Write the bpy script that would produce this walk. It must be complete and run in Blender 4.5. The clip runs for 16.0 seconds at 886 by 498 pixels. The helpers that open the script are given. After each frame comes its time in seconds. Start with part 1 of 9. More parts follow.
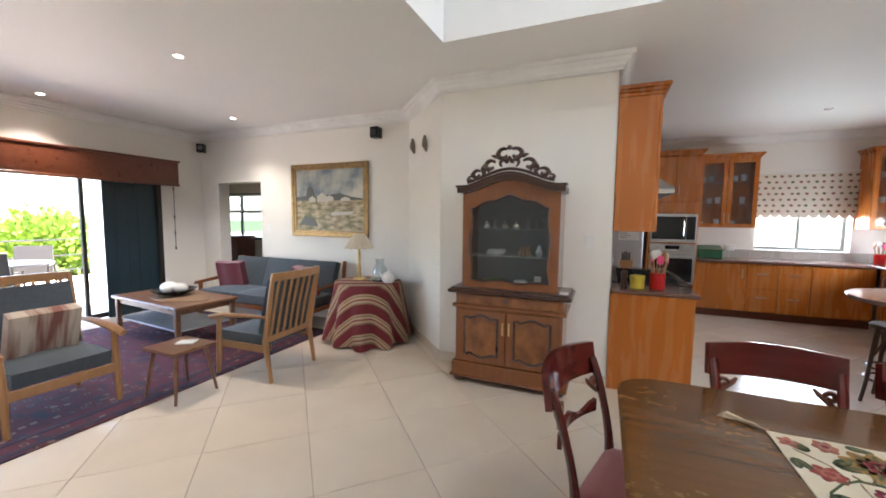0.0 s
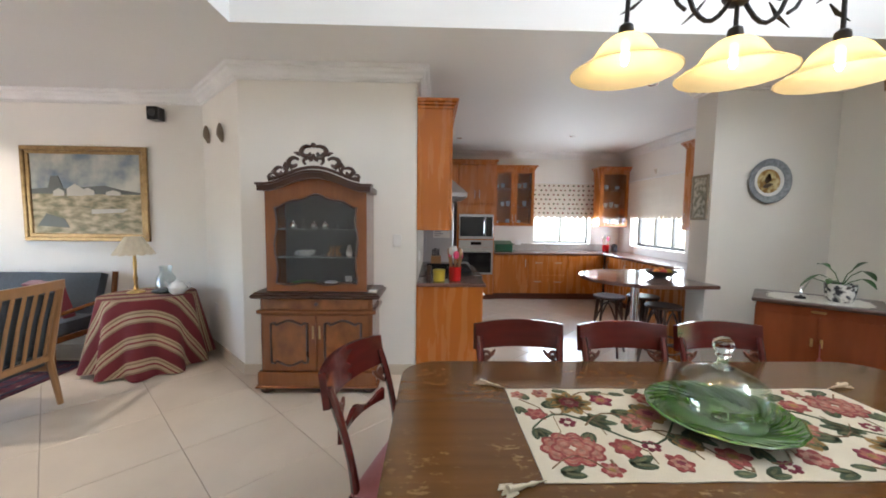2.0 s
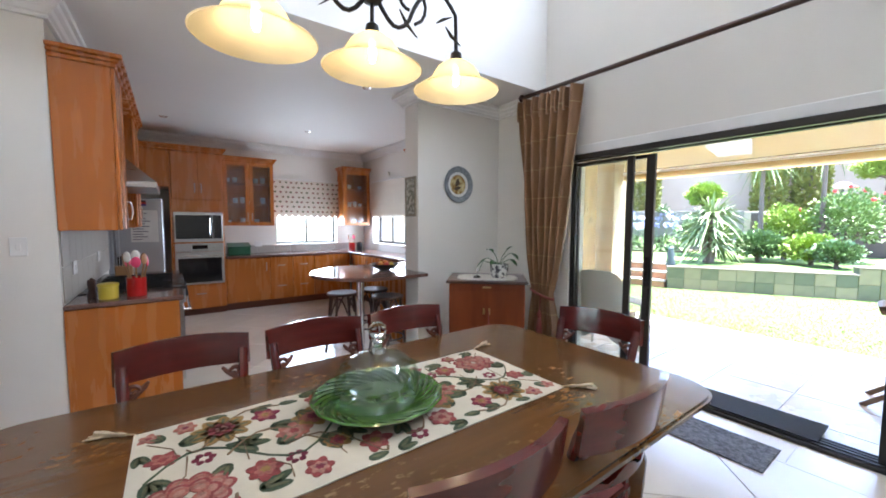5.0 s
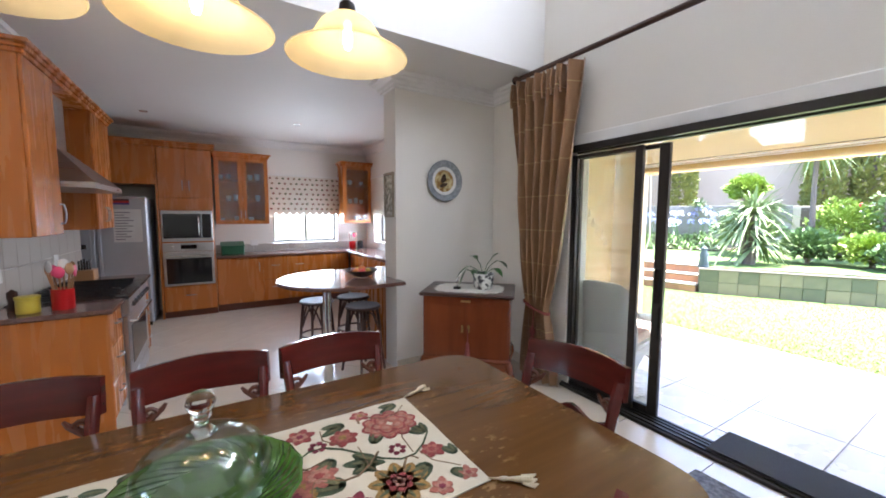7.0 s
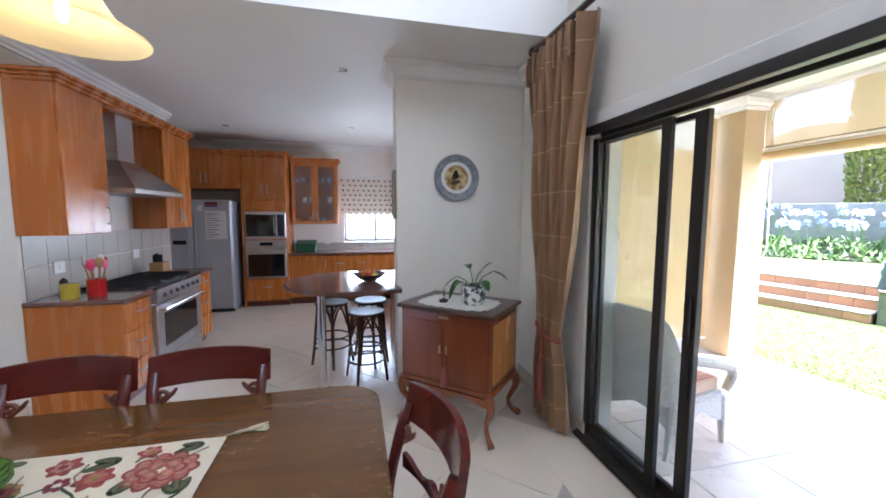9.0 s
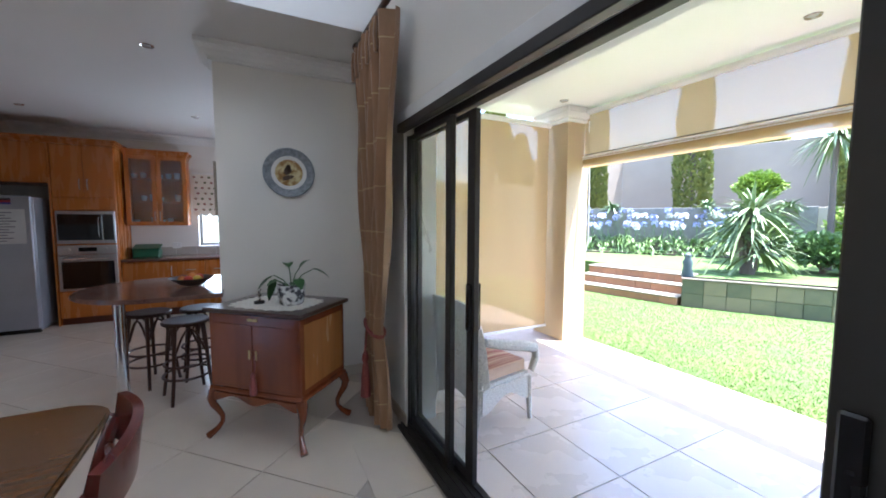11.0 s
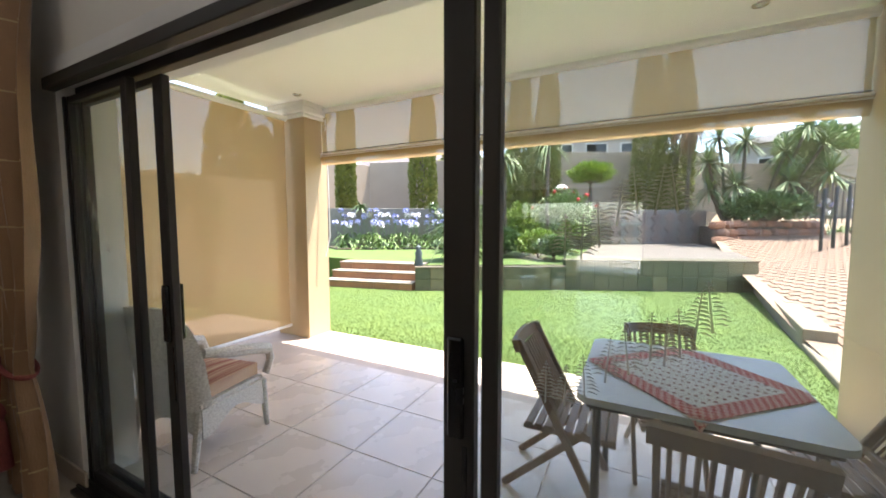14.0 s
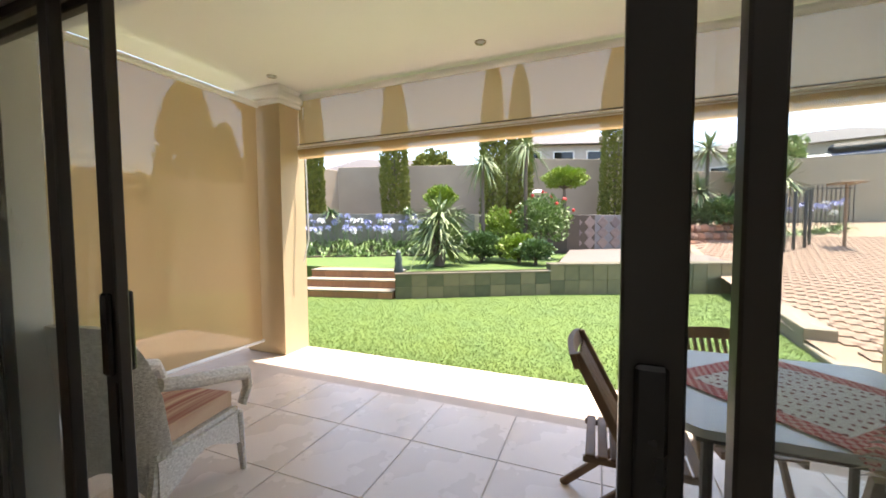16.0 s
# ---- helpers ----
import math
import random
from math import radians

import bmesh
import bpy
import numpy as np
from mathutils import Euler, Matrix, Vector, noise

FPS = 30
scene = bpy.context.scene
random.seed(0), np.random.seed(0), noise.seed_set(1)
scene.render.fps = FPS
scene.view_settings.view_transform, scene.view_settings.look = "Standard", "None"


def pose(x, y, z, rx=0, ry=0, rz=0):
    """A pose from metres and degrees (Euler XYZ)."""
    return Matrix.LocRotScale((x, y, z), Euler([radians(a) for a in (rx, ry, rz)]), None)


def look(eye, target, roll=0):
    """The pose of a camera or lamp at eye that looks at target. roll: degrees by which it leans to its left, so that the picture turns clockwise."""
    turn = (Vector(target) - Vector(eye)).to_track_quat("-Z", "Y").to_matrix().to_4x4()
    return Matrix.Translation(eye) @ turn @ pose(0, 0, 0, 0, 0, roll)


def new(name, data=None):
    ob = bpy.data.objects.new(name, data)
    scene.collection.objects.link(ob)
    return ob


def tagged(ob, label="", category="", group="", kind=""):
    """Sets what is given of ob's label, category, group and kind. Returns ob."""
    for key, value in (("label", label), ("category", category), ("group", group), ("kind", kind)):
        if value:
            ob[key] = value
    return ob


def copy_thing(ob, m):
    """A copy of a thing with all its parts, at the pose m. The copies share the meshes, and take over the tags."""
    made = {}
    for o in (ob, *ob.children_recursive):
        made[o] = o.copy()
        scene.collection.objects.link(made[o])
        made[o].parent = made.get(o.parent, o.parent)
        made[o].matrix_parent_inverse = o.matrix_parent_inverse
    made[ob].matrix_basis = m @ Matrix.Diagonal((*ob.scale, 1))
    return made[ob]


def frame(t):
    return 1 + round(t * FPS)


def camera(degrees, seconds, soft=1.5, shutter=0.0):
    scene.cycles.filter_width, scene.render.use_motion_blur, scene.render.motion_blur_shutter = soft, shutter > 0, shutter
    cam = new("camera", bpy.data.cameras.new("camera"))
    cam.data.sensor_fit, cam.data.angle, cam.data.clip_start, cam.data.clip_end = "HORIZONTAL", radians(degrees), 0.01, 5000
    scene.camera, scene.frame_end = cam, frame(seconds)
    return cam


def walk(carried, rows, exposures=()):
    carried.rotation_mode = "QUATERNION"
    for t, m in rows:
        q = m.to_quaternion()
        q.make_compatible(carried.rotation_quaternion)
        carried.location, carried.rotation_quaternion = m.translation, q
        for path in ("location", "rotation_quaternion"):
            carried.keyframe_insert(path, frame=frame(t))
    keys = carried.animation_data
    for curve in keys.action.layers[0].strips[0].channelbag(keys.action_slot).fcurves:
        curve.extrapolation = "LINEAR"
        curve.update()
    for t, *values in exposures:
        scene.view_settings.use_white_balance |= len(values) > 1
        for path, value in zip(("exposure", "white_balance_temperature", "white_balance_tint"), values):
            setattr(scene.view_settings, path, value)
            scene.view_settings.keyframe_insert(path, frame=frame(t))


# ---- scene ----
cam = camera(99.5, 16.0, soft=1.8)
PATH = [
    (0, (-0.079, 0.918, 1.495), (-0.859, 2.753, 1.333), 0.6),
    (0.5, (-0.027, 0.932, 1.472), (-0.641, 2.829, 1.324), 0.8),
    (1, (0.029, 0.958, 1.483), (-0.39, 2.907, 1.331), 0.6),
    (1.5, (0.098, 0.946, 1.515), (-0.092, 2.93, 1.349), 0.6),
    (2, (0.157, 0.939, 1.503), (0.211, 2.932, 1.347), 0.7),
    (2.5, (0.232, 0.939, 1.512), (0.532, 2.91, 1.349), 0.6),
    (3, (0.314, 0.921, 1.47), (0.888, 2.831, 1.324), 0.5),
    (3.5, (0.368, 0.914, 1.469), (1.195, 2.729, 1.32), 0.2),
    (4, (0.428, 0.924, 1.46), (1.454, 2.635, 1.316), 0.2),
    (4.5, (0.505, 0.944, 1.453), (1.675, 2.56, 1.313), 0.2),
    (7, (1.283, 1.118, 1.546), (2.324, 2.817, 1.370), 0.2),
    (7.5, (1.501, 1.065, 1.525), (2.255, 2.909, 1.345), 0.3),
    (8, (1.802, 1.100, 1.570), (2.245, 3.041, 1.385), 0.2),
    (10.5, (3.024, 1.016, 1.523), (3.585, 2.929, 1.363), 0.3),
    (11, (3.045, 0.914, 1.501), (3.948, 2.692, 1.347), 0.2),
    (11.5, (3.064, 0.843, 1.489), (4.217, 2.47, 1.34), 0.1),
    (12, (3.09, 0.795, 1.481), (4.428, 2.274, 1.33), 0.2),
    (12.5, (3.122, 0.776, 1.462), (4.605, 2.11, 1.309), 0.1),
    (13, (3.148, 0.764, 1.449), (4.75, 1.951, 1.301), 0.1),
    (13.5, (3.147, 0.753, 1.451), (4.848, 1.794, 1.301), 0.2),
    (14, (3.171, 0.764, 1.447), (4.942, 1.682, 1.298), -0.0),
    (14.5, (3.222, 0.818, 1.433), (5.029, 1.663, 1.286), -0.0),
    (15, (3.254, 0.948, 1.417), (5.089, 1.732, 1.282), -0.0),
    (15.5, (3.315, 1.088, 1.395), (5.157, 1.856, 1.269), -0.2),
    (16, (3.404, 1.229, 1.352), (5.252, 1.986, 1.247), -0.3),
]
EXPOSURE = [(0, 4.05, 6200, 12), (3, 4.05, 6000, 12), (4.7, 4.0, 5700, 13), (7, 3.92, 5900, 17), (8, 3.92, 5800, 17), (10.4, 3.95, 5300, 13), (11, 3.25, 5450, 14), (11.5, 2.85, 5900, 16), (12, 2.55, 6200, 16), (13, 2.6, 6400, 16), (14.5, 2.48, 6700, 14), (16, 2.28, 7000, 14)]
walk(cam, [(t, look(eye, target, roll)) for t, eye, target, roll in PATH], EXPOSURE)

# ---- world, sun and exposure ----
world = bpy.data.worlds.new("sky")
scene.world = world
world.use_nodes = True
wn = world.node_tree.nodes
sky = wn.new("ShaderNodeTexSky")
sky.sky_type = "NISHITA"
sky.sun_disc = False
SUN_DIR = Vector((0.53, -0.42, 2.16)).normalized()
sky.sun_elevation = math.asin(SUN_DIR.z)
sky.sun_rotation = math.atan2(SUN_DIR.x, SUN_DIR.y)
sky.air_density = 1.0
sky.dust_density = 1.6
world.node_tree.links.new(sky.outputs[0], wn["Background"].inputs[0])
wn["Background"].inputs[1].default_value = 0.15
sun_data = bpy.data.lights.new("sun", "SUN")
sun_data.energy = 3.6
sun_data.angle = radians(0.5)
sun_data.color = (1.0, 0.95, 0.87)
sun = new("sun", sun_data)
sun.matrix_world = look((20, -10, 40), Vector((20, -10, 40)) - SUN_DIR)


def sky_window(name, eye, target, w, h, watts):
    """Sky light entering by an opening."""
    ld = bpy.data.lights.new(name, "AREA")
    ld.shape, ld.size, ld.size_y, ld.energy, ld.color = "RECTANGLE", w, h, watts, (0.86, 0.93, 1.0)
    lo = new(name, ld)
    lo.matrix_world = look(eye, target)
    return lo


sky_window("sky_high_window", (4.04, 1.3, 4.45), (0, 1.3, 4.0), 2.5, 0.65, 9)
sky_window("sky_kitchen_side", (4.22, 7.35, 1.34), (0, 7.35, 1.2), 1.5, 0.55, 4)
sky_window("sky_kitchen_back", (2.81, 8.83, 1.34), (2.81, 0, 1.2), 1.1, 0.55, 3)


# ---- building kit ----
class Geo:
    """Collects vertices and faces of one mesh."""

    def __init__(self):
        self.v, self.f = [], []

    def add(self, verts, faces, m=None):
        k = len(self.v)
        self.v += [tuple(m @ Vector(p)) if m else tuple(p) for p in verts]
        self.f += [tuple(i + k for i in q) for q in faces]
        return self

    def box(self, x0, y0, z0, x1, y1, z1, bev=0.0, m=None):
        x0, x1 = min(x0, x1), max(x0, x1)
        y0, y1 = min(y0, y1), max(y0, y1)
        z0, z1 = min(z0, z1), max(z0, z1)
        bev = min(bev, (x1 - x0) * 0.49, (y1 - y0) * 0.49, (z1 - z0) * 0.49)
        if bev <= 0:
            vs = [(x, y, z) for x in (x0, x1) for y in (y0, y1) for z in (z0, z1)]
            fs = [(0, 1, 3, 2), (4, 6, 7, 5), (0, 4, 5, 1), (2, 3, 7, 6), (0, 2, 6, 4), (1, 5, 7, 3)]
            return self.add(vs, fs, m)
        c = Vector(((x0 + x1) / 2, (y0 + y1) / 2, (z0 + z1) / 2))
        h = Vector(((x1 - x0) / 2, (y1 - y0) / 2, (z1 - z0) / 2))
        vs, idx = [], {}
        for sx in (-1, 1):
            for sy in (-1, 1):
                for sz in (-1, 1):
                    s = (sx, sy, sz)
                    for a in range(3):
                        idx[s, a] = len(vs)
                        vs.append(tuple(c[i] + s[i] * (h[i] - (0 if i == a else bev)) for i in range(3)))
        fs = []
        for a in range(3):
            b, d = (a + 1) % 3, (a + 2) % 3
            for sa in (-1, 1):
                q = []
                for sb, sd in ((-1, -1), (1, -1), (1, 1), (-1, 1)):
                    s = [0, 0, 0]
                    s[a], s[b], s[d] = sa, sb, sd
                    q.append(idx[tuple(s), a])
                fs.append(q)
            for sb in (-1, 1):
                for sd in (-1, 1):
                    q = []
                    for sa, ax in ((-1, b), (1, b), (1, d), (-1, d)):
                        s = [0, 0, 0]
                        s[a], s[b], s[d] = sa, sb, sd
                        q.append(idx[tuple(s), ax])
                    fs.append(q)
        for sx in (-1, 1):
            for sy in (-1, 1):
                for sz in (-1, 1):
                    fs.append([idx[(sx, sy, sz), a] for a in range(3)])
        out = []
        for q in fs:
            p = [Vector(vs[i]) for i in q]
            n = (p[1] - p[0]).cross(p[2] - p[0])
            mid = sum(p, Vector()) / len(p)
            out.append(tuple(q) if n.dot(mid - c) > 0 else tuple(reversed(q)))
        return self.add(vs, out, m)

    def tube(self, pts, r, n=8, flat=1.0, closed=False, m=None):
        """A round bar along pts; r is one radius or one for each point."""
        pts = [Vector(p) for p in pts]
        rs = r if isinstance(r, (list, tuple)) else [r] * len(pts)
        vs, fs = [], []
        up = None
        for i, p in enumerate(pts):
            a = pts[i - 1] if i or closed else p
            b = pts[(i + 1) % len(pts)] if i < len(pts) - 1 or closed else p
            d = (b - a).normalized()
            if up is None:
                up = d.orthogonal().normalized()
            up = (up - d * up.dot(d))
            up = up.normalized() if up.length > 1e-6 else d.orthogonal().normalized()
            s = d.cross(up)
            for k in range(n):
                t = 2 * math.pi * k / n
                vs.append(tuple(p + (up * math.cos(t) * flat + s * math.sin(t)) * rs[i]))
        for i in range(len(pts) if closed else len(pts) - 1):
            j = (i + 1) % len(pts)
            for k in range(n):
                l = (k + 1) % n
                fs.append((i * n + k, i * n + l, j * n + l, j * n + k))
        if not closed:
            fs.append(tuple(reversed(range(n))))
            fs.append(tuple(range((len(pts) - 1) * n, len(pts) * n)))
        return self.add(vs, fs, m)

    def lathe(self, prof, n=24, m=None, cap=True, wave=0.0, waves=8):
        """A turned body: prof is a list of (radius, height)."""
        vs, fs = [], []
        for i, (r, z) in enumerate(prof):
            for k in range(n):
                t = 2 * math.pi * k / n
                q = r * (1 + wave * math.cos(waves * t))
                vs.append((q * math.cos(t), q * math.sin(t), z))
        for i in range(len(prof) - 1):
            for k in range(n):
                l = (k + 1) % n
                fs.append((i * n + k, i * n + l, (i + 1) * n + l, (i + 1) * n + k))
        if cap:
            fs.append(tuple(reversed(range(n))))
            fs.append(tuple(range((len(prof) - 1) * n, len(prof) * n)))
        return self.add(vs, fs, m)

    def prism(self, poly, z0, z1, m=None):
        n = len(poly)
        vs = [(x, y, z0) for x, y in poly] + [(x, y, z1) for x, y in poly]
        fs = [tuple(reversed(range(n))), tuple(range(n, 2 * n))]
        fs += [(i, (i + 1) % n, n + (i + 1) % n, n + i) for i in range(n)]
        return self.add(vs, fs, m)

    def grid(self, fn, nu, nv, m=None):
        vs = [tuple(fn(i / nu, j / nv)) for i in range(nu + 1) for j in range(nv + 1)]
        fs = [(i * (nv + 1) + j, (i + 1) * (nv + 1) + j, (i + 1) * (nv + 1) + j + 1, i * (nv + 1) + j + 1)
              for i in range(nu) for j in range(nv)]
        return self.add(vs, fs, m)

    def slab(self, fn, nu, nv, t, m=None):
        """A curved sheet of thickness t: fn(u, v) gives its middle."""
        P = [[Vector(fn(i / nu, j / nv)) for j in range(nv + 1)] for i in range(nu + 1)]
        def nrm(i, j):
            a = P[min(i + 1, nu)][j] - P[max(i - 1, 0)][j]
            b = P[i][min(j + 1, nv)] - P[i][max(j - 1, 0)]
            return a.cross(b).normalized()
        top = [tuple(P[i][j] + nrm(i, j) * t / 2) for i in range(nu + 1) for j in range(nv + 1)]
        bot = [tuple(P[i][j] - nrm(i, j) * t / 2) for i in range(nu + 1) for j in range(nv + 1)]
        w, k = nv + 1, len(top)
        fs = []
        for i in range(nu):
            for j in range(nv):
                q = (i * w + j, (i + 1) * w + j, (i + 1) * w + j + 1, i * w + j + 1)
                fs += [q, tuple(k + e for e in reversed(q))]
        ring = [i * w for i in range(nu + 1)] + [nu * w + j for j in range(1, nv + 1)]
        ring += [i * w + nv for i in range(nu - 1, -1, -1)] + [j for j in range(nv - 1, 0, -1)]
        for a, b in zip(ring, ring[1:] + ring[:1]):
            fs.append((b, a, k + a, k + b))
        return self.add(top + bot, fs, m)

    def ball(self, c, r, n=10, sz=1.0, m=None):
        prof = [(max(1e-4, r * math.sin(math.pi * i / n)), -r * sz * math.cos(math.pi * i / n)) for i in range(n + 1)]
        mm = Matrix.Translation(c)
        return self.lathe(prof, n + 4, (m @ mm) if m else mm, cap=False)


def mesh_of(name, g, mat, smooth=30):
    me = bpy.data.meshes.new(name)
    me.from_pydata(g.v, [], g.f)
    for q in (mat if isinstance(mat, (list, tuple)) else [mat]):
        me.materials.append(q)
    if smooth:
        me.shade_smooth()
        me.set_sharp_from_angle(angle=radians(smooth))
    me.update()
    return me


def part(name, g, mat, parent=None, label="", smooth=35):
    """Links a body as one mesh object under a thing or under a part."""
    ob = new(name, mesh_of(name, g, mat, smooth))
    if parent is not None:
        ob.parent = parent
    if label:
        ob["label"] = label
    return ob


def thing(name, label, category, m=None, group="", kind=""):
    ob = new(name)
    ob.empty_display_size = 0.05
    ob.matrix_basis = m if m else Matrix()
    return tagged(ob, label, category, group, kind)


def solid(name, g, mat, label, category, m=None, group="", kind="", smooth=35):
    """A thing that is one mesh."""
    ob = new(name, mesh_of(name, g, mat, smooth))
    ob.matrix_basis = m if m else Matrix()
    return tagged(ob, label, category, group, kind)


def struct(name, g, mat, label="", smooth=0):
    return tagged(part(name, g, mat, None, label, smooth), kind="structure")


# ---- materials ----
def lin(c):
    return tuple(c) + (1.0,)


def M(name, col, rough=0.5, metal=0.0, col2=None, scale=5.0, stretch=(1, 1, 1), detail=6.0, contrast=0.25, bump=0.05, bscale=80.0,
      coat=0.0, rnd=0.0, trans=0.0, sheen=0.0, ior=1.5, spec=0.5, rvar=0.08, alpha=1.0, sss=0.0):
    """Colour with soft blotches (scale) and fine grain (bscale), both in metres by object coordinates."""
    mat = bpy.data.materials.new(name)
    mat.use_nodes = True
    nt = mat.node_tree
    N, L = nt.nodes, nt.links
    b = N["Principled BSDF"]
    tc = N.new("ShaderNodeTexCoord")
    mp = N.new("ShaderNodeMapping")
    mp.inputs["Scale"].default_value = stretch
    L.new(tc.outputs["Object"], mp.inputs[0])
    n1 = N.new("ShaderNodeTexNoise")
    n1.inputs["Scale"].default_value, n1.inputs["Detail"].default_value = scale, detail
    L.new(mp.outputs[0], n1.inputs["Vector"])
    ramp = N.new("ShaderNodeValToRGB")
    ramp.color_ramp.elements[0].position, ramp.color_ramp.elements[1].position = 0.5 - contrast, 0.5 + contrast
    c2 = col2 if col2 else tuple(min(1, k * 0.86) for k in col)
    ramp.color_ramp.elements[0].color, ramp.color_ramp.elements[1].color = lin(c2), lin(col)
    src = n1.outputs["Fac"]
    if rnd:
        oi = N.new("ShaderNodeObjectInfo")
        ma = N.new("ShaderNodeMath")
        ma.operation = "MULTIPLY_ADD"
        L.new(oi.outputs["Random"], ma.inputs[0])
        ma.inputs[1].default_value = rnd
        L.new(src, ma.inputs[2])
        sb = N.new("ShaderNodeMath")
        sb.operation = "SUBTRACT"
        L.new(ma.outputs[0], sb.inputs[0])
        sb.inputs[1].default_value = rnd / 2
        src = sb.outputs[0]
    L.new(src, ramp.inputs[0])
    L.new(ramp.outputs[0], b.inputs["Base Color"])
    n2 = N.new("ShaderNodeTexNoise")
    n2.inputs["Scale"].default_value, n2.inputs["Detail"].default_value = bscale, 4
    L.new(mp.outputs[0], n2.inputs["Vector"])
    if bump:
        bp = N.new("ShaderNodeBump")
        bp.inputs["Strength"].default_value, bp.inputs["Distance"].default_value = bump, 0.01
        L.new(n2.outputs["Fac"], bp.inputs["Height"])
        L.new(bp.outputs[0], b.inputs["Normal"])
    mr = N.new("ShaderNodeMapRange")
    mr.inputs["To Min"].default_value, mr.inputs["To Max"].default_value = max(0.01, rough - rvar), min(1, rough + rvar)
    L.new(n1.outputs["Fac"], mr.inputs[0])
    L.new(mr.outputs[0], b.inputs["Roughness"])
    b.inputs["Metallic"].default_value = metal
    b.inputs["Coat Weight"].default_value = coat
    b.inputs["Coat Roughness"].default_value = 0.08
    b.inputs["Transmission Weight"].default_value = trans
    b.inputs["Sheen Weight"].default_value = sheen
    b.inputs["IOR"].default_value = ior
    b.inputs["Specular IOR Level"].default_value = spec
    b.inputs["Alpha"].default_value = alpha
    return mat


def glow(name, col, strength):
    mat = bpy.data.materials.new(name)
    mat.use_nodes = True
    b = mat.node_tree.nodes["Principled BSDF"]
    b.inputs["Base Color"].default_value = lin(col)
    b.inputs["Emission Color"].default_value = lin(col)
    b.inputs["Emission Strength"].default_value = strength
    return mat




def pane_glass(name, tint=(0.96, 0.98, 0.97), low=0.04, rough=0.02, dust=0.0):
    mat = bpy.data.materials.new(name)
    mat.use_nodes = True
    N, L = mat.node_tree.nodes, mat.node_tree.links
    N.remove(N["Principled BSDF"])
    tr = N.new("ShaderNodeBsdfTransparent")
    tr.inputs[0].default_value = lin(tint)
    gl = N.new("ShaderNodeBsdfGlossy")
    gl.inputs["Roughness"].default_value = rough
    lw = N.new("ShaderNodeLayerWeight")
    lw.inputs[0].default_value = 0.5
    pw = N.new("ShaderNodeMath")
    pw.operation = "POWER"
    L.new(lw.outputs["Facing"], pw.inputs[0])
    pw.inputs[1].default_value = 5
    ad = N.new("ShaderNodeMath")
    ad.operation = "MULTIPLY_ADD"
    L.new(pw.outputs[0], ad.inputs[0])
    ad.inputs[1].default_value, ad.inputs[2].default_value = 0.28, low
    mx = N.new("ShaderNodeMixShader")
    L.new(ad.outputs[0], mx.inputs[0])
    L.new(tr.outputs[0], mx.inputs[1])
    L.new(gl.outputs[0], mx.inputs[2])
    out = mx.outputs[0]
    if dust:
        df, m3 = N.new("ShaderNodeBsdfDiffuse"), N.new("ShaderNodeMixShader")
        tl, m4 = N.new("ShaderNodeBsdfTranslucent"), N.new("ShaderNodeMixShader")
        m3.inputs[0].default_value, m4.inputs[0].default_value = 0.6, dust
        L.new(df.outputs[0], m3.inputs[1])
        L.new(tl.outputs[0], m3.inputs[2])
        L.new(mx.outputs[0], m4.inputs[1])
        L.new(m3.outputs[0], m4.inputs[2])
        out = m4.outputs[0]
    L.new(out, N["Material Output"].inputs[0])
    return mat


def cloth_translucent(name, col, see=0.12, trans=0.5, tint=(0.86, 0.82, 0.78), grain=300):
    """Thin cloth or frosted glass that scatters light through and shows a little of what lies behind."""
    mat = bpy.data.materials.new(name)
    mat.use_nodes = True
    N, L = mat.node_tree.nodes, mat.node_tree.links
    N.remove(N["Principled BSDF"])
    tc, nz, rp = N.new("ShaderNodeTexCoord"), N.new("ShaderNodeTexNoise"), N.new("ShaderNodeValToRGB")
    nz.inputs["Scale"].default_value = grain
    L.new(tc.outputs["Object"], nz.inputs["Vector"])
    rp.color_ramp.elements[0].color, rp.color_ramp.elements[1].color = lin(tuple(k * 0.8 for k in col)), lin(col)
    L.new(nz.outputs["Fac"], rp.inputs[0])
    df, tl, tr = N.new("ShaderNodeBsdfDiffuse"), N.new("ShaderNodeBsdfTranslucent"), N.new("ShaderNodeBsdfTransparent")
    m1, m2 = N.new("ShaderNodeMixShader"), N.new("ShaderNodeMixShader")
    tr.inputs[0].default_value = lin(tint)
    L.new(rp.outputs[0], df.inputs[0])
    L.new(rp.outputs[0], tl.inputs[0])
    m1.inputs[0].default_value, m2.inputs[0].default_value = trans, see
    L.new(df.outputs[0], m1.inputs[1])
    L.new(tl.outputs[0], m1.inputs[2])
    L.new(m1.outputs[0], m2.inputs[1])
    L.new(tr.outputs[0], m2.inputs[2])
    L.new(m2.outputs[0], N["Material Output"].inputs[0])
    return mat


W = M("wall_paint", (0.79, 0.76, 0.705), 0.65, col2=(0.75, 0.72, 0.665), scale=1.2, bump=0.12, bscale=140)
CEIL = M("ceiling_paint", (0.83, 0.82, 0.8), 0.6, col2=(0.8, 0.79, 0.77), scale=0.9, bump=0.05, bscale=120)
CORN = M("plaster_white", (0.83, 0.82, 0.8), 0.55, scale=3, bump=0.03)
TILE = M("cream_floor_tile", (0.67, 0.575, 0.46), 0.19, col2=(0.6, 0.51, 0.41), scale=3.2, contrast=0.35, bump=0.015, bscale=30, rnd=0.25)
GROUT = M("grout", (0.43, 0.36, 0.29), 0.85, scale=8, bump=0.2)
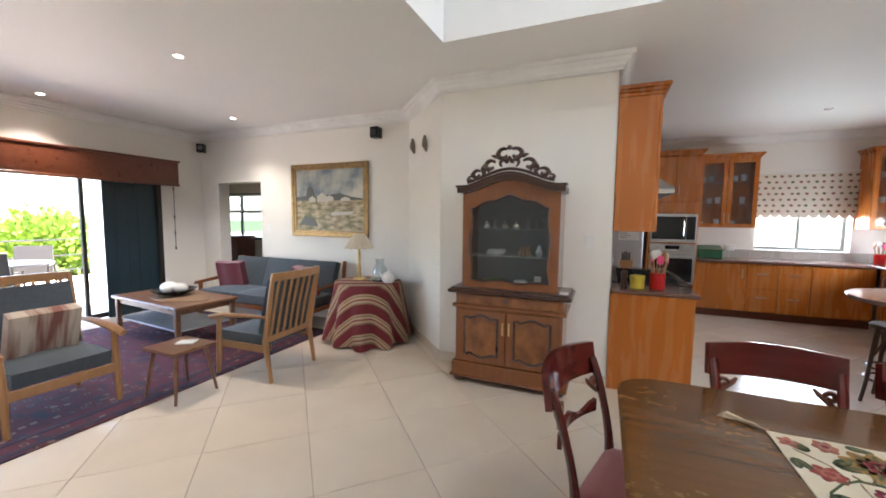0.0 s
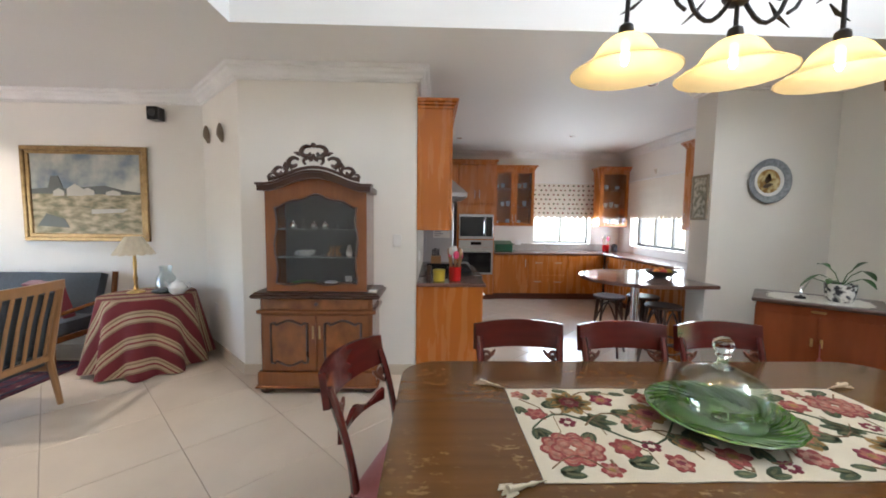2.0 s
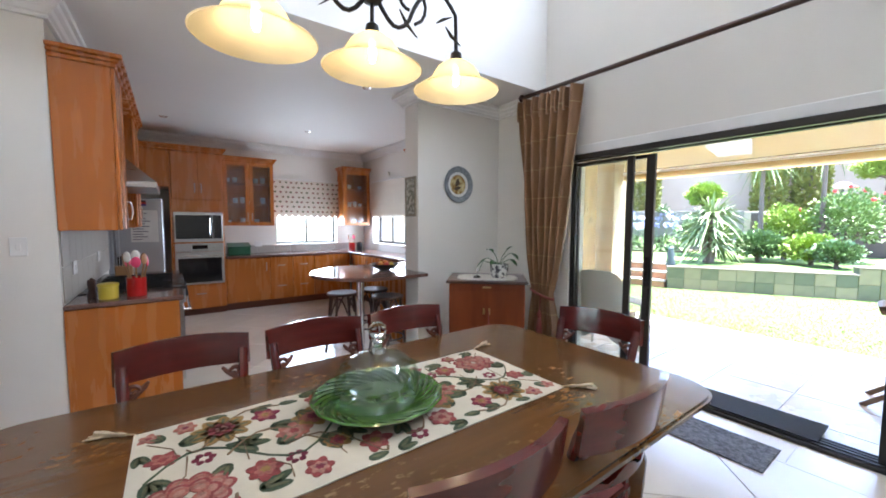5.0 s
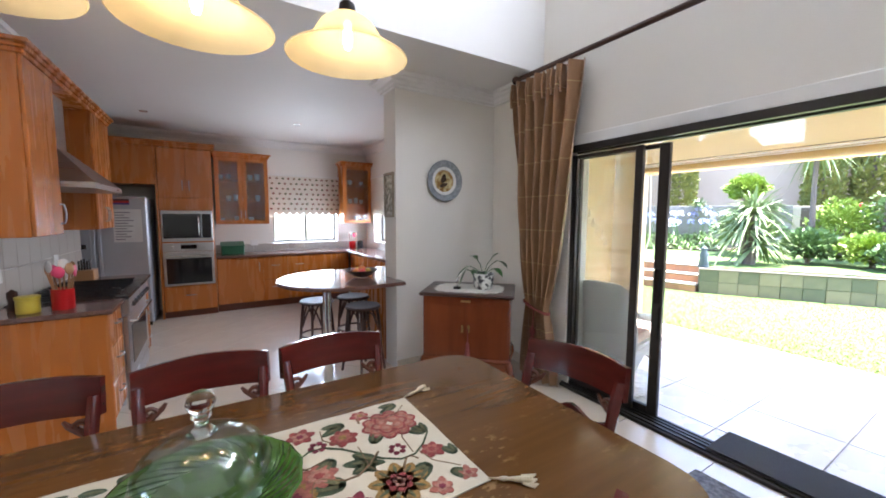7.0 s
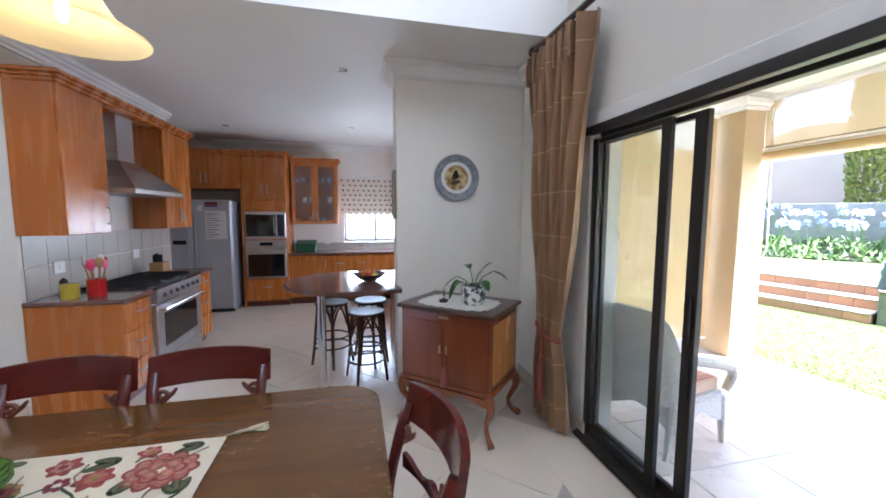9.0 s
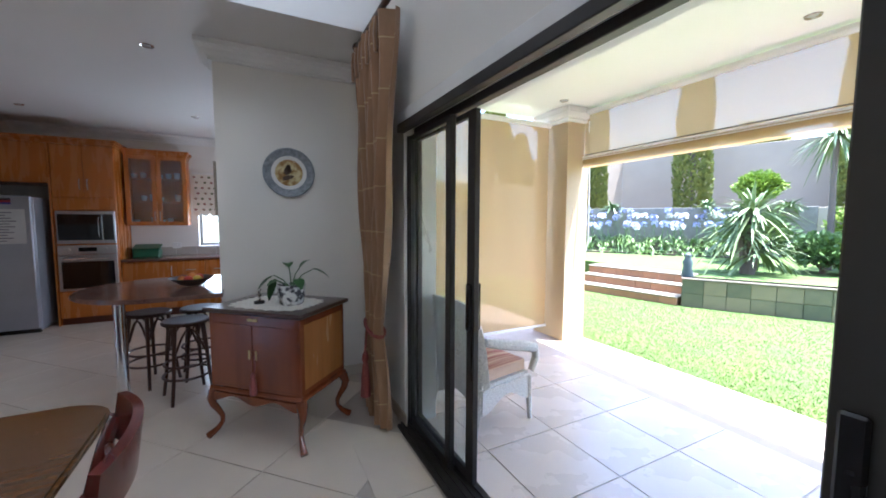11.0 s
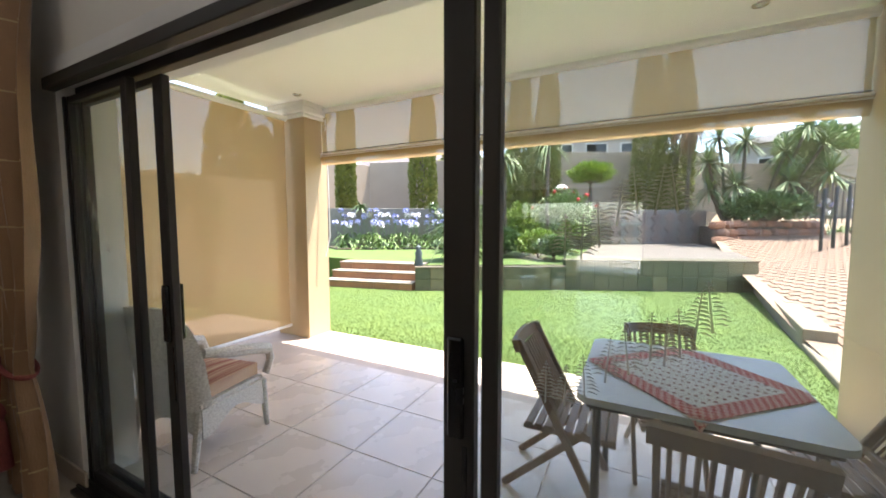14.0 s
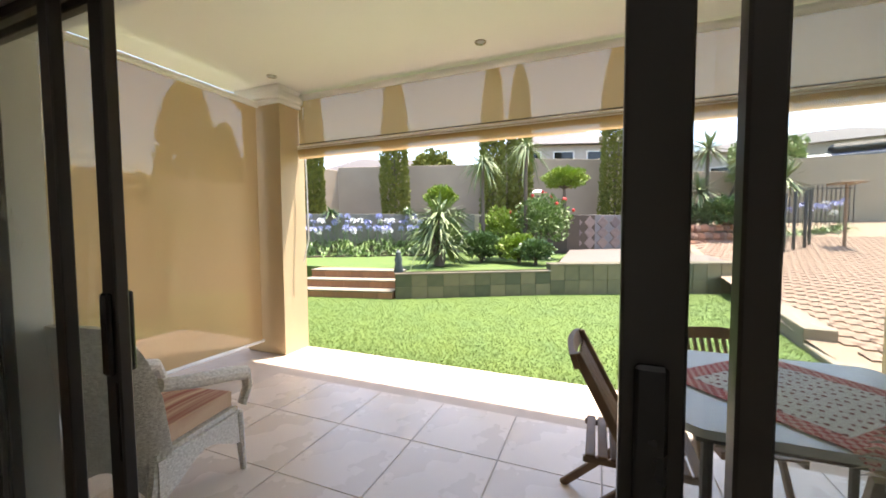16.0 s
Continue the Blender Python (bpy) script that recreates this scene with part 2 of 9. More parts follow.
PTILE = M("patio_tile", (0.66, 0.56, 0.46), 0.28, col2=(0.6, 0.5, 0.41), scale=3.0, contrast=0.35, bump=0.02, bscale=40, rnd=0.25)
CHERRY = M("cherry_wood", (0.48, 0.155, 0.026), 0.27, col2=(0.41, 0.125, 0.021), scale=2.4, stretch=(7, 7, 0.7), contrast=0.3, bump=0.02, bscale=40, rnd=0.25)
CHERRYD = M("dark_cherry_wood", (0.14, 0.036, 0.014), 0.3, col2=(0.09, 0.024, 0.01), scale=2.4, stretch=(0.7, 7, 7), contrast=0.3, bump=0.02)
MAHOG = M("mahogany", (0.115, 0.013, 0.01), 0.17, col2=(0.06, 0.008, 0.006), scale=3, stretch=(0.8, 9, 9), contrast=0.35, bump=0.006, coat=0.2, rvar=0.04)
OAKT = M("table_oak", (0.135, 0.06, 0.017), 0.19, col2=(0.09, 0.038, 0.011), scale=2.6, stretch=(0.7, 11, 11), contrast=0.38, bump=0.02, bscale=50, coat=0.35, rvar=0.1, detail=9)


def add_flecks(mat, col, scale, stretch, low, high):
    """Scattered worn flecks over the colour that a material already has."""
    N, L = mat.node_tree.nodes, mat.node_tree.links
    b = N["Principled BSDF"]
    src = b.inputs["Base Color"].links[0].from_socket
    tc, mp, n1, n2 = N.new("ShaderNodeTexCoord"), N.new("ShaderNodeMapping"), N.new("ShaderNodeTexNoise"), N.new("ShaderNodeTexNoise")
    mp.inputs["Scale"].default_value = stretch
    L.new(tc.outputs["Object"], mp.inputs[0])
    L.new(mp.outputs[0], n1.inputs["Vector"])
    L.new(tc.outputs["Object"], n2.inputs["Vector"])
    n1.inputs["Scale"].default_value, n1.inputs["Detail"].default_value = scale, 5
    n2.inputs["Scale"].default_value, n2.inputs["Detail"].default_value = 2.6, 2
    r1, r2, ml, mx = N.new("ShaderNodeMapRange"), N.new("ShaderNodeMapRange"), N.new("ShaderNodeMath"), N.new("ShaderNodeMix")
    r1.inputs["From Min"].default_value, r1.inputs["From Max"].default_value = low, high
    r2.inputs["From Min"].default_value, r2.inputs["From Max"].default_value = 0.48, 0.62
    L.new(n1.outputs["Fac"], r1.inputs[0])
    L.new(n2.outputs["Fac"], r2.inputs[0])
    ml.operation = "MULTIPLY"
    L.new(r1.outputs[0], ml.inputs[0])
    L.new(r2.outputs[0], ml.inputs[1])
    mx.data_type = "RGBA"
    L.new(ml.outputs[0], mx.inputs[0])
    L.new(src, mx.inputs[6])
    mx.inputs[7].default_value = lin(col)
    L.new(mx.outputs[2], b.inputs["Base Color"])


add_flecks(OAKT, (0.25, 0.14, 0.05), 30, (1, 1.7, 1), 0.57, 0.68)
WALN = M("walnut", (0.24, 0.082, 0.023), 0.2, col2=(0.185, 0.058, 0.016), scale=4, stretch=(9, 9, 0.8), contrast=0.35, bump=0.01, coat=0.5, detail=8)
BURR = M("burr_walnut", (0.3, 0.11, 0.03), 0.2, col2=(0.13, 0.042, 0.013), scale=11, stretch=(1, 1, 0.7), detail=9, contrast=0.22, bump=0.02, coat=0.3)
WALD = M("dark_walnut", (0.065, 0.024, 0.012), 0.3, col2=(0.035, 0.013, 0.007), scale=6, bump=0.03, coat=0.2)
TEAK = M("teak", (0.25, 0.15, 0.085), 0.5, col2=(0.16, 0.09, 0.05), scale=3, stretch=(5, 5, 1), contrast=0.3, bump=0.06, rnd=0.3)
LOAK = M("light_oak", (0.38, 0.2, 0.085), 0.35, col2=(0.28, 0.14, 0.055), scale=3, stretch=(5, 5, 1), contrast=0.3, bump=0.03)
TABW = M("coffee_table_wood", (0.2, 0.095, 0.05), 0.3, col2=(0.13, 0.06, 0.03), scale=3, stretch=(1, 6, 6), bump=0.02)
GRAN = M("brown_granite", (0.22, 0.115, 0.085), 0.12, col2=(0.1, 0.052, 0.042), scale=60, contrast=0.2, bump=0.0, detail=8)
STEEL = M("brushed_steel", (0.5, 0.5, 0.5), 0.3, metal=0.95, col2=(0.44, 0.44, 0.44), scale=4, stretch=(1, 1, 30), bump=0.02)
FRIDGE = M("silver_fridge_paint", (0.42, 0.43, 0.46), 0.35, metal=0.45, scale=3, bump=0.01)
CHROME = M("chrome", (0.75, 0.75, 0.75), 0.12, metal=1.0, bump=0)
BLACK = M("black_plastic", (0.012, 0.012, 0.013), 0.25, scale=6, bump=0.01)
DGLASS = M("black_glass", (0.008, 0.008, 0.009), 0.06, scale=5, bump=0)
BRONZE = M("bronze_aluminium", (0.034, 0.029, 0.025), 0.42, metal=0.25, col2=(0.026, 0.022, 0.019), scale=5, bump=0.02)
IRON = M("wrought_iron", (0.02, 0.016, 0.013), 0.5, metal=0.5, scale=30, bump=0.15)
BRASS = M("brass", (0.55, 0.37, 0.14), 0.3, metal=1.0, scale=20, bump=0.02)
GOLD = M("gilt_frame", (0.4, 0.26, 0.11), 0.4, metal=0.6, col2=(0.2, 0.12, 0.05), scale=18, bump=0.1)
WHITE = M("white_plastic", (0.8, 0.79, 0.76), 0.35, scale=4, bump=0.0)
CHINA = M("white_china", (0.78, 0.77, 0.74), 0.12, scale=9, bump=0.0)
RED = M("red_enamel", (0.5, 0.012, 0.012), 0.15, scale=9, bump=0.0, coat=0.4)
PINK = M("pink_silicone", (0.7, 0.06, 0.16), 0.4, scale=9, bump=0.0)
YEL = M("yellow_tin", (0.55, 0.42, 0.04), 0.3, scale=9, bump=0.02)
GREENBOX = M("green_bin_paint", (0.02, 0.12, 0.055), 0.35, scale=9, bump=0.03)
BEIGE = M("patio_wall_paint", (0.5, 0.385, 0.235), 0.75, col2=(0.45, 0.345, 0.21), scale=2, bump=0.25, bscale=70)
GWALL = M("garden_wall_plaster", (0.38, 0.31, 0.225), 0.85, col2=(0.32, 0.26, 0.19), scale=1.1, contrast=0.35, bump=0.3, bscale=40)
PANE = pane_glass("window_glass")
DOORGL = pane_glass("dusty_door_glass", (0.96, 0.98, 0.97), 0.05, 0.02, 0.018)
CABGL = pane_glass("cabinet_glass", (0.93, 0.95, 0.95))
BLUEF = M("blue_grey_upholstery", (0.06, 0.075, 0.09), 0.9, col2=(0.035, 0.045, 0.055), scale=40, contrast=0.3, bump=0.3, bscale=220, sheen=0.2)
REDF = M("dark_red_velvet", (0.16, 0.012, 0.022), 0.85, scale=12, bump=0.2, bscale=200, sheen=0.4)
PINKF = M("pink_seat_fabric", (0.42, 0.13, 0.12), 0.85, scale=30, bump=0.25, bscale=260, sheen=0.2)
CANE = M("white_wicker", (0.72, 0.68, 0.6), 0.6, col2=(0.5, 0.45, 0.38), scale=55, stretch=(1, 1, 2), contrast=0.15, bump=0.7, bscale=75)
TASS = M("cream_tassel", (0.68, 0.6, 0.44), 0.9, col2=(0.5, 0.42, 0.28), scale=60, stretch=(4, 4, 1), bump=0.5, bscale=120)
ROSET = M("rose_tassel", (0.3, 0.075, 0.06), 0.9, col2=(0.18, 0.04, 0.035), scale=60, stretch=(4, 4, 0.5), bump=0.5, bscale=120)

# ---- the house ----
C = 2.88
g = Geo()
g.box(-1.63, 4.49, 0, 0, 4.69, C).box(-0.2, 4.69, 0, 0, 6.82, C)
struct("wall_cabinet", g, W, "off-white painted plaster wall")
g = Geo()
a, b2 = Vector((-1.63, 4.49)), Vector((-2.45, 5.33))
nrm = Vector((0.71, 0.70)) * 0.2
g.prism([tuple(a), tuple(a + nrm), tuple(b2 + nrm), tuple(b2)], 0, C)
struct("wall_angled", g, W, "off-white angled plaster wall")
g = Geo()
g.box(-5.12, 5.33, 0, -2.35, 5.53, C).box(-6.7, 5.33, 0, -6.1, 5.53, C).box(-6.1, 5.33, 2.05, -5.12, 5.53, C)
struct("wall_north", g, W, "off-white wall with a doorway")
g = Geo()
g.box(-6.7, 4.66, 0, -6.5, 5.33, C).box(-6.7, 0.6, 2.15, -6.5, 4.66, C).box(-6.7, -1.8, 0, -6.5, 0.6, C)
struct("wall_west", g, W, "off-white wall with a wide terrace door")
g = Geo()
g.box(-6.7, -1.8, 0, 4.25, -1.6, 5.2)
struct("wall_south", g, W, "off-white plaster wall")
g = Geo()
DY0, DY1, DH = -0.4, 3.4, 2.13
g.box(4.0, DY1, 0, 4.25, 6.55, C).box(4.0, -1.6, 0, 4.25, DY0, C).box(4.0, DY0, DH + 0.02, 4.25, DY1, C)
g.box(4.0, 6.55, 0, 4.25, 8.15, 1.04).box(4.0, 6.55, 2.25, 4.25, 8.15, C).box(4.0, 8.15, 0, 4.25, 8.85, C)
g.box(4.0, -1.6, C, 4.25, 4.0, 4.1).box(4.0, -1.6, 4.8, 4.25, 4.0, 5.2).box(4.0, -1.6, 4.1, 4.25, 0.0, 4.8).box(4.0, 2.6, 4.1, 4.25, 4.0, 4.8)
struct("wall_east", g, W, "off-white wall with a sliding door and high window")
g = Geo()
g.box(-0.85, 8.6, 0, 2.22, 8.85, C).box(3.4, 8.6, 0, 4.0, 8.85, C).box(2.22, 8.6, 0, 3.4, 8.85, 1.04).box(2.22, 8.6, 2.25, 3.4, 8.85, C)
struct("wall_kitchen", g, W, "off-white kitchen wall with a window")
g = Geo()
g.box(-0.85, 6.82, 0, -0.65, 8.6, C).box(-0.65, 6.82, 0, -0.2, 7.0, C)
struct("wall_alcove", g, W, "off-white wall of the fridge alcove")
g = Geo()
g.box(2.8, 4.47, 0, 4.0, 4.74, C)
struct("wall_pier", g, W, "off-white stub wall between kitchen and dining room")
# ceilings, with the raised vault over the dining table
g = Geo()
VX, VY = -1.3, 3.75
g.box(-6.7, -1.8, C, VX, 5.53, C + 0.15).box(VX, VY, C, 4.25, 8.85, C + 0.15).box(-0.85, 6.8, C, VX, 8.85, C + 0.15)
g.box(VX - 0.15, -1.8, C + 0.15, VX, VY + 0.15, 5.05).box(VX, VY, C + 0.15, 4.0, VY + 0.15, 5.05)
g.box(VX - 0.15, -1.8, 5.05, 4.25, VY + 0.15, 5.2)
struct("ceiling", g, CEIL, "white painted ceiling with a raised vault")
# unseen slabs, added to keep direct sun out of the high and kitchen windows
g = Geo()
g.box(4.25, -1.8, 4.95, 5.4, 4.0, 5.1)
g.box(4.25, 4.9, 2.95, 4.75, 9.2, 3.07)
struct("sun_block_eaves", g, CORN, "unseen white eaves slabs added to block the sun")


def cornice(name, pts, side, z=C, w=0.11):
    """Stepped plaster cornice below the ceiling along a run of wall points; side +1: the room is to the left of the run."""
    prof = [(0, 0), (w * 0.25, 0.0), (w * 0.25, w * 0.2), (w * 0.4, w * 0.28), (w * 0.5, w * 0.5), (w * 0.72, w * 0.62), (w * 0.8, w * 0.8), (w, w * 0.85), (w, w * 1.2), (0, w * 1.2)]
    P = [Vector((x, y)) for x, y in pts]
    g = Geo()
    rings = []
    for i, p in enumerate(P):
        d0 = (p - P[i - 1]).normalized() if i else (P[1] - p).normalized()
        d1 = (P[i + 1] - p).normalized() if i < len(P) - 1 else d0
        n0, n1 = Vector((-d0.y, d0.x)) * side, Vector((-d1.y, d1.x)) * side
        mt = (n0 + n1).normalized()
        k = 1 / max(0.3, mt.dot(n0))
        rings.append([(p.x + mt.x * k * a, p.y + mt.y * k * a, z - w * 1.2 + h - 0.002) for a, h in prof])
    n = len(prof)
    vs = [q for r in rings for q in r]
    fs = [(i * n + j, (i + 1) * n + j, (i + 1) * n + (j + 1) % n, i * n + (j + 1) % n) for i in range(len(P) - 1) for j in range(n)]
    fs += [tuple(range(n)), tuple(range((len(P) - 1) * n, len(P) * n))]
    g.add(vs, fs)
    return struct(name, g, CORN, "white moulded plaster cornice", 0)


cornice("cornice", [(-6.5, -1.6), (-6.5, 5.33), (-2.45, 5.33), (-1.63, 4.49), (0.0, 4.49), (0.0, 6.82)], -1)
cornice("cornice", [(0.0, 8.6), (4.0, 8.6), (4.0, 4.74), (2.8, 4.74), (2.8, 4.47), (4.0, 4.47), (4.0, 3.78)], -1)
g = Geo()
for x0, y0, x1, y1 in [(-1.63, 4.475, -0.01, 4.488), (-4.9, 5.315, -2.45, 5.328), (2.8, 4.455, 3.98, 4.468), (3.985, 3.34, 3.998, 4.45), (-6.498, 4.7, -6.485, 5.33)]:
    g.box(x0, y0, 0.0, x1, y1, 0.1, 0.004)
a3, b3 = Vector((-1.63, 4.49)), Vector((-2.45, 5.33))
n3 = Vector((-0.715, -0.699)) * 0.013
g.prism([tuple(a3 + n3), tuple(a3), tuple(b3), tuple(b3 + n3)], 0, 0.1)
struct("baseboard", g, TILE, "cream tile skirting")
# floors
g = Geo()
g.box(-12.0, -1.8, -0.12, 4.25, 9.0, -0.006)
struct("floor", g, GROUT, "grouted tile floor bed")
g = Geo()
g.box(4.25, -3.0, -0.14, 6.78, 6.5, -0.006)
struct("patio_slab", g, M("pale_grout", (0.48, 0.4, 0.33), 0.85, scale=8, bump=0.2), "patio floor bed")
# hall behind the doorway
g = Geo()
g.box(-10.2, 7.0, 0, -8.5, 7.2, 2.9).box(-6.9, 7.0, 0, -3.0, 7.2, 2.9).box(-8.5, 7.0, 0, -6.9, 7.2, 0.97).box(-8.5, 7.0, 2.02, -6.9, 7.2, 2.9)
g.box(-10.2, 5.53, 0, -10.0, 7.0, 2.9).box(-3.2, 5.53, 0, -3.0, 7.0, 2.9)
struct("wall_hall", g, M("hall_paint", (0.5, 0.4, 0.3), 0.7, scale=2), "beige hall wall with a window")
g = Geo()
g.box(-10.2, 5.53, 2.75, -3.0, 7.2, 2.9).box(-10.0, 5.33, 2.75, -6.7, 5.53, 2.9)
struct("ceiling_hall", g, CEIL, "white hall ceiling")
g = Geo()
g.box(-10.2, 5.33, 0, -6.7, 5.53, 2.9)
struct("wall_hall_side", g, W, "off-white hall wall")


def window(name, axis, at, a0, a1, z0, z1, mulls=(), bars=(), t=0.05, depth=0.05, mat=BRONZE, lab="dark aluminium window"):
    """A framed window; axis 'x': it lies in a plane of constant x."""
    base = thing(name, lab, "window", Matrix(), kind="structure")
    def bx(g, u0, u1, w0, w1, d=depth):
        if axis == "x":
            g.box(at - d / 2, u0, w0, at + d / 2, u1, w1, 0.004)
        else:
            g.box(u0, at - d / 2, w0, u1, at + d / 2, w1, 0.004)
    g = Geo()
    bx(g, a0, a1, z0, z0 + t), bx(g, a0, a1, z1 - t, z1), bx(g, a0, a0 + t, z0 + t, z1 - t), bx(g, a1 - t, a1, z0 + t, z1 - t)
    for u in mulls:
        bx(g, u - t / 2, u + t / 2, z0 + t, z1 - t)
    for w in bars:
        bx(g, a0 + t, a1 - t, w - t / 2, w + t / 2, depth * 0.9)
    part("window_frame", g, mat, base)
    edges = [a0 + t] + sorted(mulls) + [a1 - t]
    for u0, u1 in zip(edges, edges[1:]):
        g = Geo()
        bx(g, u0 + 0.01, u1 - 0.01, z0 + t, z1 - t, 0.006)
        p = part("pane", g, PANE, base)
        p.visible_shadow = False
    return base


window("window_1", "y", 8.78, 2.22, 3.4, 1.04, 2.25, (2.82,), lab="white-framed kitchen window", mat=M("window_alu", (0.25, 0.24, 0.22), 0.4, metal=0.3))
window("window_2", "x", 4.18, 6.55, 8.15, 1.04, 2.25, (7.1, 7.6), lab="kitchen side window with mullions", mat=BRONZE)
window("window_3", "y", 7.1, -8.5, -6.9, 0.97, 2.02, (-7.75,), (1.6,), 0.06, lab="dark timber hall window")
window("window_4", "x", 4.12, 0.0, 2.6, 4.1, 4.8, (1.3,), lab="high dining room window")

# sliding door to the patio
door = thing("door_1", "bronze aluminium sliding glass door standing half open", "door", kind="structure")
g = Geo()
g.box(3.95, DY0, DH - 0.035, 4.0, DY1, DH + 0.02, 0.004).box(4.075, DY0, DH - 0.035, 4.125, DY1, DH + 0.02, 0.004).box(4.02, DY1 - 0.022, 0.02, 4.125, DY1, DH - 0.05, 0.004).box(3.94, DY0, 0.02, 4.14, DY0 + 0.04, DH - 0.05, 0.004)
g.box(3.94, DY0, -0.004, 4.14, DY1, 0.02, 0.003)
for x in (3.965, 4.015, 4.055, 4.095):
    g.box(x, DY0, 0.02, x + 0.012, DY1, 0.032)
part("door_frame", g, BRONZE, door)


def leaf(x, y0, y1, wl, wr, handle=None):
    g = Geo()
    z0, z1 = 0.034, DH - 0.052
    g.box(x - 0.018, y0, z0, x + 0.018, y0 + wl, z1, 0.004).box(x - 0.018, y1 - wr, z0, x + 0.018, y1, z1, 0.004)
    g.box(x - 0.016, y0 + wl, z0, x + 0.016, y1 - wr, z0 + 0.05, 0.004).box(x - 0.016, y0 + wl, z1 - 0.032, x + 0.016, y1 - wr, z1, 0.004)
    lf = part("door_leaf", g, BRONZE, door)
    g = Geo().box(x - 0.003, y0 + wl - 0.005, z0 + 0.046, x + 0.003, y1 - wr + 0.005, z1 - 0.028)
    p = part("pane", g, DOORGL, lf)
    p.visible_shadow = False
    if handle is not None:
        g = Geo()
        g.box(x - 0.036, handle - 0.022, 0.9, x - 0.018, handle + 0.022, 1.16, 0.006).box(x + 0.018, handle - 0.022, 0.9, x + 0.04, handle + 0.022, 1.16, 0.006)
        g.box(x - 0.02, handle - 0.03, 0.62, x + 0.02, handle - 0.012, 0.88, 0.004)
        part("door_handle", g, BLACK, lf)
    return lf


leaf(4.045, 2.76, 3.375, 0.06, 0.025)
leaf(4.1, 2.595, 3.375, 0.075, 0.025, 2.632)
leaf(4.02, 0.27, 1.195, 0.045, 0.085, 1.155)
leaf(3.965, -0.36, 1.07, 0.04, 0.04)
g = Geo()
g.box(3.972, DY0 - 0.05, DH + 0.02, 4.0, DY1 + 0.05, DH + 0.11, 0.006)
g.box(4.0, DY0, DH + 0.008, 4.25, DY1, DH + 0.0195)
struct("trim", g, CORN, "white plaster band above the door")

# terrace door on the lounge side
tdoor = thing("door_2", "folding glass terrace door standing open", "door", kind="structure")
g = Geo()
g.box(-6.62, 0.6, 2.08, -6.5, 4.66, 2.15, 0.004).box(-6.62, 4.6, 0, -6.5, 4.66, 2.08, 0.004).box(-6.62, 0.6, 0, -6.5, 0.66, 2.08, 0.004)
part("door_frame", g, BRONZE, tdoor)
for k, (y0, x0) in enumerate(((3.66, -6.95), (3.9, -6.62), (4.25, -6.62))):
    g = Geo()
    if k == 0:
        m = Matrix.Translation((-6.6, 3.68, 0)) @ pose(0, 0, 0, 0, 0, 100)
        g.box(0, -0.02, 0.03, 0.05, 0.02, 2.06, 0.004, m).box(0.7, -0.02, 0.03, 0.75, 0.02, 2.06, 0.004, m).box(0.05, -0.02, 0.03, 0.7, 0.02, 0.1, 0.004, m).box(0.05, -0.02, 2.0, 0.7, 0.02, 2.06, 0.004, m)
        lf = part("door_leaf", g, BRONZE, tdoor)
        pp = part("pane", Geo().box(0.05, -0.003, 0.1, 0.7, 0.003, 2.0, 0, m), PANE, lf)
        pp.visible_shadow = False

# ---- terrace outside the lounge ----
g = Geo()
g.box(-10.5, -4.0, -0.15, -6.7, 5.33, -0.004)
struct("terrace", g, PTILE, "pale terrace paving")
g = Geo()
g.box(-7.4, -4.2, 2.4, -6.7, 5.33, 2.6)
struct("terrace_roof", g, CEIL, "white terrace soffit")

# ---- patio shell ----
g = Geo()
g.box(4.25, -3.0, 2.86, 6.86, 4.95, 3.0)
struct("patio_ceiling", g, CEIL, "white patio ceiling")
g = Geo()
g.box(6.45, 4.32, 0, 6.8, 4.86, 2.86)
struct("patio_pillar", g, BEIGE, "beige plastered patio pillar")
g = Geo()
g.box(6.41, 4.28, 2.68, 6.83, 4.9, 2.72, 0.006).box(6.38, 4.25, 2.72, 6.86, 4.93, 2.8, 0.015).box(6.4, 4.27, 2.8, 6.84, 4.91, 2.86, 0.006)
struct("pillar_capital", g, CORN, "white moulded pillar capital")
g = Geo()
g.box(5.6, -0.95, -0.1, 6.85, -0.58, 2.86).box(4.25, -1.2, 0, 5.6, -0.95, 2.86)
struct("patio_wall", g, BEIGE, "beige plastered patio wall")
g = Geo()
g.box(4.25, 4.95, -0.1, 4.4, 6.5, 2.95)
struct("house_wall_outer", g, BEIGE, "beige outer house wall")
g = Geo()
g.box(6.3, -3.0, -0.1, 6.8, 4.32, -0.002)
struct("patio_edge", g, PTILE, "pale patio edge strip")

# ---- dining room ----
def rounded_rect(x0, y0, x1, y1, r, n=6):
    out = []
    for cx, cy, a0 in ((x1 - r, y1 - r, 0), (x0 + r, y1 - r, 90), (x0 + r, y0 + r, 180), (x1 - r, y0 + r, 270)):
        for k in range(n + 1):
            t = radians(a0 + 90 * k / n)
            out.append((cx + r * math.cos(t), cy + r * math.sin(t)))
    return out


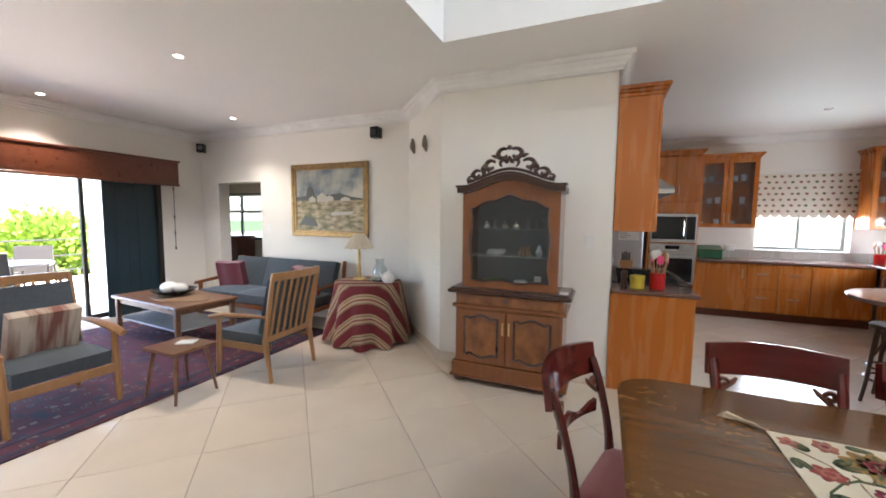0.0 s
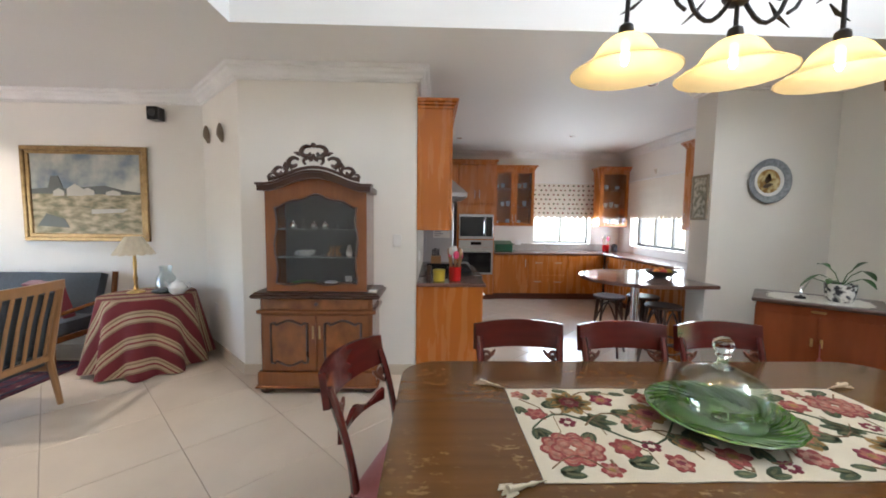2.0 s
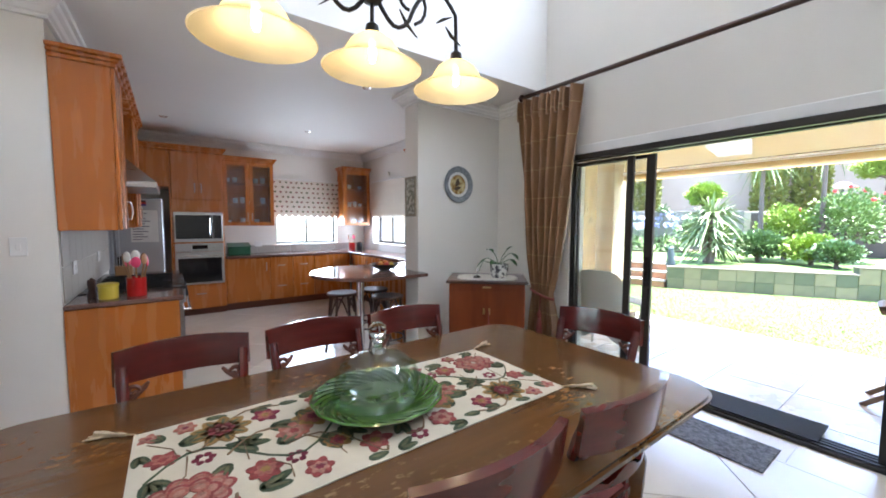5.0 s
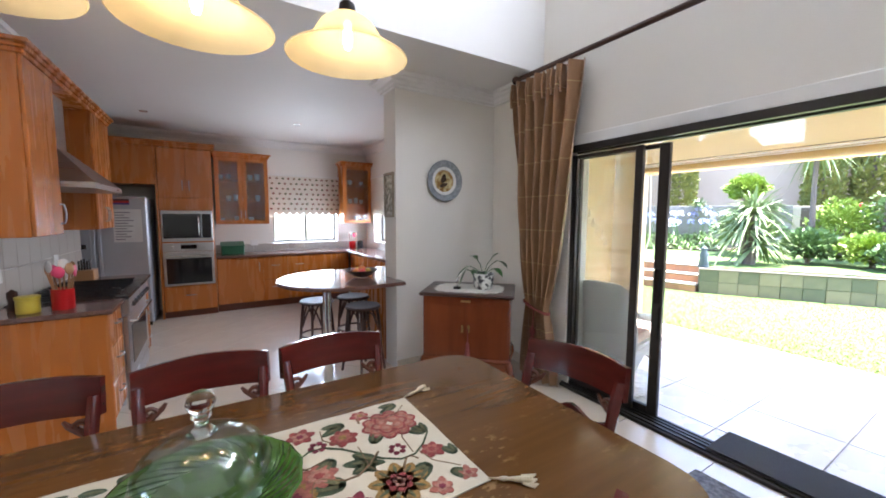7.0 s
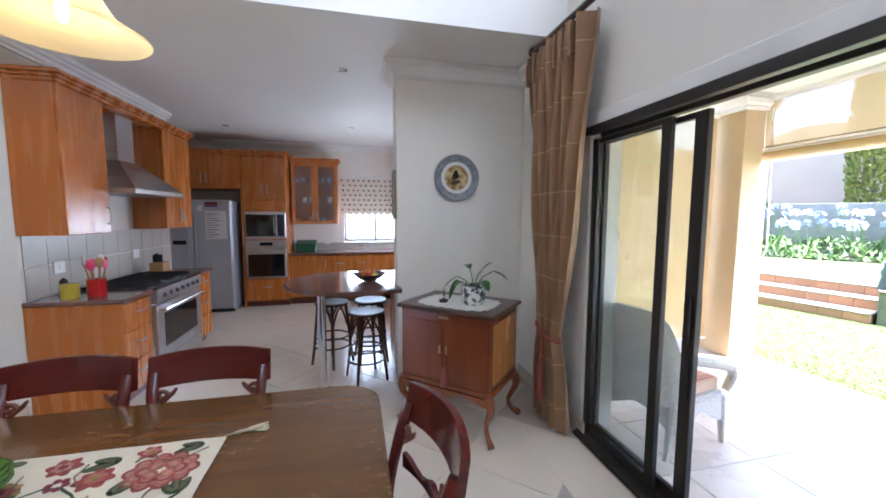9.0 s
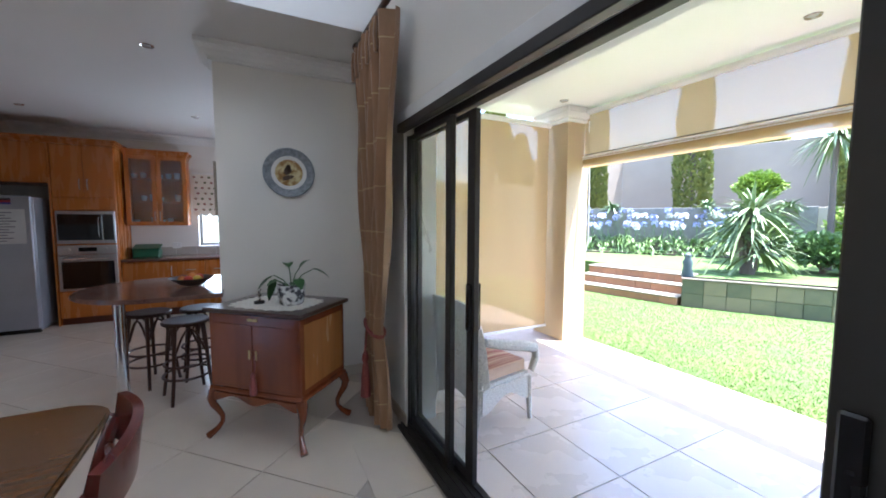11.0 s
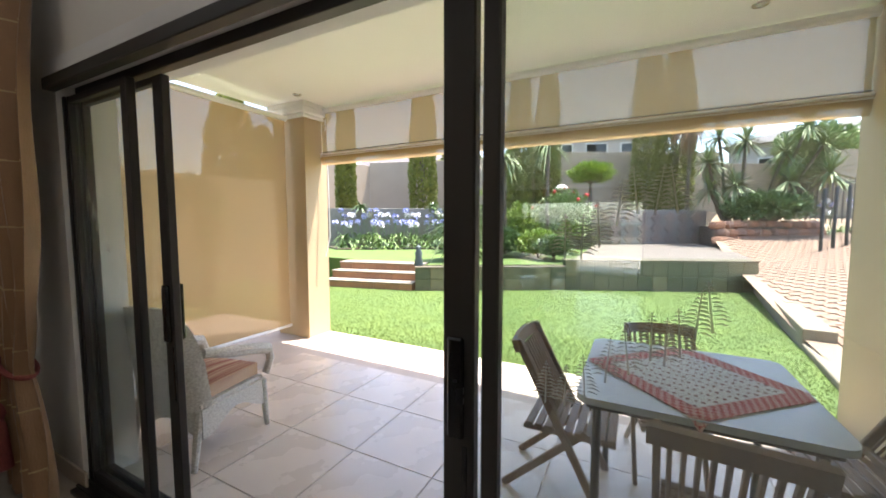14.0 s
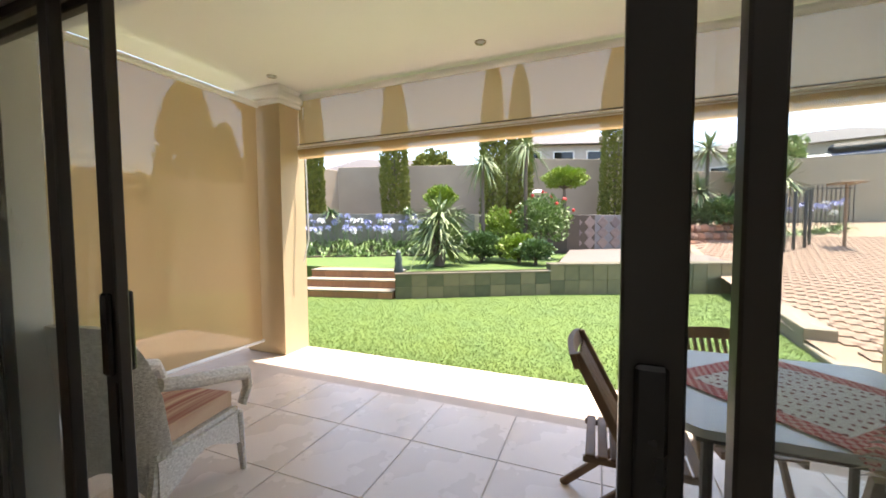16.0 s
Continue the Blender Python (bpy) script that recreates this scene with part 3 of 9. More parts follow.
def dining_table():
    t = thing("dining_table", "brown oak dining table with a moulded edge and worn top", "table", pose(1.27, 2.22, 0))
    for name, ins, z0, z1 in (("tabletop", 0.012, 0.742, 0.75), ("edge_moulding", 0.0, 0.728, 0.742), ("lower_moulding", 0.015, 0.718, 0.728)):
        part(name, Geo().prism(rounded_rect(-1.26 + ins, -0.68 + ins, 1.26 - ins, 0.68 - ins, 0.17), z0, z1), OAKT, t)
    g = Geo()
    g.box(-1.05, -0.5, 0.62, 1.05, -0.475, 0.718, 0.004).box(-1.05, 0.475, 0.62, 1.05, 0.5, 0.718, 0.004)
    g.box(-1.05, -0.475, 0.62, -1.025, 0.475, 0.718, 0.004).box(1.025, -0.475, 0.62, 1.05, 0.475, 0.718, 0.004)
    part("apron", g, OAKT, t)
    prof = [(0.045, 0.0), (0.05, 0.03), (0.03, 0.06), (0.035, 0.12), (0.055, 0.3), (0.06, 0.42), (0.035, 0.5), (0.05, 0.53), (0.05, 0.6), (0.048, 0.62)]
    for sx in (-0.98, 0.98):
        for sy in (-0.43, 0.43):
            part("leg", Geo().lathe(prof, 16, pose(sx, sy, 0)), OAKT, t)


dining_table()


def dining_chair(m):
    """Regency style chair; it faces +y and its back stands at y = 0."""
    c = thing("dining_chair", "glossy mahogany dining chair with a curved top rail and pink seat", "chair", m, "chairs round the dining table")
    def rail(u, v):
        x = (u - 0.5) * 0.5
        return (x, -0.075 - 0.06 * (1 - (2 * u - 1) ** 2) - 0.02 * v, 0.785 + 0.14 * v + 0.012 * math.sin(math.pi * u) * v)
    part("top_rail", Geo().slab(rail, 14, 5, 0.026), MAHOG, c)
    def mid(u, v):
        x = (u - 0.5) * 0.4
        return (x, -0.05 - 0.045 * (1 - (2 * u - 1) ** 2), 0.625 + 0.035 * v + 0.02 * math.cos(4 * math.pi * u) * v)
    part("middle_rail", Geo().slab(mid, 12, 2, 0.018), MAHOG, c)
    for s in (-1, 1):
        g = Geo()
        pts = []
        for k in range(10):
            q = k / 9
            z = 0.44 + 0.42 * q
            pts.append((s * (0.205 + 0.02 * q), 0.02 - 0.1 * q ** 1.6, z))
        g.tube(pts, [0.019, 0.018, 0.017, 0.016, 0.016, 0.016, 0.017, 0.018, 0.018, 0.016], 8, 1.4)
        part("back_post", g, MAHOG, c)
        g = Geo()
        g.tube([(s * (0.19 - 0.026 * math.cos(0.55 * k) * (1 - k / 14)), -0.062, 0.757 + 0.026 * math.sin(0.55 * k) * (1 - k / 14)) for k in range(13)], [0.008 + 0.004 * math.sin(k / 12 * math.pi) for k in range(13)], 6)
        g.tube([(s * 0.212, -0.05, 0.71), (s * 0.185, -0.058, 0.735), (s * 0.15, -0.068, 0.765), (s * 0.135, -0.072, 0.785)], [0.008, 0.012, 0.011, 0.006], 6)
        part("scroll", g, CHERRYD, c, "carved scroll bracket")
        pts = [(s * 0.205, 0.02 - 0.14 * (k / 6) ** 1.7, 0.43 * (1 - k / 6)) for k in range(7)]
        part("rear_leg", Geo().tube(pts, [0.02, 0.02, 0.019, 0.018, 0.017, 0.016, 0.016], 8, 1.3), MAHOG, c)
        prof = [(0.014, 0), (0.018, 0.02), (0.014, 0.05), (0.022, 0.12), (0.024, 0.3), (0.018, 0.34), (0.026, 0.36), (0.026, 0.41)]
        part("front_leg", Geo().lathe(prof, 12, pose(s * 0.215, 0.4, 0)), MAHOG, c)
    g = Geo()
    g.box(-0.23, 0.0, 0.4, 0.23, 0.025, 0.445, 0.005).box(-0.24, 0.4, 0.4, 0.24, 0.43, 0.445, 0.005).box(-0.235, 0.025, 0.4, -0.21, 0.4, 0.445, 0.005).box(0.21, 0.025, 0.4, 0.235, 0.4, 0.445, 0.005)
    part("seat_frame", g, MAHOG, c)
    def cushion(u, v):
        e = (1 - (2 * u - 1) ** 6) * (1 - (2 * v - 1) ** 6)
        return ((u - 0.5) * 0.45, 0.01 + v * 0.41, 0.447 + 0.035 * e ** 0.4)
    part("seat", Geo().slab(cushion, 12, 12, 0.02), PINKF, c)
    return c


ch = dining_chair(pose(0.645, 2.9, 0, 0, 0, 180))
for x in (1.225, 1.775):
    copy_thing(ch, pose(x, 2.88, 0, 0, 0, 180))
copy_thing(ch, pose(2.58, 2.22, 0, 0, 0, 98))
copy_thing(ch, pose(-0.09, 2.52, 0, 0, 0, -107))
for x, y in ((1.8, 1.68), (1.225, 1.69), (0.66, 1.69)):
    copy_thing(ch, pose(x, y, 0, 0, 0, 0))

# embroidered runner
CREAMF = M("cream_linen", (0.6, 0.54, 0.42), 0.9, col2=(0.54, 0.48, 0.37), scale=14, bump=0.35, bscale=240)
EMB = {k: M(k + "_wool", c, 0.9, col2=tuple(0.55 * q for q in c), scale=70, contrast=0.2, bump=0.5, bscale=260) for k, c in {
    "rose": (0.32, 0.06, 0.055), "coral": (0.42, 0.14, 0.1), "ochre": (0.36, 0.21, 0.06), "leaf": (0.07, 0.1, 0.05), "blush": (0.46, 0.22, 0.16), "moss": (0.15, 0.15, 0.07), "plum": (0.24, 0.03, 0.055), "stem": (0.24, 0.15, 0.08)}.items()}
run = thing("table_runner", "cream linen table runner embroidered with red flowers and green leaves", "table runner", pose(1.225, 2.25, 0.7505))
part("cloth", Geo().slab(lambda u, v: ((u - 0.5) * 1.48, (v - 0.5) * 0.6, 0.0025 + 0.0009 * math.sin(40 * u + 9 * v) + 0.0005 * math.sin(23 * v - 31 * u)), 60, 24, 0.003), CREAMF, run)
rr = random.Random(5)


def petal(g, x, y, a, l, w, z=0.0048):
    n = 10
    P = []
    for k in range(n):
        t = 2 * math.pi * k / n
        px, py = l / 2 + l / 2 * math.cos(t), w / 2 * math.sin(t) * (1.15 - 0.3 * math.cos(t))
        P.append((x + px * math.cos(a) - py * math.sin(a), y + px * math.sin(a) + py * math.cos(a)))
    g.prism(P, z - 0.001, z + 0.0012)


def flower(x, y, r, outer, inner, core, n):
    for q, (mat, rad, k) in enumerate(((outer, r, n), (inner, r * 0.62, n), (core, r * 0.3, 6))):
        for j in range(k):
            a = 2 * math.pi * (j + 0.5 * q) / k + rr.uniform(-0.1, 0.1)
            petal(BAG[mat], x, y, a, rad * rr.uniform(0.85, 1.1), rad * 0.62, 0.0048 + 0.0006 * q + 0.0001 * (j % 3))


BAG = {k: Geo() for k in EMB}


def peony(x, y, r):
    """Rows of overlapping rounded petals, coral edges over rose."""
    for q in range(4):
        n = 10 - 2 * q
        for j in range(n):
            a = 2 * math.pi * (j + 0.5 * (q % 2)) / n
            d = r * (0.62 - 0.17 * q)
            px, py = x + d * math.cos(a), y + d * 0.8 * math.sin(a)
            petal(BAG[("rose", "coral")[q % 2]], px, py, a, r * 0.42, r * 0.44, 0.0046 + 0.0005 * q)
            petal(BAG["blush"], px + 0.1 * r * math.cos(a), py + 0.1 * r * math.sin(a), a, r * 0.22, r * 0.26, 0.0049 + 0.0005 * q)


def sunflower(x, y, r):
    for j in range(9):
        petal(BAG["ochre"], x, y, 2 * math.pi * j / 9, r, r * 0.5, 0.0047)
        petal(BAG["moss"], x + 0.45 * r * math.cos(6.283 * j / 9), y + 0.45 * r * math.sin(6.283 * j / 9), 2 * math.pi * j / 9, r * 0.4, r * 0.1, 0.0056)
    for j in range(7):
        petal(BAG["rose"], x, y, 2 * math.pi * j / 7, r * 0.45, r * 0.32, 0.0062)
    for j in range(5):
        petal(BAG["blush"], x, y, 2 * math.pi * j / 5, r * 0.22, r * 0.18, 0.0068)


def leaf_spray(x, y, a, l, n=3):
    """A curved leaf with lighter midrib, in fans of n."""
    for k in range(n):
        b = a + (k - (n - 1) / 2) * 0.55
        petal(BAG["leaf"], x, y, b, l * (1 - 0.15 * abs(k - 1)), l * 0.36, 0.0044)
        petal(BAG["moss"], x + 0.15 * l * math.cos(b), y + 0.15 * l * math.sin(b), b, l * 0.6, l * 0.12, 0.0051)


def berries(x, y):
    for j in range(6):
        a = 2 * math.pi * j / 6
        for i in range(3):
            petal(BAG["plum"], x + 0.022 * math.cos(a), y + 0.022 * math.sin(a), 2.1 * i, 0.011, 0.014, 0.005)


# one half of the pattern, turned about the middle for the other
for t in (1, -1):
    wave = [(t * (-0.7 + 0.05 * j), t * (-0.02 + 0.1 * math.sin(j * 0.62)), 0.0045) for j in range(15)]
    BAG["leaf"].tube(wave, 0.0045, 5, 0.5)
    for x0, y0, x1, y1 in ((-0.6, 0.06, -0.66, -0.14), (-0.45, -0.06, -0.5, 0.17), (-0.28, -0.02, -0.2, -0.2), (-0.18, 0.06, -0.12, 0.2), (-0.4, -0.1, -0.36, -0.22), (-0.62, 0.06, -0.7, 0.2)):
        BAG["stem"].tube([(t * x0, t * y0, 0.0045), (t * (0.5 * (x0 + x1) + 0.025), t * 0.5 * (y0 + y1), 0.0045), (t * x1, t * y1, 0.0045)], 0.0035, 5, 0.5)
    peony(t * -0.6, t * -0.14, 0.105)
    sunflower(t * -0.5, t * 0.17, 0.095)
    flower(t * -0.22, t * 0.08, 0.075, "ochre", "coral", "plum", 9)
    flower(t * -0.16, t * 0.2, 0.06, "rose", "blush", "rose", 7)
    flower(t * -0.1, t * -0.19, 0.06, "rose", "coral", "ochre", 6)
    flower(t * -0.36, t * 0.19, 0.05, "plum", "coral", "ochre", 6)
    flower(t * -0.66, t * 0.08, 0.045, "rose", "coral", "rose", 6)
    flower(t * -0.29, t * -0.22, 0.05, "rose", "blush", "plum", 6)
    flower(t * -0.7, t * 0.24, 0.035, "coral", "blush", "rose", 5)
    berries(t * -0.33, t * -0.13)
    berries(t * -0.56, t * 0.02)
    for x, y, r, cols, n in ((-0.42, -0.14, 0.055, ("rose", "coral", "ochre"), 7), (-0.3, 0.02, 0.06, ("coral", "blush", "rose"), 8), (-0.05, 0.1, 0.06, ("rose", "coral", "ochre"), 8), (-0.6, 0.25, 0.04, ("coral", "blush", "plum"), 6), (-0.2, -0.12, 0.05, ("ochre", "rose", "plum"), 7), (-0.52, -0.25, 0.04, ("rose", "blush", "ochre"), 6)):
        flower(t * x, t * y, r, *cols, n)
    for x0, y0, x1, y1, c in ((-0.7, -0.24, -0.5, -0.2, 0.05), (-0.6, 0.1, -0.3, 0.24, -0.06), (-0.34, -0.05, -0.08, -0.24, 0.06), (-0.14, 0.0, 0.0, 0.22, -0.05), (-0.5, 0.0, -0.26, 0.12, 0.05)):
        BAG["stem"].tube([(t * (x0 + (x1 - x0) * q / 8 + c * math.sin(math.pi * q / 8)), t * (y0 + (y1 - y0) * q / 8 + c * math.sin(2 * math.pi * q / 8)), 0.0045) for q in range(9)], 0.005, 5, 0.45)
    for x, y, a, l, n in ((-0.62, 0.14, 0.4, 0.1, 2), (-0.54, 0.28, -0.2, 0.08, 1), (-0.26, 0.15, -0.9, 0.1, 2), (-0.36, -0.04, 0.7, 0.1, 2), (-0.68, -0.26, 0.1, 0.09, 2), (-0.16, -0.04, -1.0, 0.11, 3), (-0.06, -0.28, 0.3, 0.08, 2), (-0.22, 0.27, 0.0, 0.08, 2), (-0.42, 0.02, 2.4, 0.09, 2), (-0.72, 0.14, -1.4, 0.07, 2), (-0.04, 0.02, -0.6, 0.1, 2)):
        leaf_spray(t * x, t * y, a + (0 if t > 0 else math.pi), l, n)
    berries(t * -0.04, t * 0.24)
    for x, y, a, l, n in ((-0.48, 0.04, -0.3, 0.11, 3), (-0.36, 0.1, -0.5, 0.12, 2), (-0.69, -0.02, -1.2, 0.08, 3), (-0.1, 0.03, 0.4, 0.13, 2), (-0.24, -0.08, -0.6, 0.11, 3), (-0.45, -0.22, 0.1, 0.1, 2), (-0.4, 0.25, -0.1, 0.08, 2), (0.0, -0.12, 0.2, 0.12, 2), (-0.3, 0.25, -0.2, 0.08, 1), (-0.66, 0.2, 2.2, 0.07, 2), (-0.5, -0.05, -2.2, 0.08, 2), (-0.16, -0.27, 0.0, 0.08, 1), (-0.02, 0.14, 1.2, 0.09, 2)):
        leaf_spray(t * x, t * y, a + (0 if t > 0 else math.pi), l, n)
for k, gg in BAG.items():
    tagged(part("embroidery", gg, EMB[k], run), kind="stuff")
for sx in (-1, 1):
    for sy in (-1, 1):
        g = Geo()
        dx, dy = sx * 0.8, sy * (0.25 if sx * sy > 0 else 0.55)
        L = math.hypot(dx, dy)
        dx, dy = dx / L, dy / L
        x, y = sx * 0.735, sy * 0.295
        g.tube([(x + dx * q, y + dy * q, 0.008) for q in (0.0, 0.025, 0.04, 0.05, 0.06, 0.09, 0.125)], [0.003, 0.004, 0.011, 0.012, 0.008, 0.015, 0.02], 9, 0.55)
        for j in range(9):
            o = (j - 4) * 0.0045
            g.tube([(x + dx * 0.1 - dy * o, y + dy * 0.1 + dx * o, 0.007), (x + dx * (0.135 + 0.006 * (j % 3)) - dy * o * 1.6, y + dy * (0.135 + 0.006 * (j % 3)) + dx * o * 1.6, 0.004)], 0.0028, 5)
        part("tassel", g, TASS, run, "cream knotted tassel")

# cabbage-leaf dish with a glass dome
GREENG = M("green_glazed_majolica", (0.075, 0.16, 0.022), 0.12, col2=(0.03, 0.085, 0.012), scale=22, contrast=0.2, bump=0.25, bscale=26, coat=0.6)
m0 = pose(1.235, 2.265, 0.757) @ Matrix.Scale(1.12, 4)
dish = thing("serving_dish", "green glazed leaf-moulded serving dish", "dish", m0)
g = Geo()
prof = [(0.05, 0.0), (0.085, 0.0), (0.1, 0.008), (0.15, 0.018), (0.215, 0.04), (0.222, 0.047), (0.215, 0.05), (0.15, 0.03), (0.1, 0.02), (0.01, 0.018)]
g.lathe(prof, 60, None, False, 0.012, 15)
part("plate", g, GREENG, dish)
g = Geo()
for k in range(30):
    a = 2 * math.pi * k / 30
    for q in (0, 1):
        b = a + (0.16 if q else 0.0)
        g.tube([(math.cos(b + 0.25 * j) * (0.13 + 0.028 * j), math.sin(b + 0.25 * j) * (0.13 + 0.028 * j), 0.029 + 0.0065 * j) for j in range(4)], [0.003, 0.007, 0.006, 0.002], 5, 0.8)
part("leaf_relief", g, GREENG, dish)
DOME = M("dome_glass", (0.93, 0.98, 0.95), 0.02, trans=1.0, bump=0, rvar=0.01, ior=1.3)
dome = thing("glass_dome", "clear glass cake dome with a round knob", "cake dome", m0 @ pose(0, 0, 0.032))
g = Geo()
op = [(0.152, 0.0), (0.151, 0.035), (0.145, 0.075), (0.128, 0.112), (0.098, 0.138), (0.062, 0.152), (0.032, 0.16), (0.001, 0.161)]
g.lathe(op + [(max(0.001, r - 0.004), z - 0.003 if z else 0.0) for r, z in reversed(op)], 40, None, False)
part("dome", g, pane_glass("thin_dome_glass", (0.9, 0.94, 0.92), 0.09, 0.01), dome)
g = Geo()
g.lathe([(0.034, 0.158), (0.024, 0.166), (0.016, 0.176), (0.015, 0.19), (0.022, 0.197), (0.022, 0.203), (0.018, 0.208), (0.027, 0.217), (0.032, 0.232), (0.028, 0.247), (0.015, 0.258), (0.001, 0.26)], 24)
part("knob", g, DOME, dome)

# chandelier
SHADE = cloth_translucent("amber_glass_shade", (0.84, 0.73, 0.48), 0.33, 0.6, (0.95, 0.85, 0.62), 9)
BULB = glow("warm_bulb", (1.0, 0.76, 0.45), 4)
ctop = thing("chandelier", "three-light wrought iron chandelier with amber glass shades", "chandelier", pose(1.27, 2.36, 2.1))
g = Geo().lathe([(0.01, 0.2), (0.035, 0.21), (0.05, 0.235), (0.04, 0.26), (0.055, 0.3), (0.03, 0.36), (0.012, 0.4)], 16)
part("body", g, IRON, ctop)
part("chain", Geo().tube([(0, 0, 0.4), (0, 0, 2.94)], 0.007, 8), IRON, ctop)
part("ceiling_rose", Geo().lathe([(0.06, 2.9), (0.05, 2.93), (0.02, 2.945)], 16), IRON, ctop)
for s in (-1, 0, 1):
    if s:
        g = Geo()
        pts = []
        for k in range(17):
            q = k / 16
            pts.append((s * (0.02 + 0.385 * q), 0, 0.23 - 0.085 * math.sin(min(1, q / 0.45) * math.pi / 2 * 2 if q < 0.45 else math.pi) + (0.12 * math.sin((q - 0.4) / 0.6 * math.pi * 0.86) if q > 0.4 else 0)))
        pts.append((s * 0.41, 0, 0.13))
        g.tube(pts, 0.0085, 8)
        part("arm", g, IRON, ctop)
        g = Geo()
        pts = [(s * (0.17 + 0.075 * math.cos(t) * (1 - t / 9)), 0, 0.27 + 0.08 * math.sin(t) * (1 - t / 9)) for t in [(-1.3 + 0.42 * k) for k in range(15)]]
        g.tube(pts, 0.007, 7)
        part("scroll", g, IRON, ctop)
        g = Geo()
        for q, a in ((0.35, -0.6), (0.3, 0.5), (0.12, -0.9)):
            g.tube([(s * q, 0, 0.22), (s * (q + 0.035), 0.004, 0.22 + 0.05 * a), (s * (q + 0.085), 0.0, 0.22 + 0.1 * a)], [0.003, 0.009, 0.002], 6, 0.35)
        part("leaf", g, IRON, ctop)
    else:
        part("arm", Geo().tube([(0, 0, 0.21), (0, 0, 0.12)], 0.008, 8), IRON, ctop)
    x = s * 0.41
    g = Geo().lathe([(0.012, 0.13), (0.024, 0.12), (0.027, 0.1), (0.022, 0.085), (0.024, 0.07)], 14, pose(x, 0, 0))
    holder = part("lamp_holder", g, IRON, ctop)
    op = [(0.03, 0.085), (0.055, 0.078), (0.085, 0.055), (0.104, 0.025), (0.112, 0.01), (0.13, -0.008), (0.165, -0.028), (0.192, -0.045)]
    g = Geo().lathe(op + [(r - 0.004, z - 0.003) for r, z in reversed(op)], 36, pose(x, 0, 0), False)
    sh = part("shade", g, SHADE, ctop, "amber frosted glass shade")
    sh.visible_shadow = False
    part("bulb", Geo().lathe([(0.004, 0.07), (0.013, 0.06), (0.014, 0.0), (0.008, -0.018), (0.001, -0.02)], 12, pose(x, 0, 0)), BULB, holder)
    ld = bpy.data.lights.new("chandelier_bulb", "POINT")
    ld.energy, ld.color, ld.shadow_soft_size = 0.09, (1.0, 0.8, 0.58), 0.03
    lo = new("chandelier_light", ld)
    lo.location = (1.27 + x, 2.36, 2.07)

# curtain with tie-back, and rod
CURT = M("brown_silk_curtain", (0.34, 0.18, 0.075), 0.42, col2=(0.19, 0.095, 0.04), scale=7, stretch=(1, 1, 0.4), contrast=0.3, bump=0.2, bscale=130, sheen=0.4)
cu = thing("curtain", "brown checked silk curtain gathered by a tasselled tie-back", "curtain", pose(3.84, 3.55, 0))


def curtain_at(u, v):
    z = 0.02 + 2.79 * v
    zt = 0.7
    if z > zt:
        q = (z - zt) / (2.8 - zt)
        w = 0.13 + 0.26 * q ** 0.6
        c = 0.06 + 0.03 * q
    else:
        q = (zt - z) / zt
        w = 0.13 + 0.1 * q ** 0.6
        c = 0.06 + 0.04 * q
    y = -c + (u - 0.5) * 2 * w + 0.12
    fold = 0.035 * math.sin(u * 2 * math.pi * 6.5 + 0.4 * math.sin(3 * z)) * (0.55 + 0.9 * w / 0.34)
    return (fold + 0.012 * math.sin(17 * u + 5 * z), y, z)


part("cloth", Geo().slab(curtain_at, 90, 40, 0.004), CURT, cu)
LINE = M("curtain_gold_stripe", (0.5, 0.36, 0.17), 0.5, scale=20, bump=0.1)
g = Geo()
for k in range(9):
    v = 0.06 + k * 0.11
    g.slab(lambda u, w, v=v: (curtain_at(u, v + w * 0.0028)[0] - 0.004, curtain_at(u, v)[1], curtain_at(u, v + w * 0.0028)[2]), 90, 1, 0.0025)
tagged(part("check_stripe", g, LINE, cu, "thin gold woven stripe"), kind="stuff")
g = Geo()
g.box(-0.045, -0.2, 2.62, 0.045, -0.19, 2.8)
for k in range(7):
    y = -0.2 + 0.1 * k
    g.tube([(-0.05, y, 2.58), (-0.052, y + 0.01, 2.7), (-0.045, y, 2.8)], 0.014, 6)
part("pinch_pleats", g, CURT, cu)
g = Geo()
g.tube([(0.05 * math.cos(t) * 1.2, 0.06 + 0.15 * math.sin(t), 0.7 + 0.04 * math.sin(t)) for t in [2 * math.pi * k / 20 for k in range(20)]], 0.013, 7, 1.0, True)
part("tie_back", g, ROSET, cu, "rose-brown rope tie-back")
g = Geo()
g.tube([(-0.07, 0.02, 0.69), (-0.085, 0.02, 0.54)], 0.006, 6).lathe([(0.008, 0.54), (0.022, 0.51), (0.026, 0.48), (0.015, 0.45), (0.022, 0.43), (0.03, 0.34), (0.038, 0.2), (0.03, 0.195)], 14, pose(-0.085, 0.02, 0))
part("tassel", g, ROSET, cu, "rose-brown silk tassel")
rod = thing("curtain_rod", "dark wooden curtain pole with ball finials", "curtain rod", pose(3.82, 0, 2.84))
part("pole", Geo().tube([(0, 3.9, 0), (0, -1.3, 0)], 0.022, 12), WALD, rod)
for y in (3.93, -1.33):
    part("finial", Geo().ball((0, y, 0), 0.038, 10), WALD, rod)
for y in (3.7, 1.3, -1.1):
    part("bracket", Geo().tube([(0.0, y, 0), (0.17, y, -0.01)], 0.012, 8), WALD, rod)

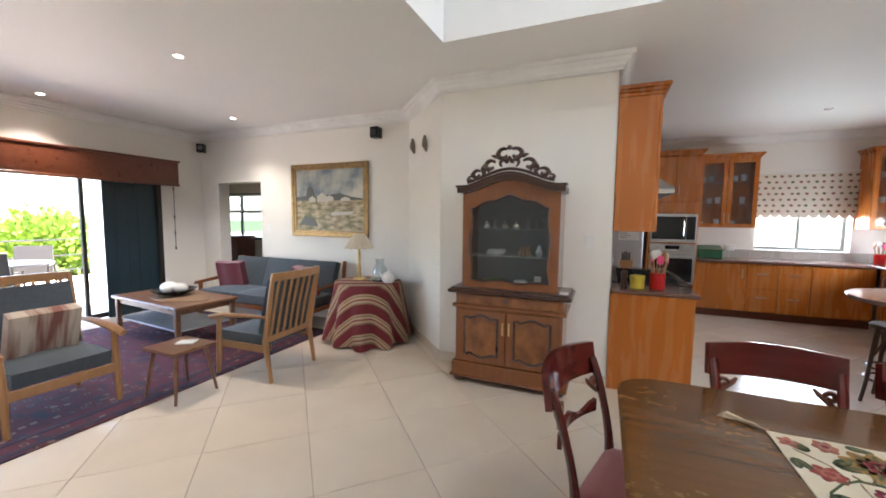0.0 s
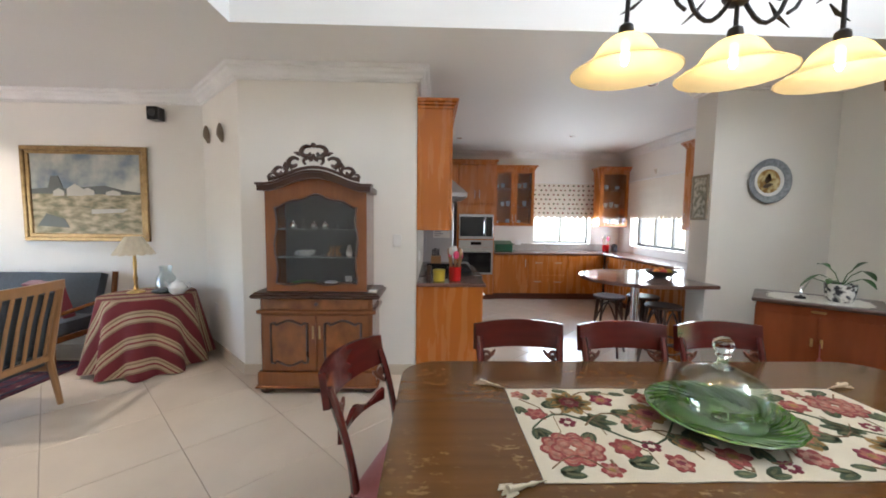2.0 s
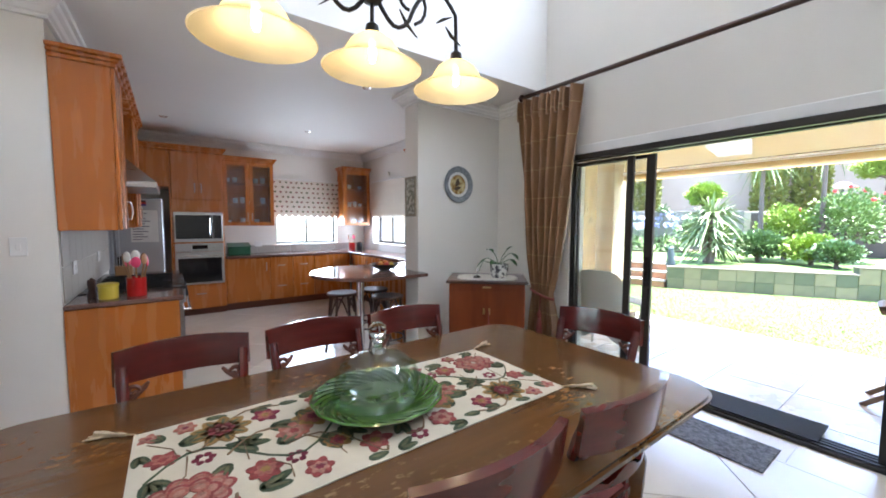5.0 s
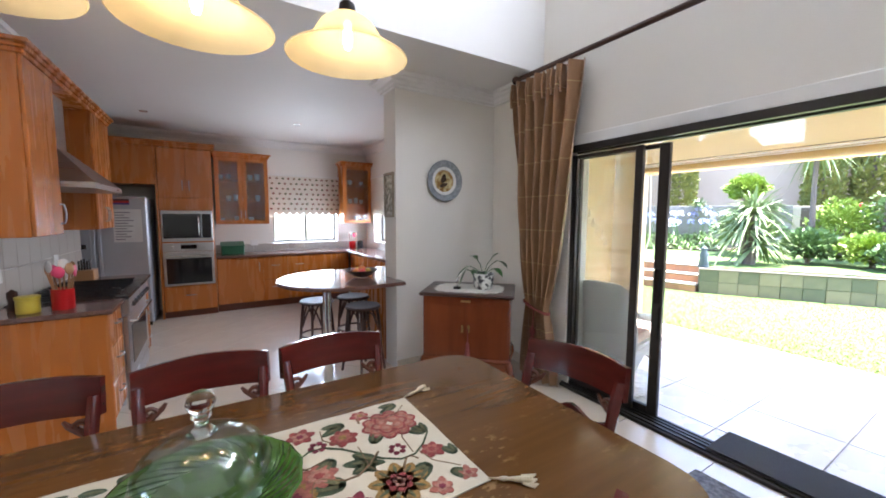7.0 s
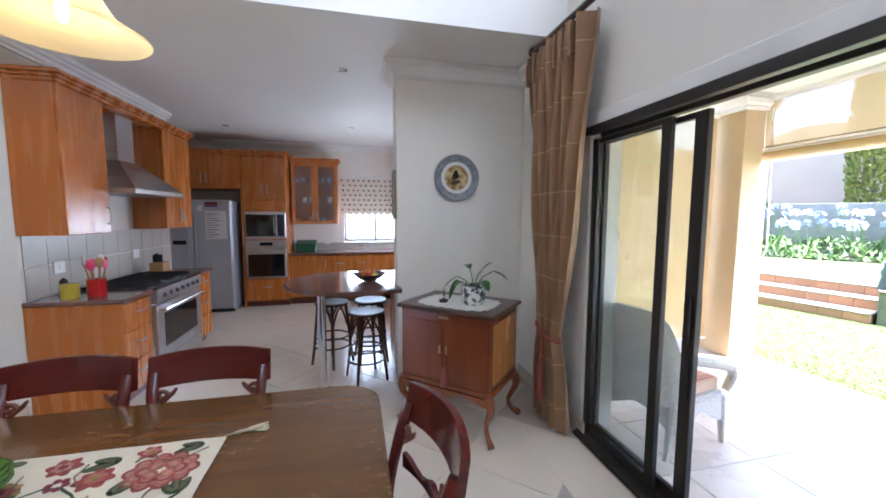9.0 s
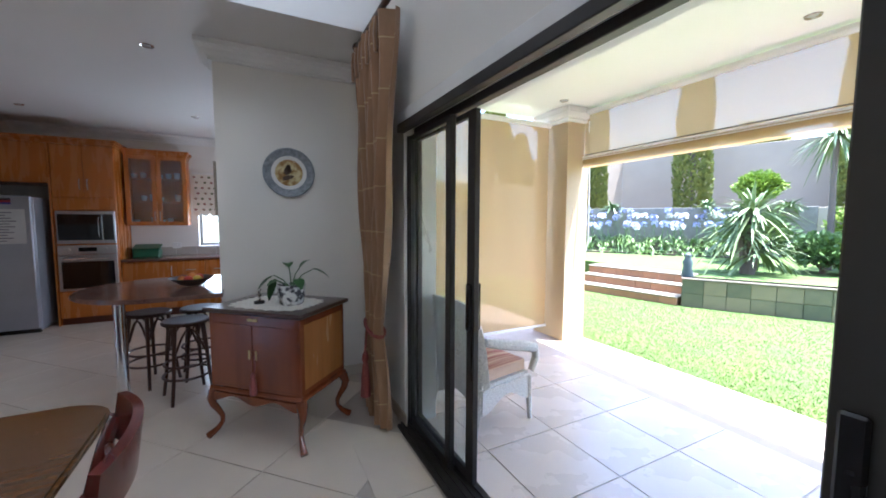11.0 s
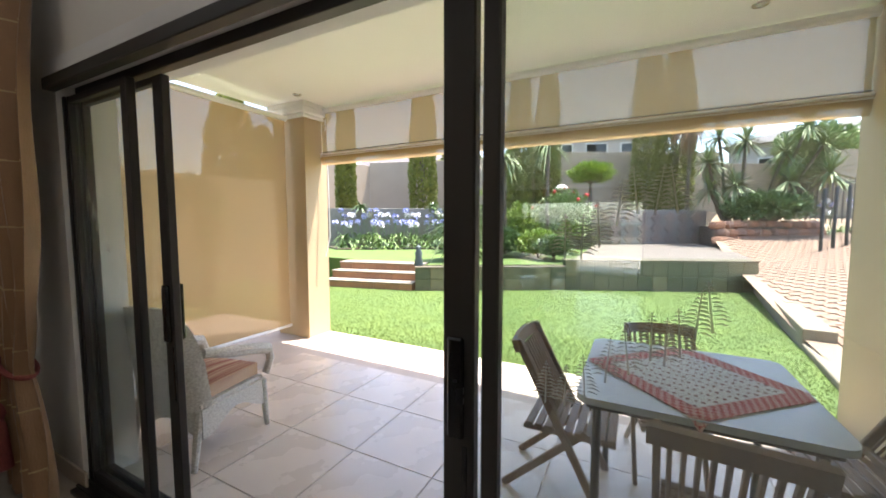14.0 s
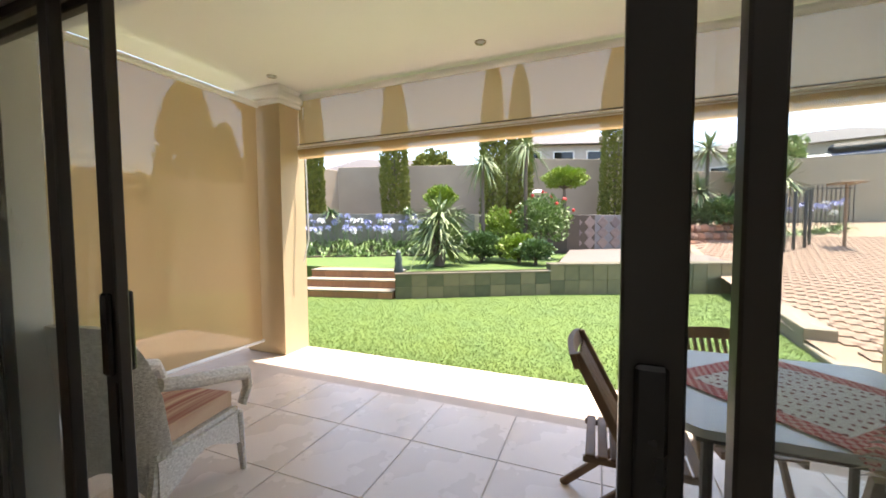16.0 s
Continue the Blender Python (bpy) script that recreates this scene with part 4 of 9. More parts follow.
# corner cabinet with cabriole legs
sb = thing("corner_cabinet", "small mahogany cabinet with two doors and cabriole legs", "cabinet", pose(3.2, 3.79, 0, 0, 0, -43) @ Matrix.Diagonal((1, 1, 1.03, 1)))
RICH = M("red_mahogany", (0.25, 0.062, 0.02), 0.2, col2=(0.14, 0.034, 0.012), scale=2.5, stretch=(5, 5, 0.8), contrast=0.35, bump=0.015, coat=0.4)
SIDEP = M("golden_veneer", (0.42, 0.17, 0.045), 0.25, col2=(0.25, 0.09, 0.025), scale=2.5, stretch=(5, 5, 0.8), contrast=0.35, bump=0.015, coat=0.3)
g = Geo().box(-0.36, -0.255, 0.36, 0.36, 0.255, 0.855, 0.006)
body = part("body", g, RICH, sb)
part("side_panel", Geo().box(0.361, -0.22, 0.4, 0.365, 0.22, 0.81, 0.001), SIDEP, sb, "golden veneered side panel")
part("side_panel", Geo().box(-0.365, -0.22, 0.4, -0.361, 0.22, 0.81, 0.001), SIDEP, sb, "golden veneered side panel")
g = Geo().box(-0.39, -0.285, 0.857, 0.39, 0.285, 0.885, 0.009)
part("top", g, WALD, sb)
part("plinth", Geo().box(-0.375, -0.27, 0.325, 0.375, 0.265, 0.36, 0.012), RICH, sb)
part("apron", Geo().slab(lambda u, v: (-0.33 + 0.66 * u, -0.262, 0.325 - v * (0.035 + 0.022 * math.cos(4 * math.pi * u))), 24, 2, 0.016), RICH, sb)
for s in (-1, 1):
    d = part("door", Geo().box(s * 0.005, -0.262, 0.385, s * 0.345, -0.256, 0.79, 0.002), RICH, sb)
    part("escutcheon", Geo().box(s * 0.018, -0.267, 0.57, s * 0.035, -0.2625, 0.63, 0.002), BRASS, d)
part("frieze_plate", Geo().box(-0.04, -0.262, 0.815, 0.04, -0.256, 0.832, 0.002), BRASS, sb)
g = Geo().tube([(0.02, -0.272, 0.6), (0.022, -0.276, 0.5)], 0.004, 6).lathe([(0.006, 0.5), (0.016, 0.48), (0.012, 0.46), (0.018, 0.44), (0.024, 0.36), (0.02, 0.355)], 12, pose(0.022, -0.29, 0))
tas = part("key_tassel", g, ROSET, sb, "pink key tassel")
for sx in (-1, 1):
    for sy in (-1, 1):
        pts = [(sx * (0.33 + 0.035 * math.sin(k / 8 * 2 * math.pi) + 0.055 * (k / 8) ** 3), sy * (0.225 + 0.03 * math.sin(k / 8 * 2 * math.pi) + 0.05 * (k / 8) ** 3), 0.34 * (1 - k / 8) + 0.012) for k in range(9)]
        part("leg", Geo().tube(pts, [0.034, 0.036, 0.03, 0.024, 0.02, 0.017, 0.015, 0.018, 0.024], 10), RICH, sb)
LACE = M("white_lace", (0.75, 0.73, 0.68), 0.85, col2=(0.6, 0.57, 0.5), scale=90, contrast=0.12, bump=0.6, bscale=110)
g = Geo()
P = []
for k in range(96):
    t = 2 * math.pi * k / 96
    e = 1 / max(abs(math.cos(t)) ** 4 + abs(math.sin(t)) ** 4, 1e-6) ** 0.25
    r = 1 + 0.05 * math.cos(24 * t)
    P.append((0.29 * e * r * math.cos(t), 0.2 * e * r * math.sin(t)))
g.prism(P, 0, 0.003)
solid("doily", g, LACE, "white scalloped lace doily on the cabinet", "doily", sb.matrix_basis @ pose(0, -0.02, 0.8855), smooth=0)
POTM = M("patterned_china_pot", (0.72, 0.71, 0.68), 0.2, col2=(0.06, 0.06, 0.07), scale=34, contrast=0.06, bump=0.02)
LEAF = M("house_plant_leaf", (0.05, 0.14, 0.03), 0.35, col2=(0.025, 0.08, 0.02), scale=16, bump=0.06)
pot = thing("potted_plant", "small green houseplant in a patterned white pot", "potted plant", sb.matrix_basis @ pose(0.12, -0.02, 0.889) @ Matrix.Scale(1.2, 4))
part("pot", Geo().lathe([(0.058, 0), (0.066, 0.01), (0.076, 0.07), (0.078, 0.11), (0.072, 0.112), (0.068, 0.09), (0.001, 0.088)], 24), POTM, pot)


def leaf_geo(g, base, a, tilt, l, w, droop=0.4, n=6):
    """One pointed leaf, arching outwards."""
    ca, sa = math.cos(a), math.sin(a)
    vs, fs = [], []
    for k in range(n + 1):
        q = k / n
        r = l * q * math.cos(tilt) + 0.0
        z = l * (q * math.sin(tilt) - droop * q * q)
        hw = w * math.sin(math.pi * min(0.98, q * 0.93 + 0.05)) ** 0.8 / 2
        x, y = base[0] + r * ca, base[1] + r * sa
        vs += [(x - hw * sa, y + hw * ca, base[2] + z + hw * 0.3), (x, y, base[2] + z), (x + hw * sa, y - hw * ca, base[2] + z + hw * 0.3)]
    for k in range(n):
        i = 3 * k
        fs += [(i, i + 1, i + 4, i + 3), (i + 1, i + 2, i + 5, i + 4)]
    g.add(vs, fs)


gs = Geo()
for k, (a, out, h, tilt, l, dr) in enumerate(((3.4, 0.1, 0.16, -0.5, 0.11, 0.3), (3.0, 0.13, 0.13, -1.1, 0.12, 0.2), (2.4, 0.07, 0.2, 0.6, 0.09, 0.4), (0.2, 0.05, 0.2, 0.9, 0.1, 0.3), (0.7, 0.12, 0.19, -0.2, 0.1, 0.4), (-0.6, 0.09, 0.15, 0.0, 0.08, 0.6), (4.2, 0.06, 0.13, 0.3, 0.08, 0.5))):
    ex, ey = math.cos(a) * out, math.sin(a) * out
    gs.tube([(0, 0, 0.085), (ex * 0.5, ey * 0.5, h * 0.85), (ex, ey, h)], 0.003, 5)
    g = Geo()
    leaf_geo(g, (ex, ey, h), a, tilt, l, 0.062, dr)
    part("leaf", g, LEAF, pot)
part("stem", gs, LEAF, pot)
sil = thing("silver_ornament", "little silver bird ornament on a dark base", "ornament", sb.matrix_basis @ pose(-0.1, -0.08, 0.889))
part("base", Geo().lathe([(0.035, 0), (0.035, 0.014), (0.03, 0.018)], 16), BLACK, sil)
part("figure", Geo().tube([(0, 0, 0.018), (0.006, 0, 0.05), (0, 0, 0.08), (0.018, 0, 0.1)], [0.006, 0.013, 0.009, 0.003], 8), CHROME, sil)

# wall plate and small frame on the pier
PLR = M("pewter_plate_rim", (0.3, 0.32, 0.34), 0.4, col2=(0.17, 0.19, 0.21), scale=40, contrast=0.15, bump=0.2, bscale=60)
PLC = M("painted_plate_centre", (0.6, 0.5, 0.26), 0.25, col2=(0.3, 0.17, 0.06), scale=22, contrast=0.1, bump=0.0)
pl = thing("wall_plate", "round painted plate with a grey rim on the wall", "plate", pose(3.345, 4.468, 1.905, 90, 0, 0) @ Matrix.Diagonal((1.12, 1.12, 1, 1)))
part("rim", Geo().lathe([(0.11, 0.004), (0.13, 0.01), (0.16, 0.018), (0.18, 0.026), (0.188, 0.024), (0.18, 0.018), (0.12, 0.0)], 44, None, False), PLR, pl)
part("band", Geo().lathe([(0.1, 0.004), (0.128, 0.012), (0.129, 0.0085), (0.1, 0.001)], 44, None, False), CHINA, pl, "cream inner band")
part("centre", Geo().lathe([(0.102, 0.0), (0.1, 0.006), (0.06, 0.0075), (0.001, 0.008)], 40, None, False), PLC, pl, "yellow painted centre")
g = Geo()
for k, (x, y, a, l, w) in enumerate(((-0.05, -0.05, 0.3, 0.09, 0.03), (-0.02, -0.02, 1.4, 0.07, 0.04), (0.01, 0.0, 2.0, 0.06, 0.03), (-0.01, 0.03, 1.2, 0.035, 0.03))):
    petal(g, x, y, a, l, w, 0.0095)
part("painted_motif", g, M("plate_brown_paint", (0.08, 0.045, 0.02), 0.4, scale=30), pl)
fr = thing("picture_frame", "small tall picture in a pale frame", "picture", pose(2.798, 4.61, 1.75, 0, 0, 0))
g = Geo().box(-0.02, -0.115, -0.22, 0, -0.09, 0.22, 0.004).box(-0.02, 0.09, -0.22, 0, 0.115, 0.22, 0.004).box(-0.02, -0.09, 0.195, 0, 0.09, 0.22, 0.004).box(-0.02, -0.09, -0.22, 0, 0.09, -0.195, 0.004)
part("frame", g, M("grey_gilt", (0.33, 0.29, 0.22), 0.45, metal=0.3, scale=20), fr)
part("print", Geo().box(-0.008, -0.09, -0.195, -0.001, 0.09, 0.195), M("botanical_print", (0.62, 0.6, 0.52), 0.6, col2=(0.22, 0.22, 0.17), scale=24, contrast=0.1), fr)

# ---- antique display cabinet ----
ac = thing("display_cabinet", "antique walnut display cabinet with glazed top and carved crest", "cabinet", pose(-0.82, 4.485, 0) @ Matrix.Diagonal((1, 1, 0.965, 1)))
D0 = -0.42
g = Geo()
g.box(-0.5, D0, 0.07, 0.5, 0, 0.2, 0.006).box(-0.47, D0 + 0.02, 0.2, 0.47, 0, 0.86, 0.006).box(-0.5, D0, 0.72, 0.5, 0, 0.755, 0.008)
lower = part("lower_body", g, WALN, ac)
part("drawer", Geo().box(-0.44, D0 + 0.005, 0.765, 0.44, D0 + 0.02, 0.855, 0.004), BURR, ac)
part("keyhole", Geo().lathe([(0.016, 0), (0.016, 0.006), (0.001, 0.007)], 12, pose(0, D0 + 0.005, 0.81, 90)), WALD, ac)
g = Geo()
g.box(-0.54, D0 - 0.03, 0.86, 0.54, 0, 0.895, 0.012).box(-0.515, D0 - 0.01, 0.895, 0.515, 0, 0.91, 0.004)
part("waist_top", g, WALD, ac)
g = Geo().box(-0.52, D0 - 0.015, 0.055, 0.52, 0, 0.075, 0.008)
part("base_moulding", g, WALN, ac)
for x in (-0.44, 0.44):
    for y in (D0 + 0.06, -0.06):
        part("bun_foot", Geo().lathe([(0.03, 0), (0.05, 0.012), (0.055, 0.03), (0.045, 0.05), (0.03, 0.056)], 18, pose(x, y, 0)), WALD, ac)


def shaped_panel(x0, x1, z0, z1, ins):
    """Outline with a scalloped top and bottom."""
    P = []
    n = 20
    for k in range(n + 1):
        q = k / n
        P.append((x0 + (x1 - x0) * q, z0 + ins * (0.5 + 0.5 * math.cos(2 * math.pi * q * 1.0)) * (1 if 0.12 < q < 0.88 else 0.5)))
    for k in range(n + 1):
        q = 1 - k / n
        P.append((x0 + (x1 - x0) * q, z1 - ins * (0.5 + 0.5 * math.cos(2 * math.pi * q)) * (1 if 0.12 < q < 0.88 else 0.5)))
    return P


for s in (-1, 1):
    d = part("door", Geo().box(s * 0.004, D0 + 0.002, 0.215, s * 0.445, D0 + 0.02, 0.71, 0.004), WALN, ac)
    cx = s * 0.225
    P = shaped_panel(cx - 0.15, cx + 0.15, 0.265, 0.665, 0.05)
    part("panel_moulding", Geo().tube([(x, D0 + 0.0, z) for x, z in P], 0.011, 6, 1.0, True), WALD, d)
    part("panel", Geo().prism(P, 0, 0.006, pose(0, D0 + 0.003, 0, 90)), BURR, d, "figured burr walnut panel")
    part("key_plate", Geo().box(s * 0.02, D0 - 0.004, 0.5, s * 0.036, D0 + 0.002, 0.62, 0.003), BRASS, d)
# glazed upper part
UD = -0.36
g = Geo()
g.box(-0.42, UD, 0.91, -0.39, 0, 1.79, 0.003).box(0.39, UD, 0.91, 0.42, 0, 1.79, 0.003).box(-0.39, -0.02, 0.91, 0.39, 0, 1.79).box(-0.39, UD + 0.02, 0.91, 0.39, -0.02, 0.93).box(-0.39, UD + 0.02, 1.77, 0.39, -0.02, 1.79)
part("upper_body", g, WALN, ac)
part("back_lining", Geo().box(-0.388, -0.028, 0.932, 0.388, -0.022, 1.768), M("grey_lining", (0.15, 0.155, 0.165), 0.8, scale=6), ac)
g = Geo()
n = 40
hole, outer = [], []
for k in range(n + 1):
    q = k / n
    x = -0.335 + 0.67 * q
    hole.append((x, 1.655 + 0.095 * math.sin(math.pi * q) ** 1.6 - 0.012 * math.cos(6 * math.pi * q)))
vs, fs = [], []
def arch_z(x):
    return 0.11 * max(0.0, math.cos(0.5 * math.pi * min(1.0, abs(x) / 0.4))) ** 1.7


for y in (UD - 0.022, UD):
    for k in range(n + 1):
        vs.append((hole[k][0], y, 1.79 + arch_z(hole[k][0])))
        vs.append((hole[k][0], y, hole[k][1]))
m2 = 2 * (n + 1)
for k in range(n):
    i = 2 * k
    fs += [(i, i + 1, i + 3, i + 2), (m2 + i, m2 + i + 2, m2 + i + 3, m2 + i + 1), (i + 1, m2 + i + 1, m2 + i + 3, i + 3), (i, i + 2, m2 + i + 2, m2 + i)]
g.add(vs, fs)
g.box(-0.42, UD - 0.022, 0.915, -0.335, UD, 1.8).box(0.335, UD - 0.022, 0.915, 0.42, UD, 1.8).box(-0.335, UD - 0.022, 0.915, 0.335, UD, 0.985)
gd = part("glazed_door", g, WALN, ac)
rim = [(-0.335, 0.985)] + [(-0.335 + 0.012 * math.sin(k), 1.0 + 0.65 * k / 10) for k in range(11)] + hole + [(0.335 - 0.012 * math.sin(k), 1.655 - 0.65 * k / 10) for k in range(11)] + [(0.335, 0.985)] + [(0.335 - 0.67 * k / 10, 0.985 + 0.012 * math.sin(k * 1.3)) for k in range(11)]
part("glazing_bead", Geo().tube([(x, UD - 0.024, z) for x, z in rim], 0.009, 6, 1, True), WALD, gd)
pp = part("glass", Geo().prism([(-0.335, 0.985), (0.335, 0.985)] + list(reversed(hole)), 0, 0.003, pose(0, UD - 0.008, 0, 90)), CABGL, gd)
pp.visible_shadow = False
SHELFG = M("shelf_glass_edge", (0.3, 0.33, 0.32), 0.15, scale=6, bump=0)
for z in (1.2, 1.45):
    part("shelf", Geo().box(-0.388, UD + 0.03, z + 0.004, 0.388, -0.03, z + 0.012, 0.002), SHELFG, ac)
g = Geo()
def arch(u, v):
    return (-0.46 + 0.92 * u, UD - 0.05 + 0.0 * v, 1.785 + arch_z(-0.46 + 0.92 * u) + 0.05 * v)
g.slab(arch, 40, 2, 0.05)
g.slab(lambda u, v: (-0.47 + 0.94 * u, UD - 0.09 + 0.11 * v, 1.842 + arch_z(-0.47 + 0.94 * u)), 40, 2, 0.02)
g.box(-0.45, UD, 1.785, -0.4, 0, 1.84, 0.006).box(0.4, UD, 1.785, 0.45, 0, 1.84, 0.006).box(-0.4, UD + 0.03, 1.792, 0.4, 0, 1.84)
part("cornice", g, WALD, ac)
g = Geo()
CB = 1.868
for s in (-1, 1):
    for cx, up, r, a0, turns, rad in ((0.055, 0.135, 0.06, 2.2, -5.2, 0.019), (0.045, 0.065, 0.04, -1.2, 4.6, 0.014), (0.165, 0.075, 0.055, 2.6, -5.4, 0.018), (0.215, 0.05, 0.035, 3.4, -4.6, 0.014), (0.285, 0.05, 0.045, 2.4, -5.6, 0.016), (0.345, 0.03, 0.026, 2.0, -5.2, 0.013)):
        pts = []
        for k in range(18):
            t = a0 + turns * k / 17
            q = r * (1 - 0.6 * k / 17)
            pts.append((s * (cx + q * math.cos(t)), UD - 0.06 + 0.01 * math.sin(t * 2), CB + arch_z(cx) + up + 0.9 * q * math.sin(t)))
        g.tube(pts, [rad * (0.65 + 0.5 * math.sin(math.pi * k / 17)) for k in range(18)], 7)
    for x0, u0, x1, u1 in ((0.11, 0.15, 0.16, 0.19), (0.2, 0.12, 0.25, 0.11), (0.31, 0.085, 0.345, 0.1), (0.02, 0.09, 0.0, 0.15), (0.24, 0.04, 0.2, 0.09)):
        g.tube([(s * x0, UD - 0.06, CB + arch_z(x0) + u0 - 0.03), (s * 0.5 * (x0 + x1), UD - 0.066, CB + arch_z(x0) + 0.5 * (u0 + u1) - 0.03), (s * x1, UD - 0.06, CB + arch_z(x1) + u1 - 0.03)], [0.012, 0.015, 0.004], 7)
g.tube([(-0.37 + 0.74 * k / 24, UD - 0.06, CB + 0.008 + arch_z(-0.37 + 0.74 * k / 24)) for k in range(25)], 0.014, 7)
g.ball((0, UD - 0.06, CB + 0.11 + 0.19), 0.022, 8)
part("carved_crest", g, WALD, ac, "dark pierced scroll carving")


def vessel(name, label, cat, prof, mat, m, n=18):
    return solid(name, Geo().lathe(prof, n), mat, label, cat, m)


rs = random.Random(11)
CW = ac.matrix_basis
GLS = pane_glass("drinking_glass", (0.92, 0.95, 0.95), 0.15, 0.02)
for x in (-0.26, -0.18, -0.08, 0.02, 0.12, 0.2, 0.27):
    k = rs.choice((0, 1, 2))
    if k == 0:
        vessel("glass", "small stemmed glass in the display cabinet", "glass", [(0.02, 0), (0.003, 0.004), (0.003, 0.04), (0.02, 0.055), (0.022, 0.09), (0.02, 0.09)], GLS, CW @ pose(x, -0.17, 1.463))
    elif k == 1:
        vessel("silver_pot", "little silver pot in the display cabinet", "pot", [(0.02, 0), (0.032, 0.015), (0.03, 0.04), (0.012, 0.055), (0.008, 0.07), (0.001, 0.072)], CHROME, CW @ pose(x, -0.18, 1.463))
    else:
        vessel("decanter", "small cut-glass bottle in the display cabinet", "bottle", [(0.022, 0), (0.024, 0.03), (0.01, 0.05), (0.01, 0.07), (0.016, 0.08), (0.004, 0.1)], GLS, CW @ pose(x, -0.16, 1.463))
for k in range(5):
    vessel("china_plate", "cream china plate in a small stack", "plate", [(0.05, 0), (0.085, 0.01), (0.088, 0.013), (0.05, 0.006)], CHINA, CW @ pose(-0.17 + 0.004 * k, -0.18, 1.213 + 0.008 * k))
g = Geo()
for a in (-0.06, -0.02, 0.02, 0.05):
    g.tube([(a, 0, 0), (a * 0.6, 0, 0.05), (a * 0.8 + 0.01, 0, 0.09)], [0.012, 0.009, 0.006], 7)
solid("carved_ornament", g, LOAK, "carved wooden figure group", "ornament", CW @ pose(0.1, -0.18, 1.213))
vessel("china_vase", "small white china vase", "vase", [(0.02, 0), (0.032, 0.03), (0.02, 0.07), (0.012, 0.09), (0.016, 0.1)], CHINA, CW @ pose(0.23, -0.18, 1.213))
vessel("green_bowl", "shallow green glass bowl", "bowl", [(0.03, 0), (0.11, 0.03), (0.115, 0.035), (0.03, 0.01)], M("green_bowl_glaze", (0.14, 0.24, 0.1), 0.2, scale=8), CW @ pose(-0.17, -0.19, 0.932))
vessel("china_dish", "white china dish on the shelf", "dish", [(0.03, 0), (0.06, 0.02), (0.06, 0.04), (0.03, 0.05)], CHINA, CW @ pose(0.07, -0.19, 0.932))
solid("small_card", Geo().box(-0.03, -0.004, 0, 0.03, 0.004, 0.09, 0.001), WHITE, "pale card standing on the shelf", "card", CW @ pose(0.22, -0.17, 0.932))
solid("small_box", Geo().box(-0.035, -0.03, 0, 0.035, 0.03, 0.02, 0.004), CHINA, "small pale trinket box", "box", CW @ pose(0.47, -0.36, 0.9105))

# light switches
def switch(m, w=0.08, h=0.12):
    s = thing("light_switch", "white plastic wall switch", "switch", m)
    part("plate", Geo().box(-w / 2, -0.01, -h / 2, w / 2, 0, h / 2, 0.003), WHITE, s)
    part("rocker", Geo().box(-0.012, -0.015, -0.02, 0.012, -0.009, 0.02, 0.002), WHITE, s)


switch(pose(-0.18, 4.489, 1.3))
switch(pose(-4.98, 5.329, 1.32))
switch(pose(-2.22, 5.09, 0.5, 0, 0, -45))

# ---- kitchen ----
def handle(parent, p, q, r=0.006, off=(0, 0, 0)):
    """A bowed bar handle between two points."""
    p, q, o = Vector(p), Vector(q), Vector(off)
    pts = [p, p + o * 0.7, p.lerp(q, 0.25) + o, p.lerp(q, 0.5) + o * 1.1, p.lerp(q, 0.75) + o, q + o * 0.7, q]
    return part("handle", Geo().tube(pts, r, 7), STEEL, parent, "steel bow handle")


def front(parent, name, axis, at, u0, u1, z0, z1, out, hnd=None, mat=None):
    """A framed door or drawer front; out is the side (+1/-1) to which it faces along the axis."""
    mat = mat or CHERRY
    g = Geo()
    gap, t = 0.003, 0.02
    a, b = at, at + out * t
    if axis == "x":
        g.box(a, u0 + gap, z0 + gap, b, u1 - gap, z1 - gap, 0.004)
    else:
        g.box(u0 + gap, a, z0 + gap, u1 - gap, b, z1 - gap, 0.004)
    d = part(name, g, mat, parent)
    if hnd:
        kind, pos = hnd[0], hnd[1]
        if kind == "h":
            c, z = (u0 + u1) / 2, pos
            p, q = (c - 0.06, z), (c + 0.06, z)
        else:
            zc = (z0 + z1) / 2 if len(hnd) < 3 else hnd[2]
            p, q = (pos, zc - 0.07), (pos, zc + 0.07)
        if axis == "x":
            handle(d, (b, p[0], p[1]), (b, q[0], q[1]), off=(out * 0.028, 0, 0))
        else:
            handle(d, (p[0], b, p[1]), (q[0], b, q[1]), off=(0, out * 0.028, 0))
    return d


def crown(parent, x0, y0, x1, y1, z, sides):
    """Flared cornice on a cabinet; sides: which of 'xX yY' faces flare out."""
    g = Geo()
    for k, (o, h0, h1) in enumerate(((0.012, 0, 0.03), (0.03, 0.03, 0.055), (0.05, 0.055, 0.085))):
        g.box(x0 - (o if "x" in sides else 0), y0 - (o if "y" in sides else 0), z + h0, x1 + (o if "X" in sides else 0), y1 + (o if "Y" in sides else 0), z + h1, 0.006)
    return part("crown_moulding", g, CHERRY, parent)


